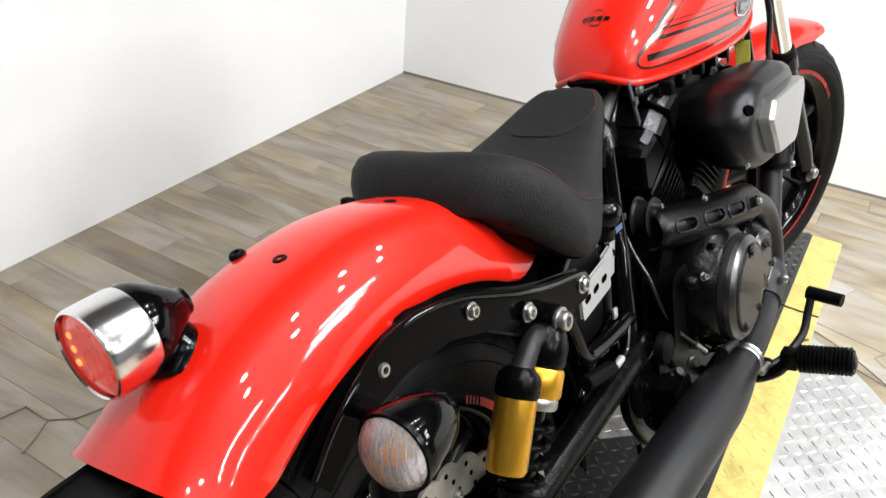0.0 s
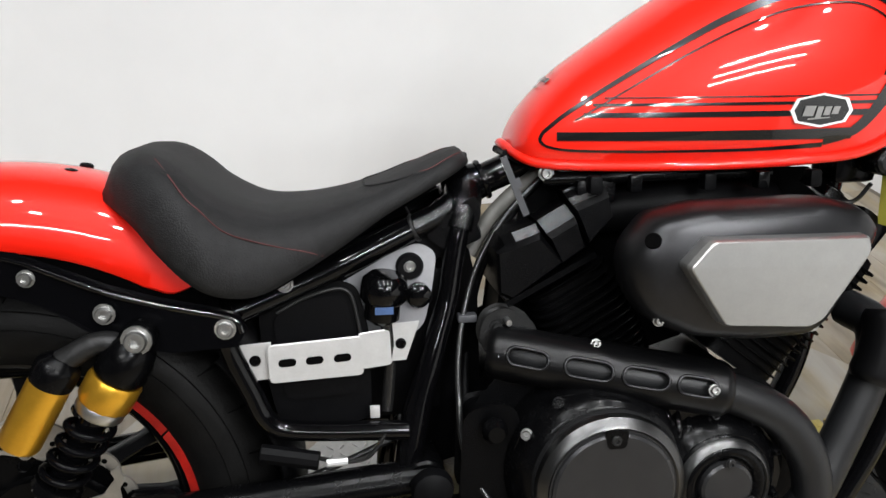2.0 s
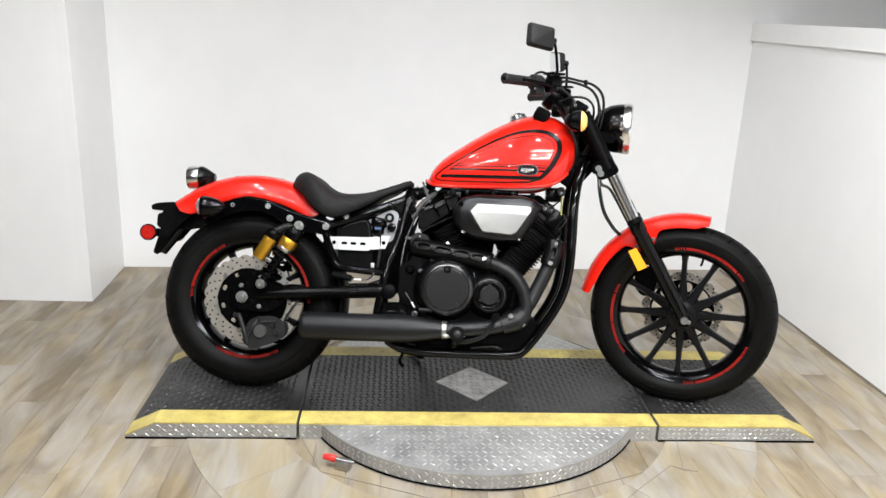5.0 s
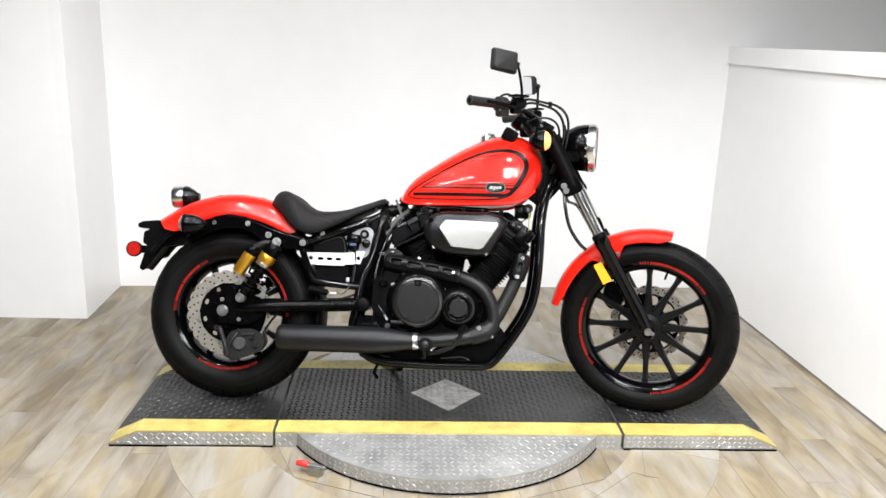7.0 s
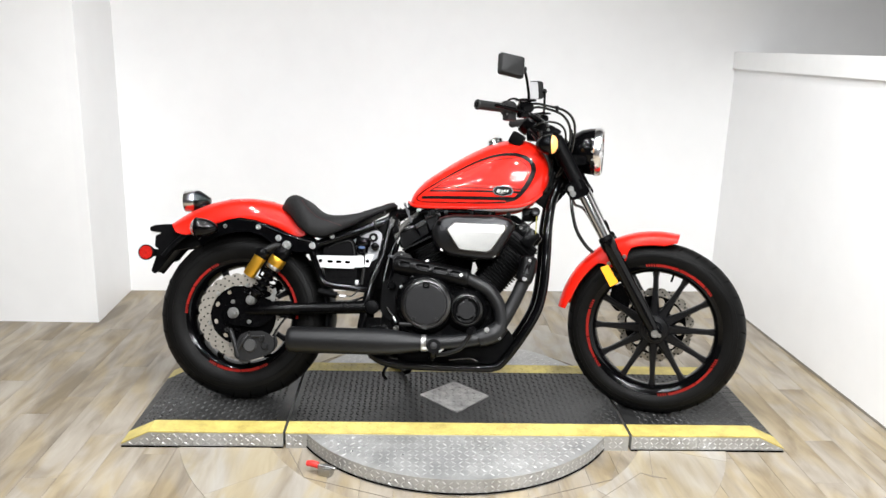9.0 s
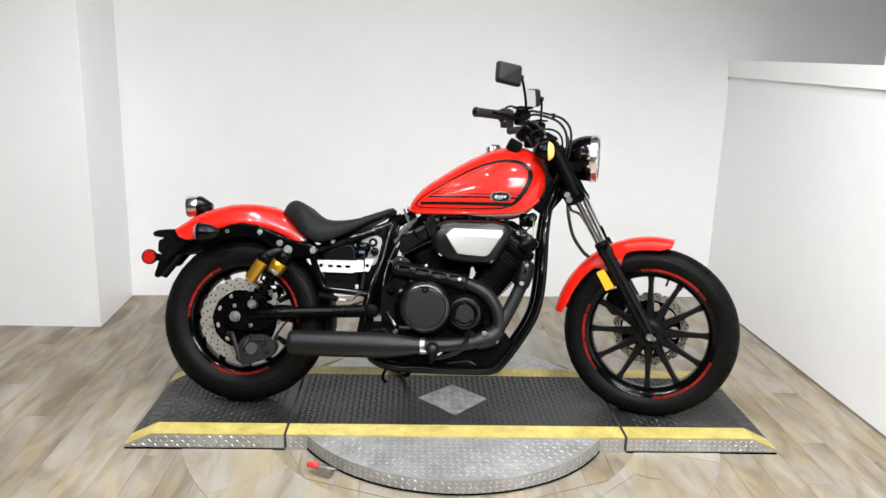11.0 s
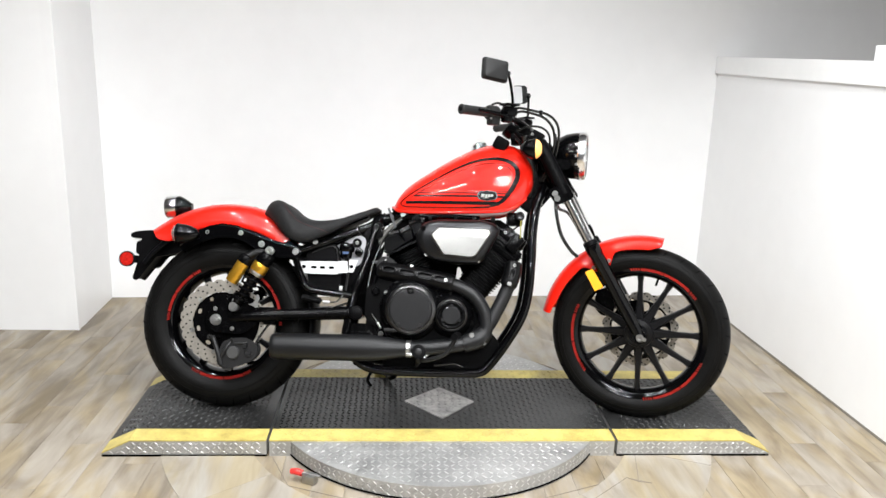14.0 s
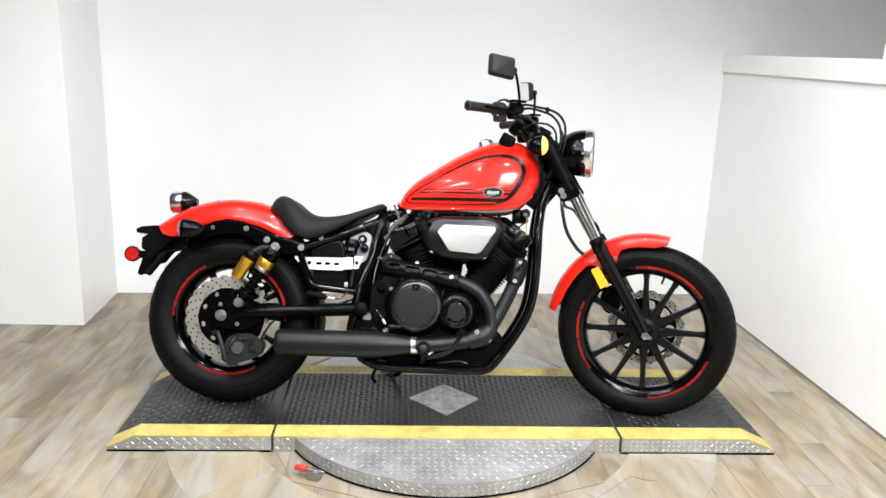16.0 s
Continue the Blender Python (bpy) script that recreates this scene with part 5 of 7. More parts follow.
def strap_y(x):
    return -0.1 + (x - 0.3) * 0.1


def strap_piece(name, outline, lift, thick, mat, parent, label="", bevel=0.002):
    bm = prism(outline, 0.0, -thick, bevel)
    for v in bm.verts:
        v.co.y += strap_y(v.co.x) - lift
    return bp(name, bm, mat, label, 30, parent)


strap = strap_piece("side_strap", [(0.28, 0.556), (0.317, 0.557), (0.316, 0.516), (0.296, 0.516)], 0.0, 0.004, PLATE, None, "slotted brushed aluminium side plate")
strap_piece("strap_middle", rounded([(0.318, 0.557), (0.424, 0.559), (0.426, 0.515), (0.319, 0.515)], 0.004), 0.012, 0.005, PLATE, strap)
strap_piece("strap_step", rounded([(0.424, 0.56), (0.459, 0.563), (0.461, 0.522), (0.428, 0.52)], 0.003), 0.006, 0.005, PLATE, strap)
strap_piece("strap_tab", [(0.459, 0.567), (0.496, 0.568), (0.48, 0.524), (0.462, 0.524)], 0.0, 0.004, PLATE, strap)
for x, z in [(0.338, 0.537), (0.37, 0.537), (0.403, 0.537)]:
    strap_piece("slot", oval(x, z, 0.021, 0.0098, 0.02), 0.0168, 0.0008, SHADOWGAP, strap, "", 0)
for x, z in ((0.3, 0.5385), (0.475, 0.544)):
    bp("strap_bolt", bolt_bm((x, strap_y(x) - 0.004, z), (0, -1, 0), 0.0052, 0.004), SATIN, "black bolt", 35, strap)
ib = bp("coil_bracket", prism(rounded([(0.39, 0.606), (0.47, 0.65), (0.502, 0.662), (0.522, 0.65), (0.515, 0.6), (0.503, 0.55), (0.43, 0.545)], 0.02), -0.058, -0.048, 0.003), BRACKET, "grey cast bracket", 30)
bp("bracket_bolt", lathe([(0, 0.003), (0.0075, 0.003), (0.008, 0.008), (0.015, 0.008), (0.0175, 0.004), (0.0175, 0), (0, 0)], (0.4905, -0.058, 0.635), (0, -1, 0), 24), MATT, "", 35, ib)
bp("bracket_screw", bolt_bm((0.4905, -0.061, 0.635), (0, -1, 0), 0.0065, 0.004), STEEL, "", 35, ib)
coil = bp("ignition_coil", lathe([(0, 0.034), (0.02, 0.034), (0.027, 0.028), (0.029, 0.018), (0.029, 0.004), (0.026, 0), (0, 0)], (0.455, -0.085, 0.60), (0.1, -0.1, 1), 28), BLACK, "gloss black coil", 40, ib)
bp("coil_neck", lathe([(0, 0.0), (0.022, 0.0), (0.022, -0.022), (0.012, -0.03), (0, -0.03)], (0.455, -0.085, 0.60), (0.1, -0.1, 1), 24), BLACK, "", 35, coil)
bp("coil_label", box(0.4545, -0.1115, 0.594, 0.022, 0.0012, 0.009, 0.0), material("pale_blue_print", (0.035, 0.07, 0.16), 0.4, vary=0.2, scale=80), "", 0, coil)
bp("coil_lug", lathe([(0, 0.012), (0.01, 0.012), (0.016, 0.008), (0.016, 0), (0, 0)], (0.5, -0.066, 0.6), (0, -1, 0), 18), BLACK, "", 35, ib)
bp("coil_lead", tube([(0.458, -0.085, 0.575), (0.462, -0.08, 0.52), (0.456, -0.08, 0.455)], 0.008, 8), CABLE, "", 50, ib)
bp("coil_tag", box(0.44, -0.1, 0.462, 0.012, 0.004, 0.016, 0.001), PLATE, "", 30, ib)
bp("plug_lead", tube([(0.36, -0.12, 0.418), (0.4, -0.123, 0.41), (0.43, -0.12, 0.413), (0.452, -0.115, 0.44)], 0.003, 7), CABLE, "", 50, ib)
bp("plug_end", rod((0.378, -0.124, 0.41), (0.404, -0.122, 0.4095), 0.0055, 10), PLATE, "white plug sleeve", 35, ib)
bp("connector", rod((0.3, -0.115, 0.425), (0.37, -0.121, 0.412), 0.012, 10), MATT, "", 35, ib)

# ---- engine ----
eng = bp("engine", prism(rounded([(0.56, 0.45), (0.62, 0.52), (0.76, 0.5), (0.92, 0.48), (0.98, 0.42), (0.98, 0.3), (0.93, 0.22), (0.62, 0.205), (0.55, 0.26)], 0.03), -0.12, 0.12, 0.014), ENGINE, "black V-twin engine with finned cylinders", 35)
case = bp("clutch_case", lathe([(0.118, -0.075), (0.117, -0.05), (0.112, -0.028), (0.104, -0.012), (0.097, -0.003), (0.092, 0.0), (0, 0.0)], (0.707, -0.192, 0.394), (0, -1, 0), 64), SATIN, "satin black clutch case", 35, eng)
bp("generator_case", lathe([(0.09, -0.075), (0.088, -0.045), (0.081, -0.022), (0.072, -0.008), (0.063, 0.0), (0, 0.0)], (0.854, -0.19, 0.378), (0, -1, 0), 56), SATIN, "", 35, case)
bp("case_bridge", prism(rounded([(0.62, 0.44), (0.7, 0.49), (0.8, 0.465), (0.89, 0.44), (0.93, 0.4), (0.92, 0.335), (0.86, 0.3), (0.72, 0.29), (0.62, 0.32)], 0.025), -0.165, -0.115, 0.02, seg=4), BLACK, "", 35, case)
for k in range(5):
    bp("case_rib", tube([(0.775 + 0.016 * k, -0.15, 0.488 - 0.008 * k), (0.775 + 0.014 * k, -0.172, 0.468 - 0.008 * k), (0.778 + 0.012 * k, -0.178, 0.448 - 0.006 * k)], 0.004, 8), BLACK, "", 45, case)
cl = bp("clutch_cover", lathe([(0, 0.03), (0.07, 0.03), (0.0735, 0.028), (0.0745, 0.0245), (0.08, 0.0245), (0.087, 0.018), (0.091, 0.008), (0.092, 0), (0, 0)], (0.707, -0.192, 0.394), (0, -1, 0), 64), COVER, "round dark clutch cover", 25, eng)
bp("polished_edge", lathe([(0.0765, 0.0248), (0.079, 0.0268), (0.0835, 0.0248), (0.0895, 0.0185), (0.0915, 0.011), (0.089, 0.01)], (0.707, -0.192, 0.394), (0, -1, 0), 64, closed=True), POLISHED, "thin polished edge ring", 25, cl)
bp("screw_tab", prism(rounded([(0.694, 0.472), (0.72, 0.472), (0.717, 0.452), (0.697, 0.452)], 0.004), -0.2238, -0.221, 0.001), SATIN, "", 30, cl)
for a in (91, 232, 306):
    bp("cover_bolt", bolt_bm((0.707 + 0.067 * math.cos(radians(a)), -0.2225, 0.394 + 0.067 * math.sin(radians(a))), (0, -1, 0), 0.006, 0.004), FLANGE, "", 35, cl)
gc = bp("generator_cover", lathe([(0, 0.008), (0.036, 0.008), (0.04, 0.012), (0.044, 0.0135), (0.05, 0.0125), (0.056, 0.007), (0.062, 0), (0, 0)], (0.854, -0.19, 0.378), (0, -1, 0), 48), SATIN, "small round engine cover", 35, eng)
bp("cover_ring", lathe([(0.05, 0.011), (0.0525, 0.014), (0.057, 0.011), (0.0605, 0.005), (0.058, 0.003)], (0.854, -0.19, 0.378), (0, -1, 0), 48, closed=True), POLISHED, "", 35, gc)
bp("cover_disc", lathe([(0, 0.0165), (0.029, 0.0165), (0.0325, 0.014), (0.0335, 0.008), (0, 0.008)], (0.854, -0.19, 0.378), (0, -1, 0), 40), COVER, "", 25, gc)
for a in (-150, -30, 90):
    bp("cover_bolt", bolt_bm((0.854 + 0.034 * math.cos(radians(a)), -0.208, 0.378 + 0.034 * math.sin(radians(a))), (0, -1, 0), 0.005, 0.004), COVER, "", 35, gc)
for a in (148, 120, 62, 200, 236, 275):
    q = Vector((0.707 + 0.109 * math.cos(radians(a)), -0.172, 0.394 + 0.109 * math.sin(radians(a))))
    bp("case_bolt", bolt_bm(q, (math.cos(radians(a)) * 0.4, -1, math.sin(radians(a)) * 0.4), 0.0055, 0.009), STEEL if a == 148 else SATIN, "", 35, case)
for a in (60, 20, -20, -60, 95):
    q = Vector((0.854 + 0.08 * math.cos(radians(a)), -0.172, 0.378 + 0.08 * math.sin(radians(a))))
    bp("case_bolt", bolt_bm(q, (math.cos(radians(a)) * 0.4, -1, math.sin(radians(a)) * 0.4), 0.0055, 0.009), SATIN, "", 35, case)
bp("sprocket_case", prism(rounded([(0.55, 0.47), (0.6, 0.475), (0.615, 0.4), (0.585, 0.33), (0.545, 0.36)], 0.015), -0.15, -0.1, 0.008), ENGINE, "", 35, eng)
bp("oil_boss", lathe([(0, 0.016), (0.01, 0.016), (0.013, 0.01), (0.016, 0.004), (0.016, 0), (0, 0)], (0.578, -0.16, 0.455), (0, -1, 0), 18), SATIN, "", 35, eng)
bp("sump", prism(rounded([(0.6, 0.26), (1.0, 0.31), (1.03, 0.27), (0.985, 0.2), (0.94, 0.17), (0.62, 0.162)], 0.02), -0.09, 0.09, 0.01), ENGINE, "", 35, eng)
bp("shift_shaft", rod((0.615, -0.2, 0.318), (0.66, -0.205, 0.318), 0.008), FLANGE, "", 35, eng)
bp("drain_bolt", bolt_bm((0.6, -0.15, 0.30), (-0.3, -1, 0), 0.008, 0.014), STEEL, "", 35, eng)
bp("chrome_switch", lathe([(0, 0.03), (0.007, 0.03), (0.008, 0.02), (0.011, 0.018), (0.011, 0), (0, 0)], (0.56, -0.13, 0.285), (-0.2, -0.6, 0.7), 12), FLANGE, "", 35, eng)


def cylinder(base, top, w, name, fins, headlen, deep):
    """One finned cylinder with its head, standing along base-top."""
    b, t = Vector(base), Vector(top)
    d = (t - b).normalized()
    side = Vector((d.z, 0, -d.x))
    rot = Matrix(((side.x, 0, d.x, 0), (0, 1, 0, 0), (side.z, 0, d.z, 0), (0, 0, 0, 1)))
    L = (t - b).length
    core = rounded([(-w, -deep * 0.94), (w, -deep * 0.94), (w, deep * 0.94), (-w, deep * 0.94)], w * 0.5, 5)
    cy = bp(name, loft([[b + side * u + Vector((0, v, 0)) + d * h for u, v in core] for h in (0, L)]), ENGINE, "black finned cylinder", 35, eng)
    for i in range(fins):
        q = b + d * (L * (0.12 + 0.86 * i / (fins - 1)))
        sc_ = 1.0 + 0.1 * math.sin(pi * i / (fins - 1))
        rim = rounded([(-w * 1.07 * sc_, -deep * sc_), (w * 1.07 * sc_, -deep * sc_), (w * 1.07 * sc_, deep * sc_), (-w * 1.07 * sc_, deep * sc_)], w * 0.55, 6)
        bp("cooling_fin", loft([[q + side * (u * k) + Vector((0, v * k, 0)) + d * h for u, v in rim] for h, k in ((-0.0018, 0.975), (-0.001, 1.0), (0.001, 1.0), (0.0018, 0.975))]), FINRIM, "", 40, cy)
    if not headlen:
        return side, d
    h = t + d * headlen / 2
    hd = bp("cylinder_head", box(h.x, h.y, h.z, w * 2.15, w * 2.35, headlen, 0.012, rot=rot), ENGINE, "wrinkle black cylinder head", 35, eng)
    for k in range(4):
        q = t + d * (headlen * (0.12 + 0.2 * k))
        bp("head_fin", box(q.x, q.y, q.z, w * 2.3, w * 2.5, 0.004, 0.0012, rot=rot, seg=1), FIN, "", 30, hd)
    c = t + d * (headlen + 0.022)
    rc = bp("rocker_cover", box(c.x, c.y, c.z, w * 1.75, w * 2.0, 0.05, 0.016, rot=rot), SATIN, "black rocker cover", 35, eng)
    for sx in (-1, 1):
        q = c + side * sx * w * 0.6
        bp("cover_bolt", bolt_bm(q + Vector((0, -w * 0.95, 0)), (0, -1, 0), 0.006, 0.006), STEEL if sx < 0 else SATIN, "", 35, rc)
    return side, d


cylinder((0.765, 0.0, 0.47), (0.688, 0.0, 0.612), 0.054, "rear_cylinder", 13, 0.0, 0.084)


def head_block(outline, low, y0, drop):
    """A cast block whose upper face (between the points named in low) slopes down to its front."""
    d = Vector((outline[low[1]][0] - outline[low[0]][0], outline[low[1]][1] - outline[low[0]][1])).normalized()
    c = Vector((sum(p[0] for p in outline), sum(p[1] for p in outline))) / len(outline)
    rings = []
    for y, k, f in ((y0, 0.9, 1.0), (y0 + 0.004, 0.97, 0.9), (y0 + 0.008, 1.0, 0.7), (y0 + 0.026, 1.0, 0.12), (y0 + 0.034, 1.0, 0.0), (0.062, 1.0, 0.0)):
        ring = []
        for n, p in enumerate(outline):
            q = c + (Vector(p) - c) * k
            if n in low:
                q -= Vector((-d.y, d.x)) * drop * f
            ring.append(Vector((q.x, y, q.y)))
        rings.append(ring)
    return loft(rings)


def head_crown(a, b, y0, deep, drop, parent):
    """The sloped face on top of a head block, from a to b along its edge, its glint in a paler colour."""
    a, b = Vector(a), Vector(b)
    d = (b - a).normalized()
    n = Vector((-d.y, d.x))
    rings = []
    for lift in (-0.003, 0.0006):
        ring = []
        for p, y, f in ((a, y0 + 0.006, 0.78), (b, y0 + 0.006, 0.78), (b, y0 + deep, 0.0), (a, y0 + deep, 0.0)):
            q = p - n * drop * f + n * lift
            ring.append(Vector((q.x, y - lift * 0.6, q.y)))
        rings.append(ring)
    bp("head_crown", loft(rings), WRINKLE, "wrinkle-finish upper face, glint put into its colour", 25, parent)


head = bp("rear_head", head_block([(0.594, 0.655), (0.602, 0.672), (0.645, 0.687), (0.68, 0.64), (0.613, 0.594), (0.597, 0.602)], (1, 2), -0.099, 0.013), ENGINE, "wrinkle black cylinder head", 25, eng)
step = bp("head_step", head_block([(0.649, 0.689), (0.684, 0.709), (0.706, 0.657), (0.676, 0.637)], (0, 1), -0.099, 0.02), ENGINE, "", 25, head)
rocker = bp("rocker_cover", head_block([(0.682, 0.725), (0.724, 0.742), (0.738, 0.695), (0.708, 0.662)], (0, 1), -0.104, 0.02), ENGINE, "wrinkle black rocker cover", 25, head)
head_crown((0.615, 0.6765), (0.645, 0.687), -0.099, 0.016, 0.013, head)
head_crown((0.649, 0.689), (0.684, 0.709), -0.099, 0.024, 0.02, step)
head_crown((0.682, 0.725), (0.718, 0.7395), -0.104, 0.032, 0.02, rocker)
HOSE = [(0.68, -0.02, 0.752), (0.655, -0.02, 0.734), (0.629, -0.02, 0.714), (0.602, -0.022, 0.688), (0.585, -0.024, 0.665), (0.57, -0.028, 0.64)]
bp("gasket", prism([(0.606, 0.593), (0.716, 0.651), (0.718, 0.646), (0.608, 0.588)], -0.1, 0.068, 0.001), SATIN, "", 35, head)
bp("breather_pipe", tube(HOSE, 0.0105, 14), GREYPIPE, "grey breather hose", 45, head)
cylinder((0.93, 0.0, 0.475), (1.03, 0.0, 0.605), 0.062, "front_cylinder", 13, 0.06, 0.075)
bp("head_plug_cover", box(1.085, -0.068, 0.652, 0.05, 0.04, 0.07, 0.01, rot=Matrix.Rotation(radians(-38), 4, "Y").inverted()), SATIN, "", 35, eng)
bp("intake_boot", tube([(0.74, -0.02, 0.69), (0.86, -0.04, 0.7), (0.98, -0.02, 0.69)], 0.035, 16), MATT, "", 40, eng)
fl_ = bp("exhaust_flange", prism(rounded([(0.578, 0.55), (0.584, 0.572), (0.602, 0.58), (0.628, 0.568), (0.638, 0.552), (0.62, 0.535), (0.586, 0.532)], 0.012, 5), -0.102, -0.075, 0.008, seg=3), FLANGE, "dull dark exhaust flange", 35, eng)
bp("flange_nut", bolt_bm((0.593, -0.102, 0.563), (0, -1, 0), 0.007, 0.009), FLANGE, "", 35, fl_)
bp("flange_stud", rod((0.605, -0.1, 0.572), (0.605, -0.118, 0.572), 0.004), STEEL, "", 35, fl_)
bp("throttle_linkage", box(0.72, -0.075, 0.725, 0.05, 0.03, 0.03, 0.006), SATIN, "", 35, eng)
bp("fuel_rail", tube([(0.66, -0.06, 0.738), (0.74, -0.085, 0.742), (0.82, -0.09, 0.745), (0.95, -0.08, 0.742)], 0.008, 8), SATIN, "", 45, eng)
for x in (0.715, 0.765, 0.86, 0.93, 1.0):
    bp("clip", box(x, -0.095, 0.735, 0.016, 0.02, 0.022, 0.004), SATIN if x in (0.765, 0.93) else MATT, "", 35, eng)

core = bp("engine_core", prism(rounded([(0.6, 0.47), (0.615, 0.6), (0.64, 0.7), (0.68, 0.735), (1.03, 0.738), (1.085, 0.7), (1.09, 0.64), (1.03, 0.57), (0.97, 0.5), (0.9, 0.53), (0.885, 0.565), (0.87, 0.56), (0.865, 0.52), (0.8, 0.5)], 0.006, 2), -0.035, 0.055, 0.004), FIN, "black inner engine and intake parts", 35, eng)
for q in ((0.655, 0.66), (0.65, 0.52), (0.84, 0.62), (0.98, 0.7)):
    bp("core_bolt", bolt_bm((q[0], -0.035, q[1]), (0, -1, 0), 0.006, 0.006), SATIN, "", 35, core)

# ---- air cleaner ----
AC = [(0.716, 0.659), (0.722, 0.681), (0.748, 0.713), (0.8, 0.724), (0.955, 0.726), (1.005, 0.713), (1.022, 0.691), (1.02, 0.679), (0.966, 0.579), (0.945, 0.564), (0.87, 0.562), (0.79, 0.571), (0.745, 0.593), (0.724, 0.621)]
ACR = rounded(AC, 0.014, 3)
acx, acz = 0.87, 0.646


def ac_ring(k, y, dz=0.0):
    return [Vector((acx + (x - acx) * k, y, acz + (z - acz) * k + dz)) for x, z in ACR]


ac = bp("air_cleaner", loft([ac_ring(0.55, -0.05), ac_ring(0.7, -0.08), ac_ring(0.87, -0.118), ac_ring(0.965, -0.148), ac_ring(1.0, -0.172), ac_ring(0.995, -0.186), ac_ring(0.962, -0.203), ac_ring(0.9, -0.213), ac_ring(0.8, -0.22)]), CARB, "charcoal air cleaner box with a silver front plate", 40)
FACE = rounded([(0.771, 0.663), (0.797, 0.691), (0.984, 0.689), (0.987, 0.674), (0.978, 0.66), (0.936, 0.595), (0.92, 0.587), (0.818, 0.594)], 0.006)
def plate_ring(k, y, tilt):
    """One contour of the front plate; its face folds along a line a little above the middle."""
    out = []
    for x, z in FACE:
        px, pz = 0.88 + (x - 0.88) * k, 0.641 + (z - 0.641) * k
        fold = 0.663 - (px - 0.771) * 0.015
        out.append(Vector((px, y + tilt * (0.075 * max(0.0, pz - fold) + 0.03 * max(0.0, fold - pz)), pz)))
    return out


pr = [plate_ring(1.03, -0.205, 0), plate_ring(1.0, -0.236, 0.6), plate_ring(0.968, -0.242, 1), plate_ring(0.95, -0.243, 1)]
bm = loft(pr, cap=False)
bm.verts.ensure_lookup_table()
n = len(FACE)
last = [v for v in bm.verts][-n:]
li = min(range(n), key=lambda q: last[q].co.x)
ri = min(range(n), key=lambda q: (last[q].co - Vector((0.973, last[q].co.y, 0.66))).length)
lo_, hi_ = min(li, ri), max(li, ri)
bm.faces.new(last[lo_:hi_ + 1])
bm.faces.new(last[hi_:] + last[:lo_ + 1])
bp("front_plate", bm, SILVER, "satin silver faceted plate", 6, ac)
for x, y, z, r in ((0.742, -0.2145, 0.6885, 0.009), (0.99, -0.208, 0.703, 0.007)):
    bp("screw_recess", lathe([(0, 0.0015), (r * 0.9, 0.0015), (r, 0.0), (r, -0.012), (0, -0.012)], (x, y, z), (-0.75 if x < 0.9 else 0.6, -1, 0.35), 20), SHADOWGAP, "dark screw recess", 35, ac)
for x, z in ((0.758, 0.594), (0.945, 0.578)):
    bp("housing_screw", bolt_bm((x, -0.205 if x > 0.9 else -0.203, z), (0, -1, 0), 0.0055, 0.005), STEEL, "", 35, ac)

# ---- exhaust ----
ex_ = bp("exhaust_pipe", tube([(1.068, -0.09, 0.56), (1.075, -0.135, 0.55), (1.068, -0.155, 0.515), (1.05, -0.16, 0.465), (1.02, -0.165, 0.40), (0.99, -0.172, 0.345), (0.95, -0.18, 0.298), (0.89, -0.19, 0.273), (0.8, -0.2, 0.261), (0.7, -0.205, 0.253)], 0.0245, 18), EXHAUST, "matt black exhaust header", 45)
up = bp("upper_pipe", tube([(0.6, -0.1, 0.532), (0.64, -0.12, 0.526), (0.72, -0.145, 0.514), (0.83, -0.165, 0.496), (0.89, -0.172, 0.476), (0.938, -0.175, 0.447), (0.972, -0.177, 0.397), (0.984, -0.178, 0.338), (0.968, -0.182, 0.3)], 0.0245, 18), EXHAUST, "", 45, ex_)
HSP = [(0.585, -0.1, 0.534), (0.635, -0.12, 0.527), (0.7, -0.14, 0.517), (0.78, -0.158, 0.505), (0.862, -0.17, 0.49)]


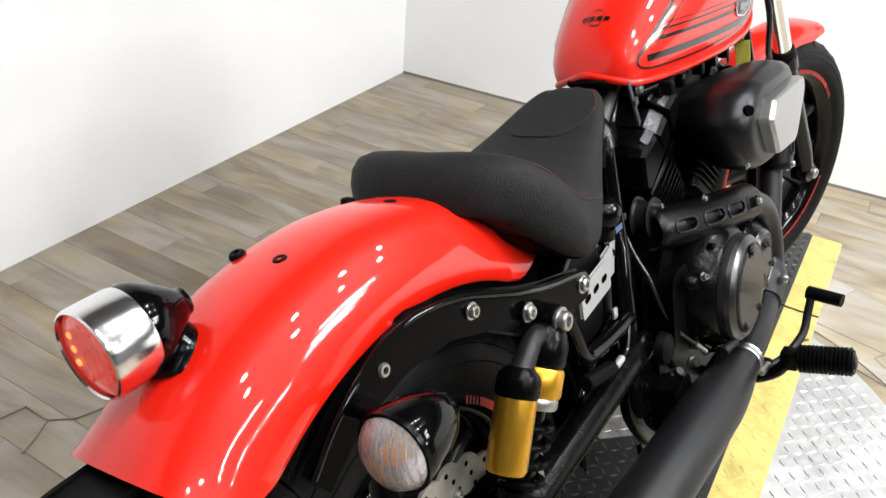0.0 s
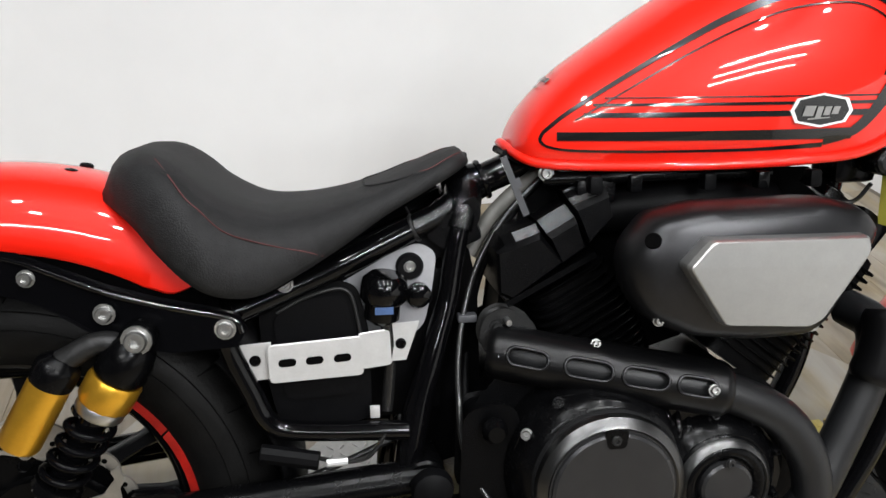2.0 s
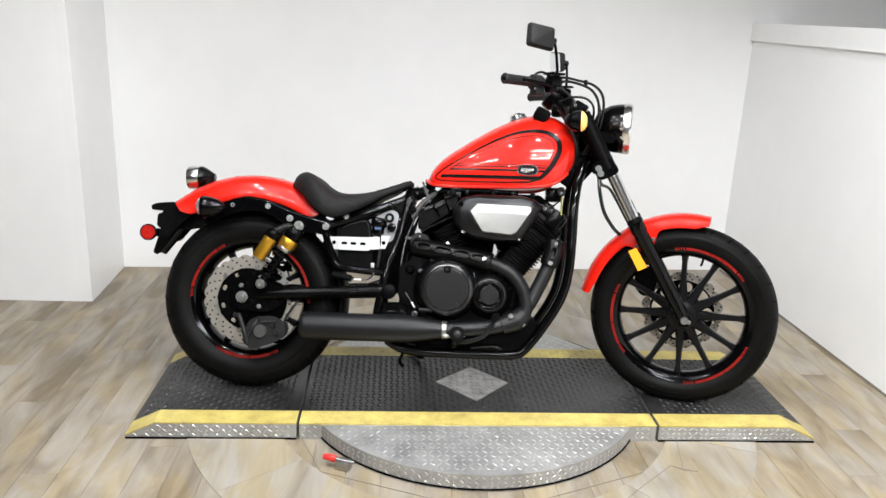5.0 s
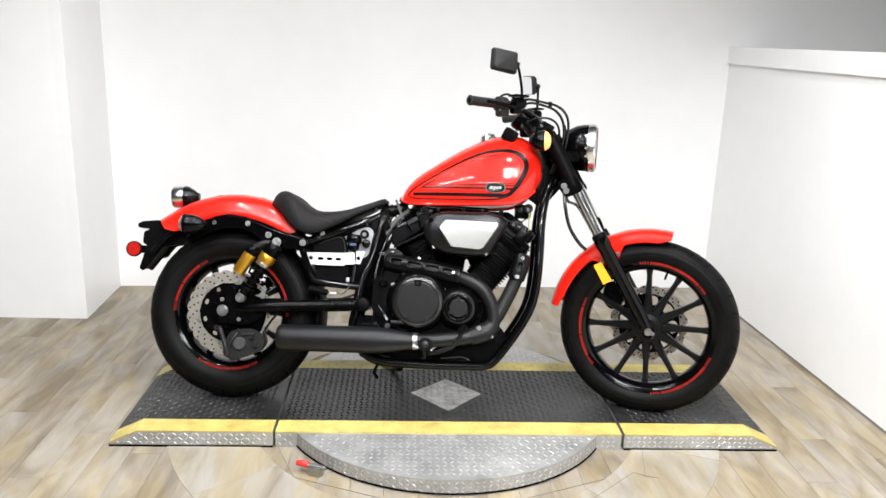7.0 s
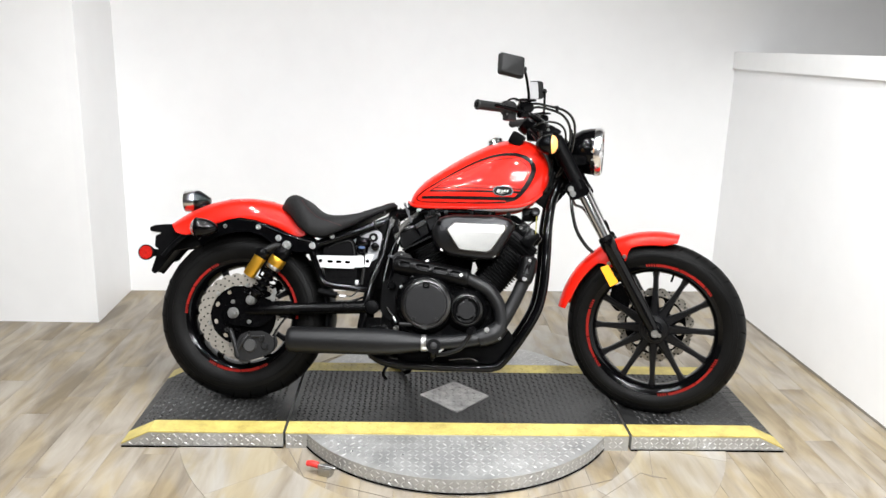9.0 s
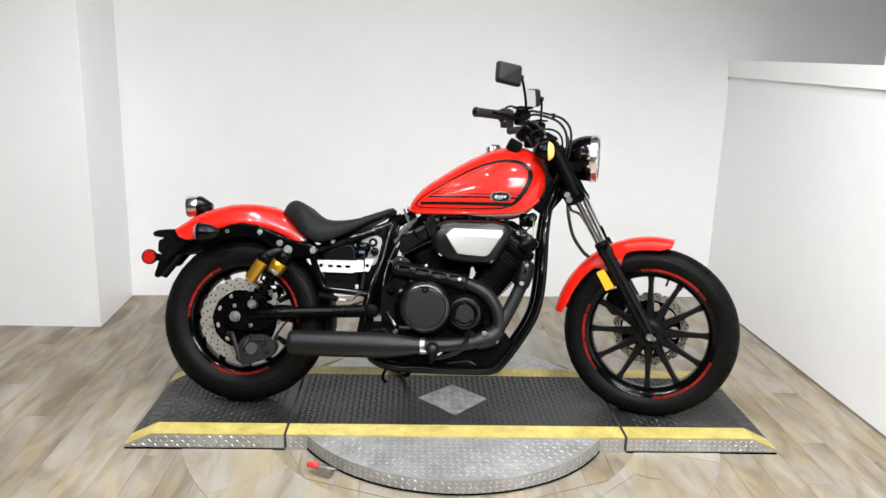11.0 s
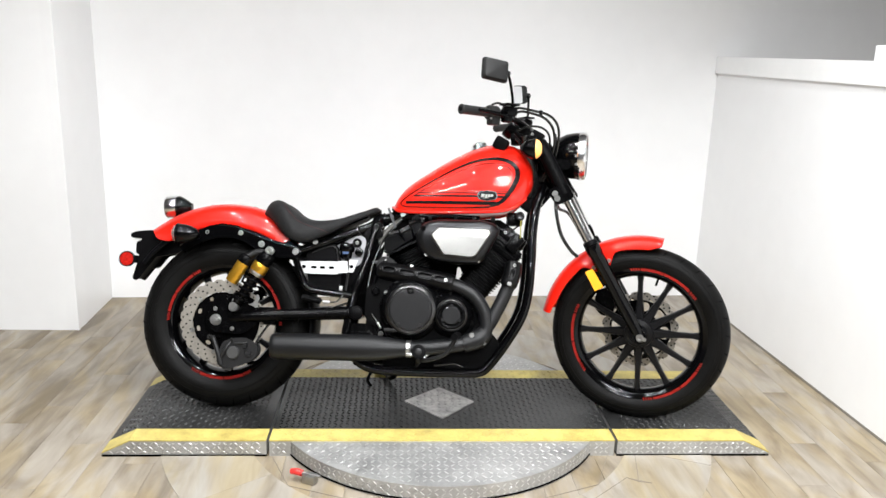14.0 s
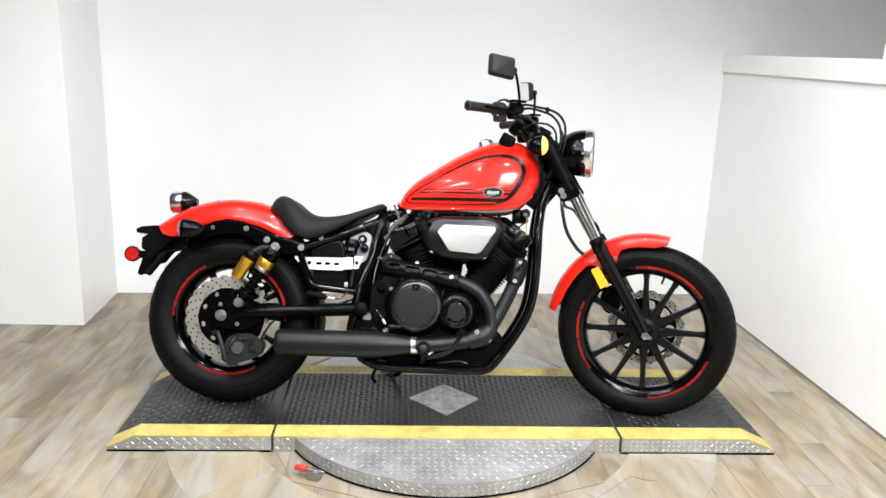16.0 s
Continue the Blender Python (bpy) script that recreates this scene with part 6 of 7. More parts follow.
def shield(path, r, slots, name):
    """A heat shield: part of a tube standing off the pipe, with long open slots."""
    p = smooth_path(path, 8)
    dist = [0.0]
    for a, b in zip(p, p[1:]):
        dist.append(dist[-1] + (b - a).length)
    total = dist[-1]

    def at(s, ang, rr):
        s = min(max(s, 0.0), total)
        i = max(0, min(int(np.searchsorted(dist, s)) - 1, len(p) - 2))
        q = p[i].lerp(p[i + 1], (s - dist[i]) / (dist[i + 1] - dist[i]))
        d = (p[min(i + 2, len(p) - 1)] - p[max(i - 1, 0)]).normalized()
        out = Vector((0, -0.97, 0.24))
        out = (out - d * out.dot(d)).normalized()
        return q + rr * (math.cos(ang) * out + math.sin(ang) * out.cross(d))

    ns, na = max(24, int(total / 0.0026)), 44
    verts = {}
    grid = [[(total * i / ns, -1.9 + 3.8 * j / na) for j in range(na + 1)] for i in range(ns + 1)]

    def gap(s, ang):
        """Below 1 inside a slot; also the slot's outline point along that way."""
        for f, w, h in slots:
            ds, dz = s - f * total, ang * r
            core = max(abs(ds) - (w - h) / 2, 0.0)
            k = math.hypot(core, dz) / (h / 2)
            if k < 1.0:
                c0 = f * total + math.copysign(min(abs(ds), (w - h) / 2), ds)
                return k, c0, h / 2
        return None

    bm = bmesh.new()
    keep = [[gap(s + total / ns / 2, a + 1.9 / na) is None for s, a in row] for row in grid]
    vv = {}

    def vert(i, j):
        if (i, j) not in vv:
            s, a = grid[i][j]
            g = gap(s, a)
            if g:
                k, c0, hh = g
                ds, dz = s - c0, a * r
                n = math.hypot(ds, dz) or 1e-6
                s, a = c0 + ds / n * hh, dz / n * hh / r
            e = min(s, total - s)
            rr = r * (1 - 0.14 * max(0.0, 1 - e / 0.012) ** 2)
            vv[i, j] = bm.verts.new(at(s, a, rr))
        return vv[i, j]

    for i in range(ns):
        for j in range(na):
            if keep[i][j]:
                bm.faces.new((vert(i, j), vert(i + 1, j), vert(i + 1, j + 1), vert(i, j + 1)))
    bm.normal_update()
    bmesh.ops.solidify(bm, geom=bm.faces[:], thickness=0.0045)
    hs = bp(name, bm, SHIELD, "slotted black heat shield", 40, ex_)
    for f, w, h in slots:
        ring = [at(f * total + x, z / r, r + 0.0002) for x, z in oval(0, 0, w + 0.001, h + 0.001)]
        # lighter charcoal rim stands for the highlight along the slot's edge
        bp("slot_rim", tube(ring + ring[:1], 0.0021, 8, 2), CARB, "slot edge, highlight put into its lighter colour", 50, hs)
    return hs


hs = shield(HSP, 0.0345, ((0.17, 0.046, 0.021), (0.41, 0.054, 0.022), (0.635, 0.052, 0.022), (0.84, 0.046, 0.021)), "heat_shield")
for q, r in (((0.592, -0.132, 0.537), 0.0055), ((0.704, -0.148, 0.55), 0.005), ((0.832, -0.199, 0.503), 0.0055)):
    bp("shield_screw", bolt_bm(q, (0, -1, 0.2), r, 0.006), STEEL, "bright screw", 35, hs)
hs2 = shield([(1.078, -0.158, 0.575), (1.072, -0.168, 0.535), (1.056, -0.17, 0.487)], 0.032, ((0.5, 0.034, 0.018),), "heat_shield")
for q in ((1.078, -0.19, 0.565), (1.06, -0.2, 0.498)):
    bp("shield_screw", bolt_bm(q, (0, -1, 0), 0.006, 0.006), STEEL, "bright screw", 35, hs2)
mf = bp("muffler", lathe([(0.0, 0.03), (0.026, 0.03), (0.028, 0.0), (0.04, 0.0), (0.0455, 0.006), (0.0475, 0.02), (0.0475, 0.34), (0.046, 0.37), (0.04, 0.42), (0.033, 0.46), (0.03, 0.48), (0.0285, 0.51), (0, 0.51)], (0.21, -0.1887, 0.2463), (0.53, -0.018, 0.008), 48), EXHAUST, "long matt black muffler", 40)
mf.parent = ex_
bp("pipe_clamp", lathe([(0.0285, -0.009), (0.0305, -0.009), (0.0315, -0.007), (0.0305, -0.004), (0.0305, 0.004), (0.0315, 0.007), (0.0305, 0.009), (0.0285, 0.009)], (0.706, -0.2055, 0.2535), (0.53, -0.018, 0.008), 32, closed=True), STEEL, "bright steel clamp", 35, ex_)
bp("clamp_bolt", rod((0.7, -0.235, 0.236), (0.735, -0.236, 0.235), 0.006), STEEL, "", 35, ex_)
bp("collector", tube([(0.985, -0.172, 0.325), (0.955, -0.18, 0.295), (0.9, -0.188, 0.274)], [0.028, 0.036, 0.03], 16), EXHAUST, "", 45, ex_)
bp("collector_screw", bolt_bm((0.93, -0.217, 0.31), (0, -1, 0), 0.007, 0.006), STEEL, "", 35, ex_)
bp("collector_screw", bolt_bm((0.975, -0.2, 0.282), (0, -1, 0), 0.006, 0.006), STEEL, "", 35, ex_)
bp("muffler_hanger", prism(rounded([(0.5, 0.3), (0.56, 0.3), (0.58, 0.22), (0.52, 0.2)], 0.015), -0.16, -0.11, 0.005), SATIN, "", 35, ex_)

# ---- foot controls ----
pg = bp("foot_peg", tube([(0.73, -0.11, 0.2), (0.735, -0.2, 0.2), (0.741, -0.245, 0.215), (0.743, -0.27, 0.244)], 0.0105, 12), SATIN, "black footpeg with ribbed rubber", 40)
bp("peg_rubber", tube([(0.744, -0.284, 0.25), (0.747, -0.372, 0.258)], [0.0195, 0.0205], 16, 1), MATT, "", 40, pg)
for k in range(13):
    a, b = Vector((0.744, -0.284, 0.25)), Vector((0.747, -0.372, 0.258))
    q = a.lerp(b, 0.06 + 0.88 * k / 12)
    bp("rib", lathe([(0.018, -0.0018), (0.0245, -0.0016), (0.0245, 0.0016), (0.018, 0.0018)], q, b - a, 16, closed=True), MATT, "", 40, pg)
bp("peg_cap", lathe([(0, 0.003), (0.009, 0.003), (0.012, 0.001), (0.012, -0.004), (0, -0.004)], (0.747, -0.373, 0.258), (0.03, -1, 0.09), 20), CASTGREY, "", 35, pg)
bp("peg_clevis", box(0.743, -0.272, 0.248, 0.03, 0.03, 0.034, 0.006), SATIN, "", 35, pg)
bpd = bp("brake_pedal", tube([(0.745, -0.225, 0.215), (0.785, -0.25, 0.222), (0.838, -0.27, 0.245), (0.862, -0.274, 0.28), (0.875, -0.278, 0.311)], 0.0075, 10), FLANGE, "black brake pedal arm", 45)
bp("pedal_pad", tube([(0.879, -0.27, 0.312), (0.867, -0.33, 0.308)], [0.0125, 0.012], 14, 1), MATT, "", 40, bpd)
bp("pedal_boss", rod((0.745, -0.19, 0.222), (0.745, -0.238, 0.222), 0.017, 18), SATIN, "", 35, bpd)
bp("pedal_spring", tube([(0.75, -0.215, 0.215), (0.78, -0.2, 0.24), (0.8, -0.17, 0.26)], 0.004, 8), STEEL, "", 45, bpd)
bp("brake_light_lead", tube([(0.8, -0.24, 0.2), (0.87, -0.26, 0.21), (0.9, -0.265, 0.2)], 0.003, 6), CABLE, "", 50, bpd)
stand = bp("side_stand", tube([(0.66, 0.13, 0.17), (0.62, 0.24, 0.1), (0.575, 0.325, 0.118)], [0.012, 0.011, 0.01], 12), SATIN, "black side stand", 45)
bp("stand_foot", box(0.57, 0.335, 0.11, 0.06, 0.03, 0.012, 0.004), SATIN, "", 35, stand)
bp("stand_hook", tube([(0.56, -0.06, 0.15), (0.55, -0.07, 0.12), (0.565, -0.075, 0.1)], 0.006, 8), SATIN, "", 45, stand)

# ---- cables by the engine ----
cb = bp("clutch_cable", tube([(0.664, -0.03, 0.736), (0.617, -0.035, 0.688), (0.582, -0.045, 0.636), (0.56, -0.058, 0.578), (0.547, -0.085, 0.52), (0.543, -0.112, 0.473), (0.545, -0.13, 0.42), (0.562, -0.145, 0.376), (0.59, -0.165, 0.338)], 0.0042, 10), CABLE, "black sheathed control cable", 50)
bp("cable_end", rod((0.588, -0.164, 0.341), (0.6, -0.176, 0.322), 0.005), STEEL, "", 35, cb)
bp("second_cable", tube([(0.67, -0.02, 0.734), (0.625, -0.022, 0.684), (0.592, -0.026, 0.63), (0.574, -0.03, 0.57), (0.562, -0.05, 0.5), (0.556, -0.085, 0.44), (0.562, -0.11, 0.36), (0.585, -0.125, 0.29)], 0.0055, 10), MATT, "", 50, cb)
bp("cable_clip", box(0.562, -0.062, 0.565, 0.024, 0.016, 0.01, 0.002), TIE, "", 30, cb)
bp("cable_strap", prism([(0.602, 0.768), (0.6095, 0.771), (0.6235, 0.736), (0.639, 0.699), (0.6315, 0.695), (0.6165, 0.732)], -0.078, -0.0745, 0.0), TIE, "grey cable strap", 0, cb)
bp("strap_end", prism([(0.6145, 0.739), (0.6245, 0.743), (0.6275, 0.734), (0.6175, 0.73)], -0.0815, -0.0775, 0.001), TIE, "", 0, cb)

# ---- front end ----
for s in (-1, 1):
    y = s * 0.108
    top, clamp, mid, axl = Vector((1.187, y, 1.045)), Vector((1.293, y, 0.847)), Vector((1.392, y, 0.662)), Vector((WB, y * 1.02, 0.335))
    fk = bp("fork_leg", rod(clamp + (top - clamp) * 0.05, mid, 0.0205, 24), CHROME, "chrome fork tube with black slider", 35, None, True)
    bp("fork_shroud", rod(top, clamp + (top - clamp) * 0.02, 0.026, 24), MATT, "black fork cover", 35, fk, True)
    ax = (axl - mid).normalized()
    bp("slider", lathe([(0, -0.006), (0.024, -0.006), (0.0285, 0.0), (0.0285, 0.03), (0.0255, 0.036), (0.0255, 0.30), (0.022, 0.35), (0.02, 0.385), (0, 0.388)], mid, ax, 24), BLACK, "gloss black fork slider", 35, fk, True)
    bp("dust_seal", lathe([(0.02, -0.022), (0.0255, -0.02), (0.0275, -0.012), (0.0275, -0.004), (0.02, -0.002)], mid, ax, 24, closed=True), MATT, "", 35, fk, True)
    bp("axle_lug", lathe([(0, 0.018), (0.024, 0.018), (0.026, 0.012), (0.026, -0.022), (0, -0.022)], (WB, y, 0.331), (0, s, 0), 24), BLACK, "", 35, fk, True)
    bp("axle_nut", lathe([(0.0, 0.006), (0.006, 0.006), (0.007, 0.014), (0.0125, 0.014), (0.014, 0.01), (0.014, 0), (0, 0)], (WB, y + s * 0.018, 0.331), (0, s, 0), 20), STEEL, "bright axle nut", 30, fk, True)
    bp("pinch_bolt", bolt_bm((1.592, y + s * 0.02, 0.325), (0, s, 0), 0.006, 0.006), STEEL, "", 35, fk, True)
    bp("fender_lug", prism(rounded([(1.372, 0.66), (1.41, 0.655), (1.44, 0.615), (1.43, 0.585), (1.395, 0.61)], 0.01), s * 0.075, s * 0.1, 0.003), BLACK, "", 35, fk, True)
    bp("lug_bolt", bolt_bm((1.425, s * 0.1, 0.607), (0, s, 0), 0.0065, 0.006), STEEL, "", 35, fk, True)
    bp("hose_guide", tube([(1.395, y - s * 0.012, 0.68), (1.385, y - s * 0.02, 0.71), (1.372, y - s * 0.02, 0.735)], 0.005, 8), SATIN, "", 45, fk, True)
    rf = bp("fork_reflector", prism([(1.374, 0.564), (1.398, 0.576), (1.437, 0.513), (1.41, 0.498)], s * 0.118, s * 0.128, 0.0015), AMBER, "amber fork reflector", 20, fk, True)
    bp("reflector_stay", rod((1.42, s * 0.118, 0.54), (1.45, s * 0.108, 0.545), 0.008), SATIN, "", 35, rf, True)
tc = bp("triple_clamp", prism(rounded([(1.235, 0.862), (1.29, 0.885), (1.318, 0.845), (1.262, 0.818)], 0.012), -0.132, 0.132, 0.008), SATIN, "black lower triple clamp", 35, None, True)
bp("upper_clamp", prism(rounded([(1.13, 1.025), (1.19, 1.06), (1.205, 1.035), (1.145, 1.0)], 0.01), -0.135, 0.135, 0.006), SATIN, "", 35, tc, True)
for z in (0.0, 0.028):
    bp("clamp_bolt", bolt_bm((1.262 - z * 0.3, -0.132, 0.836 + z * 0.62), (0, -1, 0), 0.0085, 0.008), STEEL, "", 35, tc, True)
bp("stem", rod((1.175, 0, 1.01), (1.265, 0, 0.845), 0.022), SATIN, "", 35, tc, True)

FF = (WB - 0.003, 0.331)
ff = bp("front_fender", loft(fender_rings(FF, 77, 169, 0.372, 0.066, 0.045, 48, lambda a: 0.045 + 0.05 * math.exp(-((a - 118) / 9) ** 4) - 0.02 * max(0, (84 - a) / 7) - 0.012 * max(0, (a - 160) / 9))), RED, "glossy red front fender", 50, None, "wheel")
for a in (112, 124):
    for s in (-1, 1):
        bp("fender_bolt", bolt_bm((FF[0] + 0.3 * math.cos(radians(a)), s * 0.0665, FF[1] + 0.3 * math.sin(radians(a))), (0, s, 0), 0.006, 0.006), STEEL, "", 35, ff, "wheel")

fc = bp("front_caliper", prism(rounded([(1.415, 0.462), (1.45, 0.484), (1.478, 0.452), (1.468, 0.395), (1.436, 0.388), (1.41, 0.418)], 0.012), 0.042, 0.1, 0.008), SATIN, "black front brake caliper", 35, None, True)
bp("caliper_piston", lathe([(0, 0.012), (0.02, 0.012), (0.024, 0.006), (0.024, 0), (0, 0)], (1.44, 0.105, 0.43), (0, 1, 0), 20), SATIN, "", 35, fc, True)
bp("caliper_bracket", prism(rounded([(1.45, 0.485), (1.49, 0.45), (1.545, 0.4), (1.525, 0.385), (1.45, 0.43)], 0.01), 0.085, 0.098, 0.003), SATIN, "", 35, fc, True)
bp("brake_hose", tube([(1.46, 0.09, 0.5), (1.41, 0.07, 0.58), (1.352, 0.06, 0.68), (1.296, 0.03, 0.775), (1.262, -0.06, 0.8), (1.26, -0.1, 0.86), (1.27, -0.06, 0.95), (1.24, -0.05, 1.08)], 0.0055, 8), CABLE, "black brake hose", 50, fc, True)
bp("speed_sensor_lead", tube([(1.255, -0.12, 0.825), (1.262, -0.13, 0.77), (1.28, -0.125, 0.7), (1.315, -0.12, 0.645), (1.34, -0.1, 0.62)], 0.0065, 8), CABLE, "", 50, fc, True)

hl = bp("headlamp", lathe([(0, -0.095), (0.02, -0.094), (0.045, -0.085), (0.068, -0.064), (0.082, -0.035), (0.0875, -0.008), (0.0885, 0.012), (0.087, 0.016), (0, 0.016)], (1.315, 0, 0.999), (1, 0, -0.03), 48), BLACK, "round headlamp with a black bowl and chrome rim", 35, None, True)
bp("rim", lathe([(0.082, 0.014), (0.0905, 0.014), (0.092, 0.018), (0.0915, 0.034), (0.088, 0.042), (0.08, 0.044)], (1.315, 0, 0.999), (1, 0, -0.03), 48, closed=True), CHROME, "chrome rim", 35, hl, True)
bp("lens", lathe([(0.081, 0.036), (0.06, 0.04), (0.03, 0.043), (0, 0.044)], (1.315, 0, 0.999), (1, 0, -0.03), 40), CLEAR, "clear lens", 50, hl, True)
for z in (-0.03, 0.0, 0.045):
    bp("bowl_screw", bolt_bm((1.325, -0.0885 * math.cos(math.asin(z / 0.09)), 0.995 + z), (0, -1, 0), 0.0035, 0.003), STEEL, "", 35, hl, True)
bp("lamp_bracket", prism(rounded([(1.19, 0.985), (1.3, 0.975), (1.3, 0.95), (1.2, 0.94)], 0.01), -0.09, -0.075, 0.004), SATIN, "", 35, hl, True)
bp("lamp_neck", tube([(1.2, 0, 0.96), (1.25, 0, 0.985)], 0.035, 16, 1), SATIN, "", 40, hl, True)
for s in (-1, 1):
    sg = signal("front_signal", 1.188, s * 0.235, 1.012, 1, AMBERLIT, "black turn signal with a lit amber lens", True, 0.72)
    bp("stalk", rod((1.16, s * 0.21, 1.01), (1.21, s * 0.11, 1.0), 0.011), MATT, "", 35, sg, True)

# ---- handlebar and controls ----
hb = bp("handlebar", tube([(0.95, -0.378, 1.139), (1.02, -0.3, 1.136), (1.06, -0.24, 1.132), (1.1, -0.17, 1.122), (1.138, -0.09, 1.1), (1.145, 0, 1.09), (1.138, 0.09, 1.1), (1.1, 0.17, 1.122), (1.06, 0.24, 1.132), (1.02, 0.3, 1.136), (0.95, 0.378, 1.139)], 0.0115, 14, 8), SATIN, "black wide handlebar", 45, None, True)
for s in (-1, 1):
    a, b = Vector((0.942, s * 0.388, 1.139)), Vector((1.022, s * 0.3, 1.136))
    bp("grip", lathe([(0.006, 0.0), (0.0165, 0.0), (0.0185, 0.004), (0.0175, 0.008), (0.0165, 0.012), (0.0165, 0.118), (0.0195, 0.12), (0.0195, 0.126), (0, 0.126)], a, b - a, 24), GRIPRUBBER, "ribbed rubber grip", 40, hb, True)
    bp("bar_end", lathe([(0, -0.002), (0.006, -0.003), (0.009, -0.001), (0.009, 0.002), (0, 0.002)], a, b - a, 16), SATIN, "", 40, hb, True)
    d = (b - a).normalized()
    rot = Matrix.Rotation(math.atan2(d.y, d.x), 4, "Z")
    c = b + d * 0.022
    sw = bp("switch_housing", lathe([(0, 0), (0.02, 0), (0.0255, 0.003), (0.0265, 0.008), (0.0265, 0.02), (0.0255, 0.0205), (0.0255, 0.0215), (0.0265, 0.022), (0.0265, 0.036), (0.024, 0.042), (0.015, 0.045), (0, 0.045)], b, d, 24), GRIPRUBBER, "black switch housing", 30, hb, True)
    bp("switch_pod", box(c.x + 0.004, c.y, c.z - 0.028, 0.04, 0.036, 0.032, 0.008, rot=rot), GRIPRUBBER, "", 35, sw, True)
    bp("switch_button", box(c.x - 0.014, c.y + s * 0.014, c.z + 0.014, 0.014, 0.014, 0.012, 0.003, rot=rot), MATT, "", 35, sw, True)
    bp("housing_screw", bolt_bm((c.x, c.y + s * 0.026, c.z - 0.022), (0, s, 0), 0.003, 0.003), STEEL, "", 35, sw, True)
    bp("bar_clamp", lathe([(0, 0), (0.014, 0), (0.0175, 0.003), (0.0175, 0.017), (0.014, 0.02), (0, 0.02)], b + d * 0.062, d, 20), SATIN, "", 35, hb, True)
    m = b + d * 0.075
    bp("master_cylinder" if s < 0 else "lever_perch", box(m.x + 0.02, m.y, m.z + 0.01, 0.05, 0.038, 0.036, 0.01, rot=rot), SATIN, "black fluid reservoir" if s < 0 else "", 35, hb, True)
    bp("lever_pivot", box(m.x + 0.012, m.y + s * 0.018, m.z - 0.018, 0.036, 0.03, 0.026, 0.008, rot=rot), SATIN, "", 35, hb, True)
    bp("reservoir_lid", box(m.x + 0.02, m.y, m.z + 0.034, 0.06, 0.046, 0.008, 0.002, rot=rot), SATIN, "", 35, hb, True)
    bp("lever", tube([(1.1, s * 0.225, 1.118), (1.088, s * 0.27, 1.124), (1.045, s * 0.335, 1.132), (1.008, s * 0.385, 1.136)], [0.009, 0.0075, 0.007, 0.006], 10), SATIN, "black hand lever", 45, hb, True)
    mr = bp("mirror", tube([(1.09, s * 0.225, 1.135), (1.1, s * 0.228, 1.17), (1.1, s * 0.245, 1.205), (1.095, s * 0.285, 1.255), (1.088, s * 0.305, 1.268)], 0.005, 10), SATIN, "square black rear-view mirror on a thin stem", 45, None, True)
    ol = rounded([(-0.048, -0.04), (-0.052, 0.036), (0.047, 0.042), (0.051, -0.036)], 0.011)
    at = Matrix.Translation((1.05, s * 0.335, 1.277)) @ Matrix.Rotation(radians(-52 if s < 0 else 30), 4, "Z") @ Matrix.Rotation(radians(-8), 4, "Y") @ Matrix.Rotation(radians(-10 if s < 0 else 4), 4, "X")
    bp("mirror_shell", loft([[at @ Vector((y, x * k, z * k)) for x, z in ol] for k, y in ((0.5, 0.022), (0.85, 0.018), (1.0, 0.007), (1.0, -0.004), (0.95, -0.007))]), GRIPRUBBER, "black mirror shell", 40, mr, True)
    bp("mirror_glass", loft([[at @ Vector((y, x * k, z * k)) for x, z in ol] for k, y in ((0.93, -0.0065), (0.93, -0.0082))]), MIRROR, "mirror glass", 40, mr, True)
    bp("stem_joint", rod((1.094, s * 0.3, 1.266), (1.062, s * 0.332, 1.278), 0.0125), CASTGREY, "", 35, mr, True)
    bp("riser", rod((1.14, s * 0.045, 1.045), (1.132, s * 0.045, 1.095), 0.019), SATIN, "", 35, hb, True)
gz = bp("speedometer", lathe([(0, -0.03), (0.03, -0.03), (0.045, -0.02), (0.05, 0.0), (0.05, 0.012), (0.046, 0.016), (0.04, 0.014), (0, 0.014)], (1.075, 0.0, 1.105), (-0.65, 0, 0.76), 36), SATIN, "round black instrument", 35, None, True)
bp("dial_glass", lathe([(0, 0.0145), (0.04, 0.0145), (0.04, 0.013), (0, 0.013)], (1.075, 0.0, 1.105), (-0.65, 0, 0.76), 30), STRIPE, "", 35, gz, True)
bp("cable_boot", box(1.042, -0.1, 1.038, 0.055, 0.04, 0.05, 0.012, rot=Matrix.Rotation(0.5, 4, "Y")), MATT, "", 35, gz, True)
bp("gauge_bracket", box(1.1, -0.03, 1.06, 0.06, 0.05, 0.05, 0.01), SATIN, "", 35, gz, True)
lo = bp("throttle_cable", tube([(1.09, -0.23, 1.145), (1.12, -0.21, 1.16), (1.165, -0.175, 1.155), (1.225, -0.135, 1.14), (1.256, -0.11, 1.1), (1.255, -0.09, 1.03), (1.235, -0.07, 0.96), (1.2, -0.06, 0.9)], 0.0048, 8), CABLE, "black looped control cables", 50, None, True)
bp("second_loop", tube([(1.1, -0.225, 1.135), (1.13, -0.205, 1.148), (1.175, -0.165, 1.142), (1.215, -0.135, 1.125), (1.24, -0.11, 1.085), (1.24, -0.09, 1.02), (1.215, -0.07, 0.95), (1.19, -0.05, 0.9)], 0.0048, 8), CABLE, "", 50, lo, True)
bp("third_loop", tube([(1.11, -0.14, 1.085), (1.15, -0.14, 1.1), (1.2, -0.125, 1.095), (1.225, -0.1, 1.06), (1.215, -0.07, 0.98)], 0.0042, 8), CABLE, "", 50, lo, True)
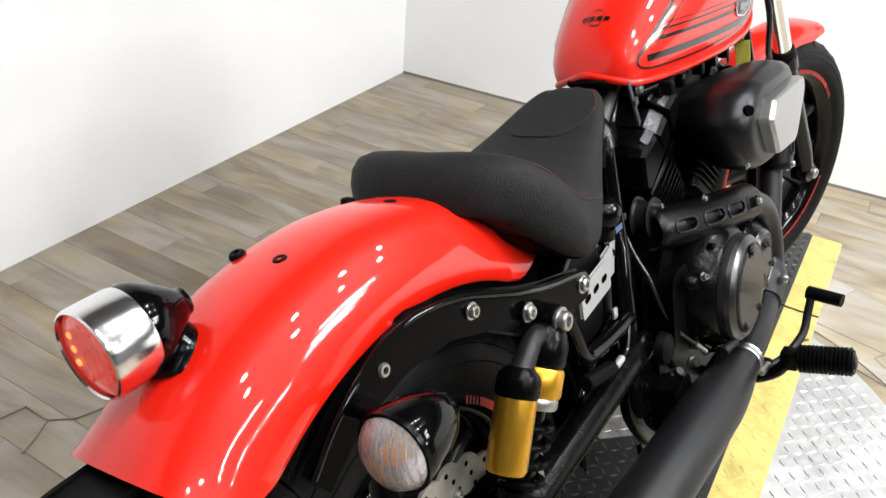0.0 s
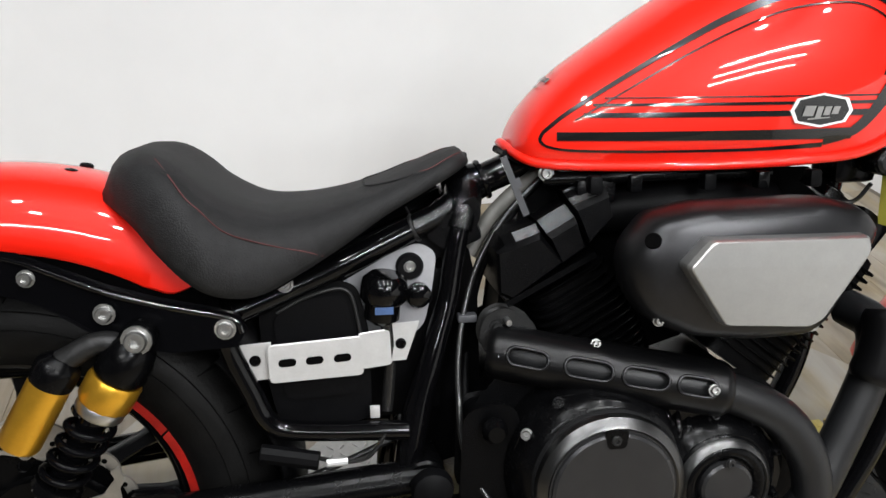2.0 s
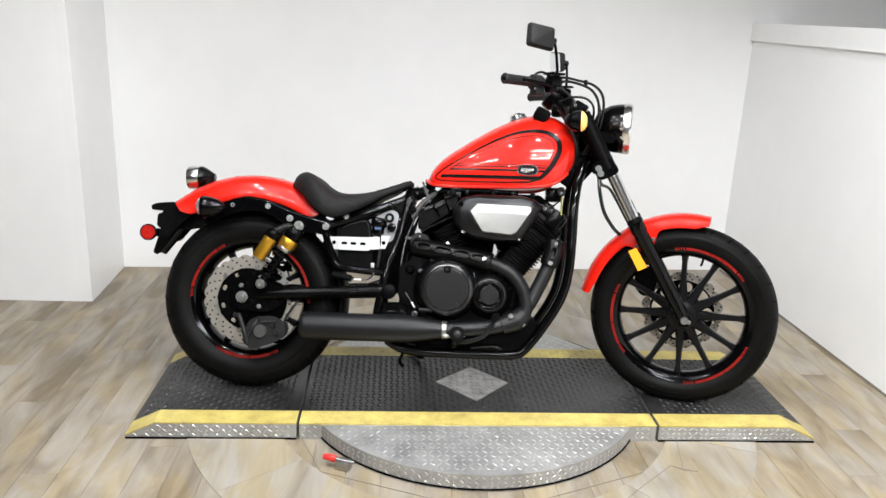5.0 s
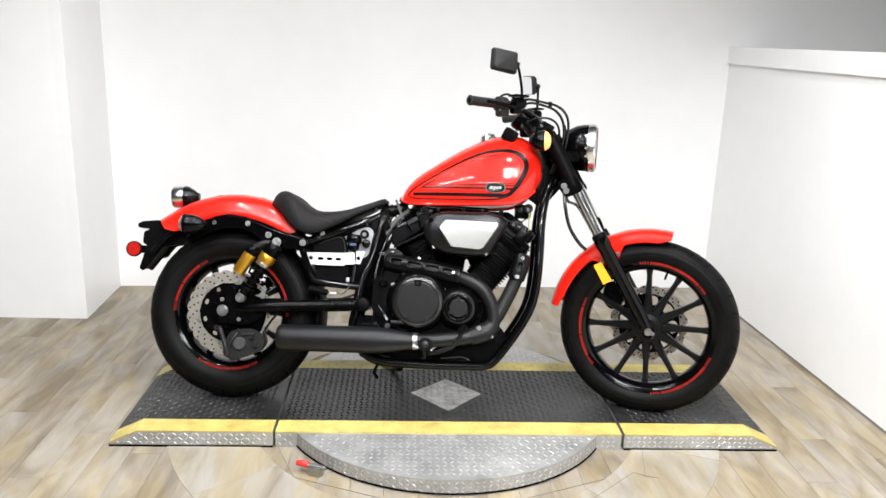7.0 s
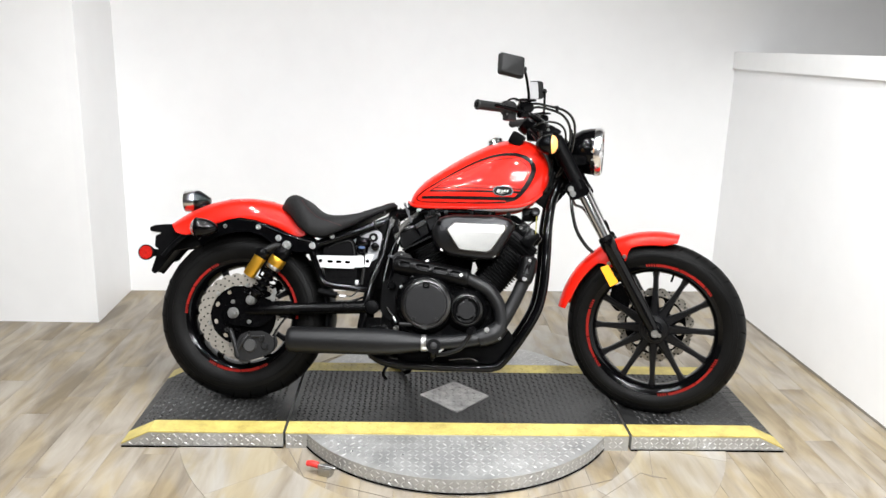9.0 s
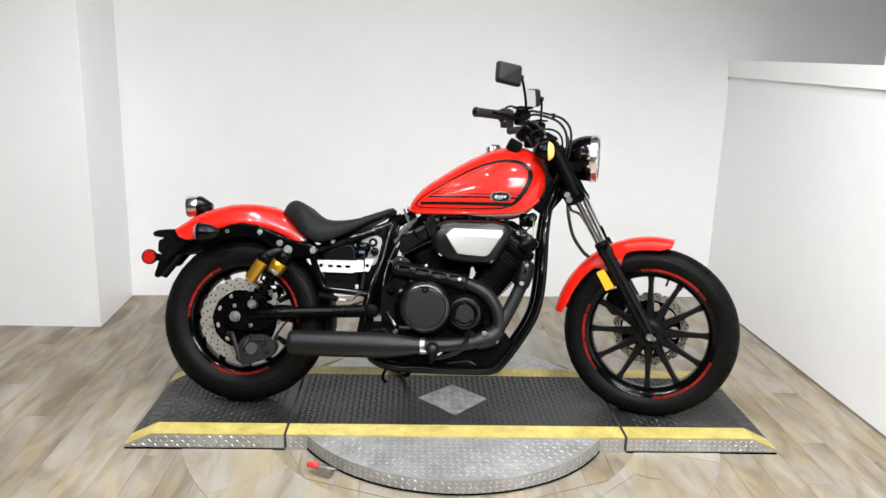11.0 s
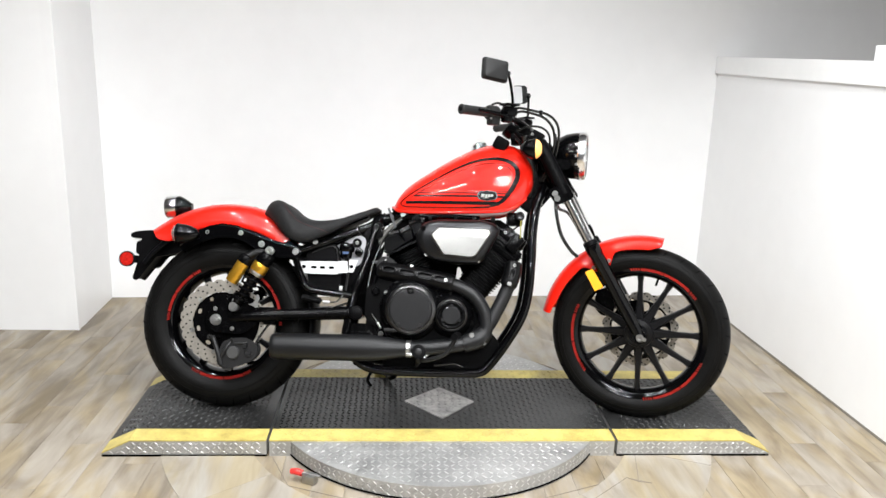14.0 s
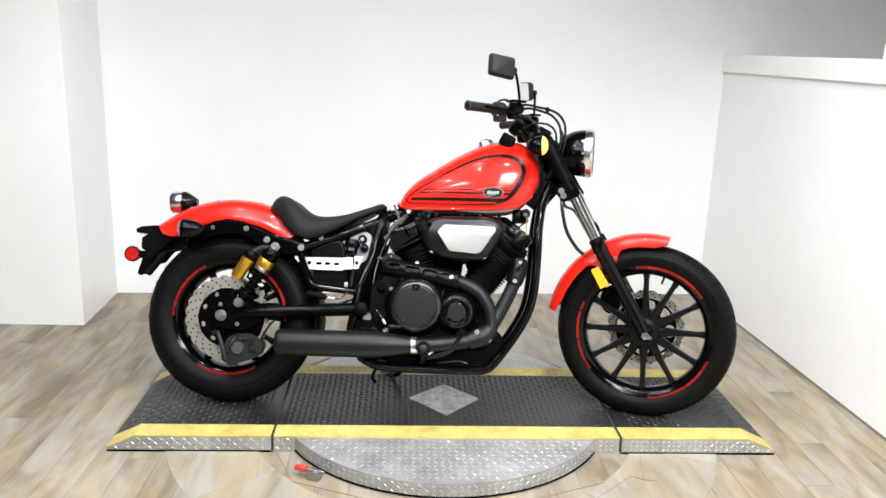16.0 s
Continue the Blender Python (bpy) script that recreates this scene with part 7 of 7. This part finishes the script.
bp("brake_line", tube([(1.09, -0.24, 1.145), (1.06, -0.25, 1.172), (1.035, -0.265, 1.168), (1.025, -0.28, 1.15)], 0.004, 8), CABLE, "", 50, lo, True)
bp("loop_clip", box(1.195, -0.152, 1.148, 0.012, 0.02, 0.02, 0.003), MATT, "", 35, lo, True)
bp("lead_cluster", tube([(1.13, -0.12, 1.07), (1.14, -0.1, 1.02), (1.15, -0.08, 0.97), (1.16, -0.07, 0.9), (1.15, -0.06, 0.84)], 0.012, 10), CABLE, "", 50, lo, True)
for k in range(4):
    bp("wire_loom", tube([(1.1 + 0.015 * k, -0.1 + 0.02 * k, 1.06), (1.14 + 0.01 * k, -0.13 + 0.02 * k, 1.0), (1.17, -0.1 + 0.02 * k, 0.93), (1.14 + 0.01 * k, -0.09 + 0.01 * k, 0.86)], 0.005, 7), CABLE, "", 50, lo, True)

for k, (y, r) in enumerate(((-0.085, 0.015), (-0.055, 0.02), (-0.02, 0.018), (0.03, 0.018))):
    bp("wire_sleeve", tube([(1.1 + 0.012 * k, y, 1.085), (1.13 + 0.008 * k, y - 0.01, 1.05), (1.15 - 0.006 * k, y, 1.0), (1.155 + 0.005 * k, y + 0.01, 0.95), (1.145, y * 0.6, 0.9)], [r, r * 0.8, r, r * 0.9, r * 0.7], 10), MATT, "", 45, lo, True)
bp("connector_block", box(1.175, -0.075, 1.065, 0.05, 0.035, 0.045, 0.008, rot=Matrix.Rotation(0.5, 4, "Y")), MATT, "", 35, lo, True)
bp("connector_block", box(1.195, -0.06, 1.0, 0.045, 0.05, 0.06, 0.01, rot=Matrix.Rotation(-0.3, 4, "Y")), SATIN, "", 35, lo, True)
bp("relay", box(1.13, -0.09, 1.088, 0.04, 0.03, 0.03, 0.006, rot=Matrix.Rotation(0.3, 4, "Y")), MATT, "", 35, lo, True)
for q in ((1.16, -0.09, 1.075), (1.19, -0.088, 1.02)):
    bp("loom_clip", bolt_bm(q, (0, -1, 0), 0.005, 0.005), STEEL, "", 35, lo, True)

# ignition switch and yellow key tag
ig = bp("ignition_lock", rod((1.1, -0.05, 0.752), (1.1, -0.098, 0.752), 0.018, 18), SATIN, "ignition lock with a yellow tag on its key", 35)
bp("lock_bezel", lathe([(0, 0.004), (0.008, 0.004), (0.012, 0.006), (0.016, 0.003), (0.016, 0), (0, 0)], (1.1, -0.098, 0.752), (0, -1, 0), 20), CARB, "", 35, ig)
bp("key_tag", box(1.104, -0.1, 0.703, 0.0016, 0.028, 0.066, 0.0004), TAG, "yellow paper key tag", 0, ig)
bp("horn_lead", tube([(1.0, -0.07, 0.73), (1.03, -0.08, 0.705), (1.07, -0.08, 0.70), (1.1, -0.07, 0.72)], 0.003, 7), CABLE, "", 50, ig)
bp("lock_mount", box(1.085, -0.03, 0.745, 0.06, 0.06, 0.05, 0.01), SATIN, "", 35, ig)

# ---- floor planks and the worn round patch, last ----
PW, PL = 0.11, 0.92
plank_me = {}


def plank_mesh(w, l, mat):
    key = (round(w, 3), round(l, 3), mat.name)
    if key not in plank_me:
        bm = box(0, 0, -0.005, w - 0.0008, l - 0.0008, 0.01, 0.0006, seg=1)
        me = bpy.data.meshes.new("plank")
        bm.to_mesh(me)
        bm.free()
        me.materials.append(mat)
        plank_me[key] = me
    return plank_me[key]


col = 0
x = -2.75
while x < 2.0:
    off = (0.0, 0.31, 0.61, 0.15, 0.47, 0.77)[col % 6]
    y = -3.68 + off - PL
    while y < 1.75:
        a, b = max(y, -3.68), min(y + PL, 1.72)
        if b - a > 0.06:
            ob = new("plank", plank_mesh(PW, b - a, PLANK))
            ob.location = (x, (a + b) / 2, 0.0)
            ob.parent = floor
            ob.matrix_parent_inverse = Matrix()
        y += PL
    x += PW
    col += 1
rest = []
for c in range(-44, 45):
    for r in range(-8, 3):
        xx, yy = c * PW, r * PL
        if -4.6 < xx < 4.6 and not (-2.8 < xx < 2.02 and yy > -3.5):
            rest.append((xx, yy))
bm = bmesh.new()
for xx, yy in rest:
    box(xx, yy - PL / 2, -0.005, PW - 0.0012, PL - 0.0012, 0.01, 0, bm)
far_floor = part("outer_planks", bm, PLANK, floor, smooth=0)
tagged(far_floor, "worn wood-look planks", kind="stuff")


def wedge(r0, r1, a0, a1, lift):
    bm = bmesh.new()
    aa = np.linspace(a0, a1, 9)
    pts = [(TX + r1 * math.cos(a), TY + r1 * math.sin(a)) for a in aa] + [(TX + r0 * math.cos(a), TY + r0 * math.sin(a)) for a in aa[::-1]]
    lo = [bm.verts.new((x, y, FLOOR + 0.0005)) for x, y in pts]
    hi = [bm.verts.new((x, y, FLOOR + lift)) for x, y in pts]
    n = len(lo)
    bm.faces.new(hi)
    for i in range(n):
        bm.faces.new((lo[i], lo[(i + 1) % n], hi[(i + 1) % n], hi[i]))
    return bm


patch = tagged(new("floor_patch"), "pale worn ring of patched boards round the turntable", "floor patch", kind="structure")
for k in range(12):
    a0, a1 = 2 * pi * k / 12 + 0.13, 2 * pi * (k + 1) / 12 + 0.13
    part("patch_board", wedge(0.735, 1.035, a0 + 0.0006, a1 - 0.0006, 0.0025 + 0.0004 * (k % 3)), PATCH, patch, smooth=0)
part("patch_seam", wedge(0.732, 0.7345, 0, 2 * pi, 0.0022), JOINT, patch, smooth=0)
part("patch_seam", wedge(1.036, 1.038, 0, 2 * pi, 0.0022), JOINT, patch, smooth=0)


def seam(pts, width, name, mat):
    """A thin open joint between worn boards along points in x, y."""
    bm = bmesh.new()
    for (x0, y0), (x1, y1) in zip(pts, pts[1:]):
        d = Vector((x1 - x0, y1 - y0))
        box((x0 + x1) / 2, (y0 + y1) / 2, FLOOR + 0.0022, d.length + width, width, 0.0034, 0, bm, Matrix.Rotation(math.atan2(d.y, d.x), 4, "Z"))
    return part(name, bm, mat, patch, smooth=0)


seam([(-0.72, 0.985), (-0.635, 0.968), (-0.636, 0.899), (-0.599, 0.857), (-0.52, 0.83)], 0.0035, "open_joint", JOINT)
seam([(-0.72, 0.86), (-0.684, 0.873), (-0.636, 0.899)], 0.003, "open_joint", JOINT)
seam([(0.78, -0.34), (0.756, -0.406), (0.717, -0.586)], 0.002, "open_joint", JOINT)
seam([(0.682, -0.558), (0.528, -0.699), (0.44, -0.79)], 0.002, "open_joint", JOINT)
part("chipped_corner", prism([(0.717, 0.586), (0.682, 0.558), (0.761, 0.594)], 0, 0.001), JOINT, patch, smooth=0).matrix_local = Matrix.Translation((0, 0, FLOOR + 0.0034)) @ Matrix.Rotation(pi / 2, 4, "X")
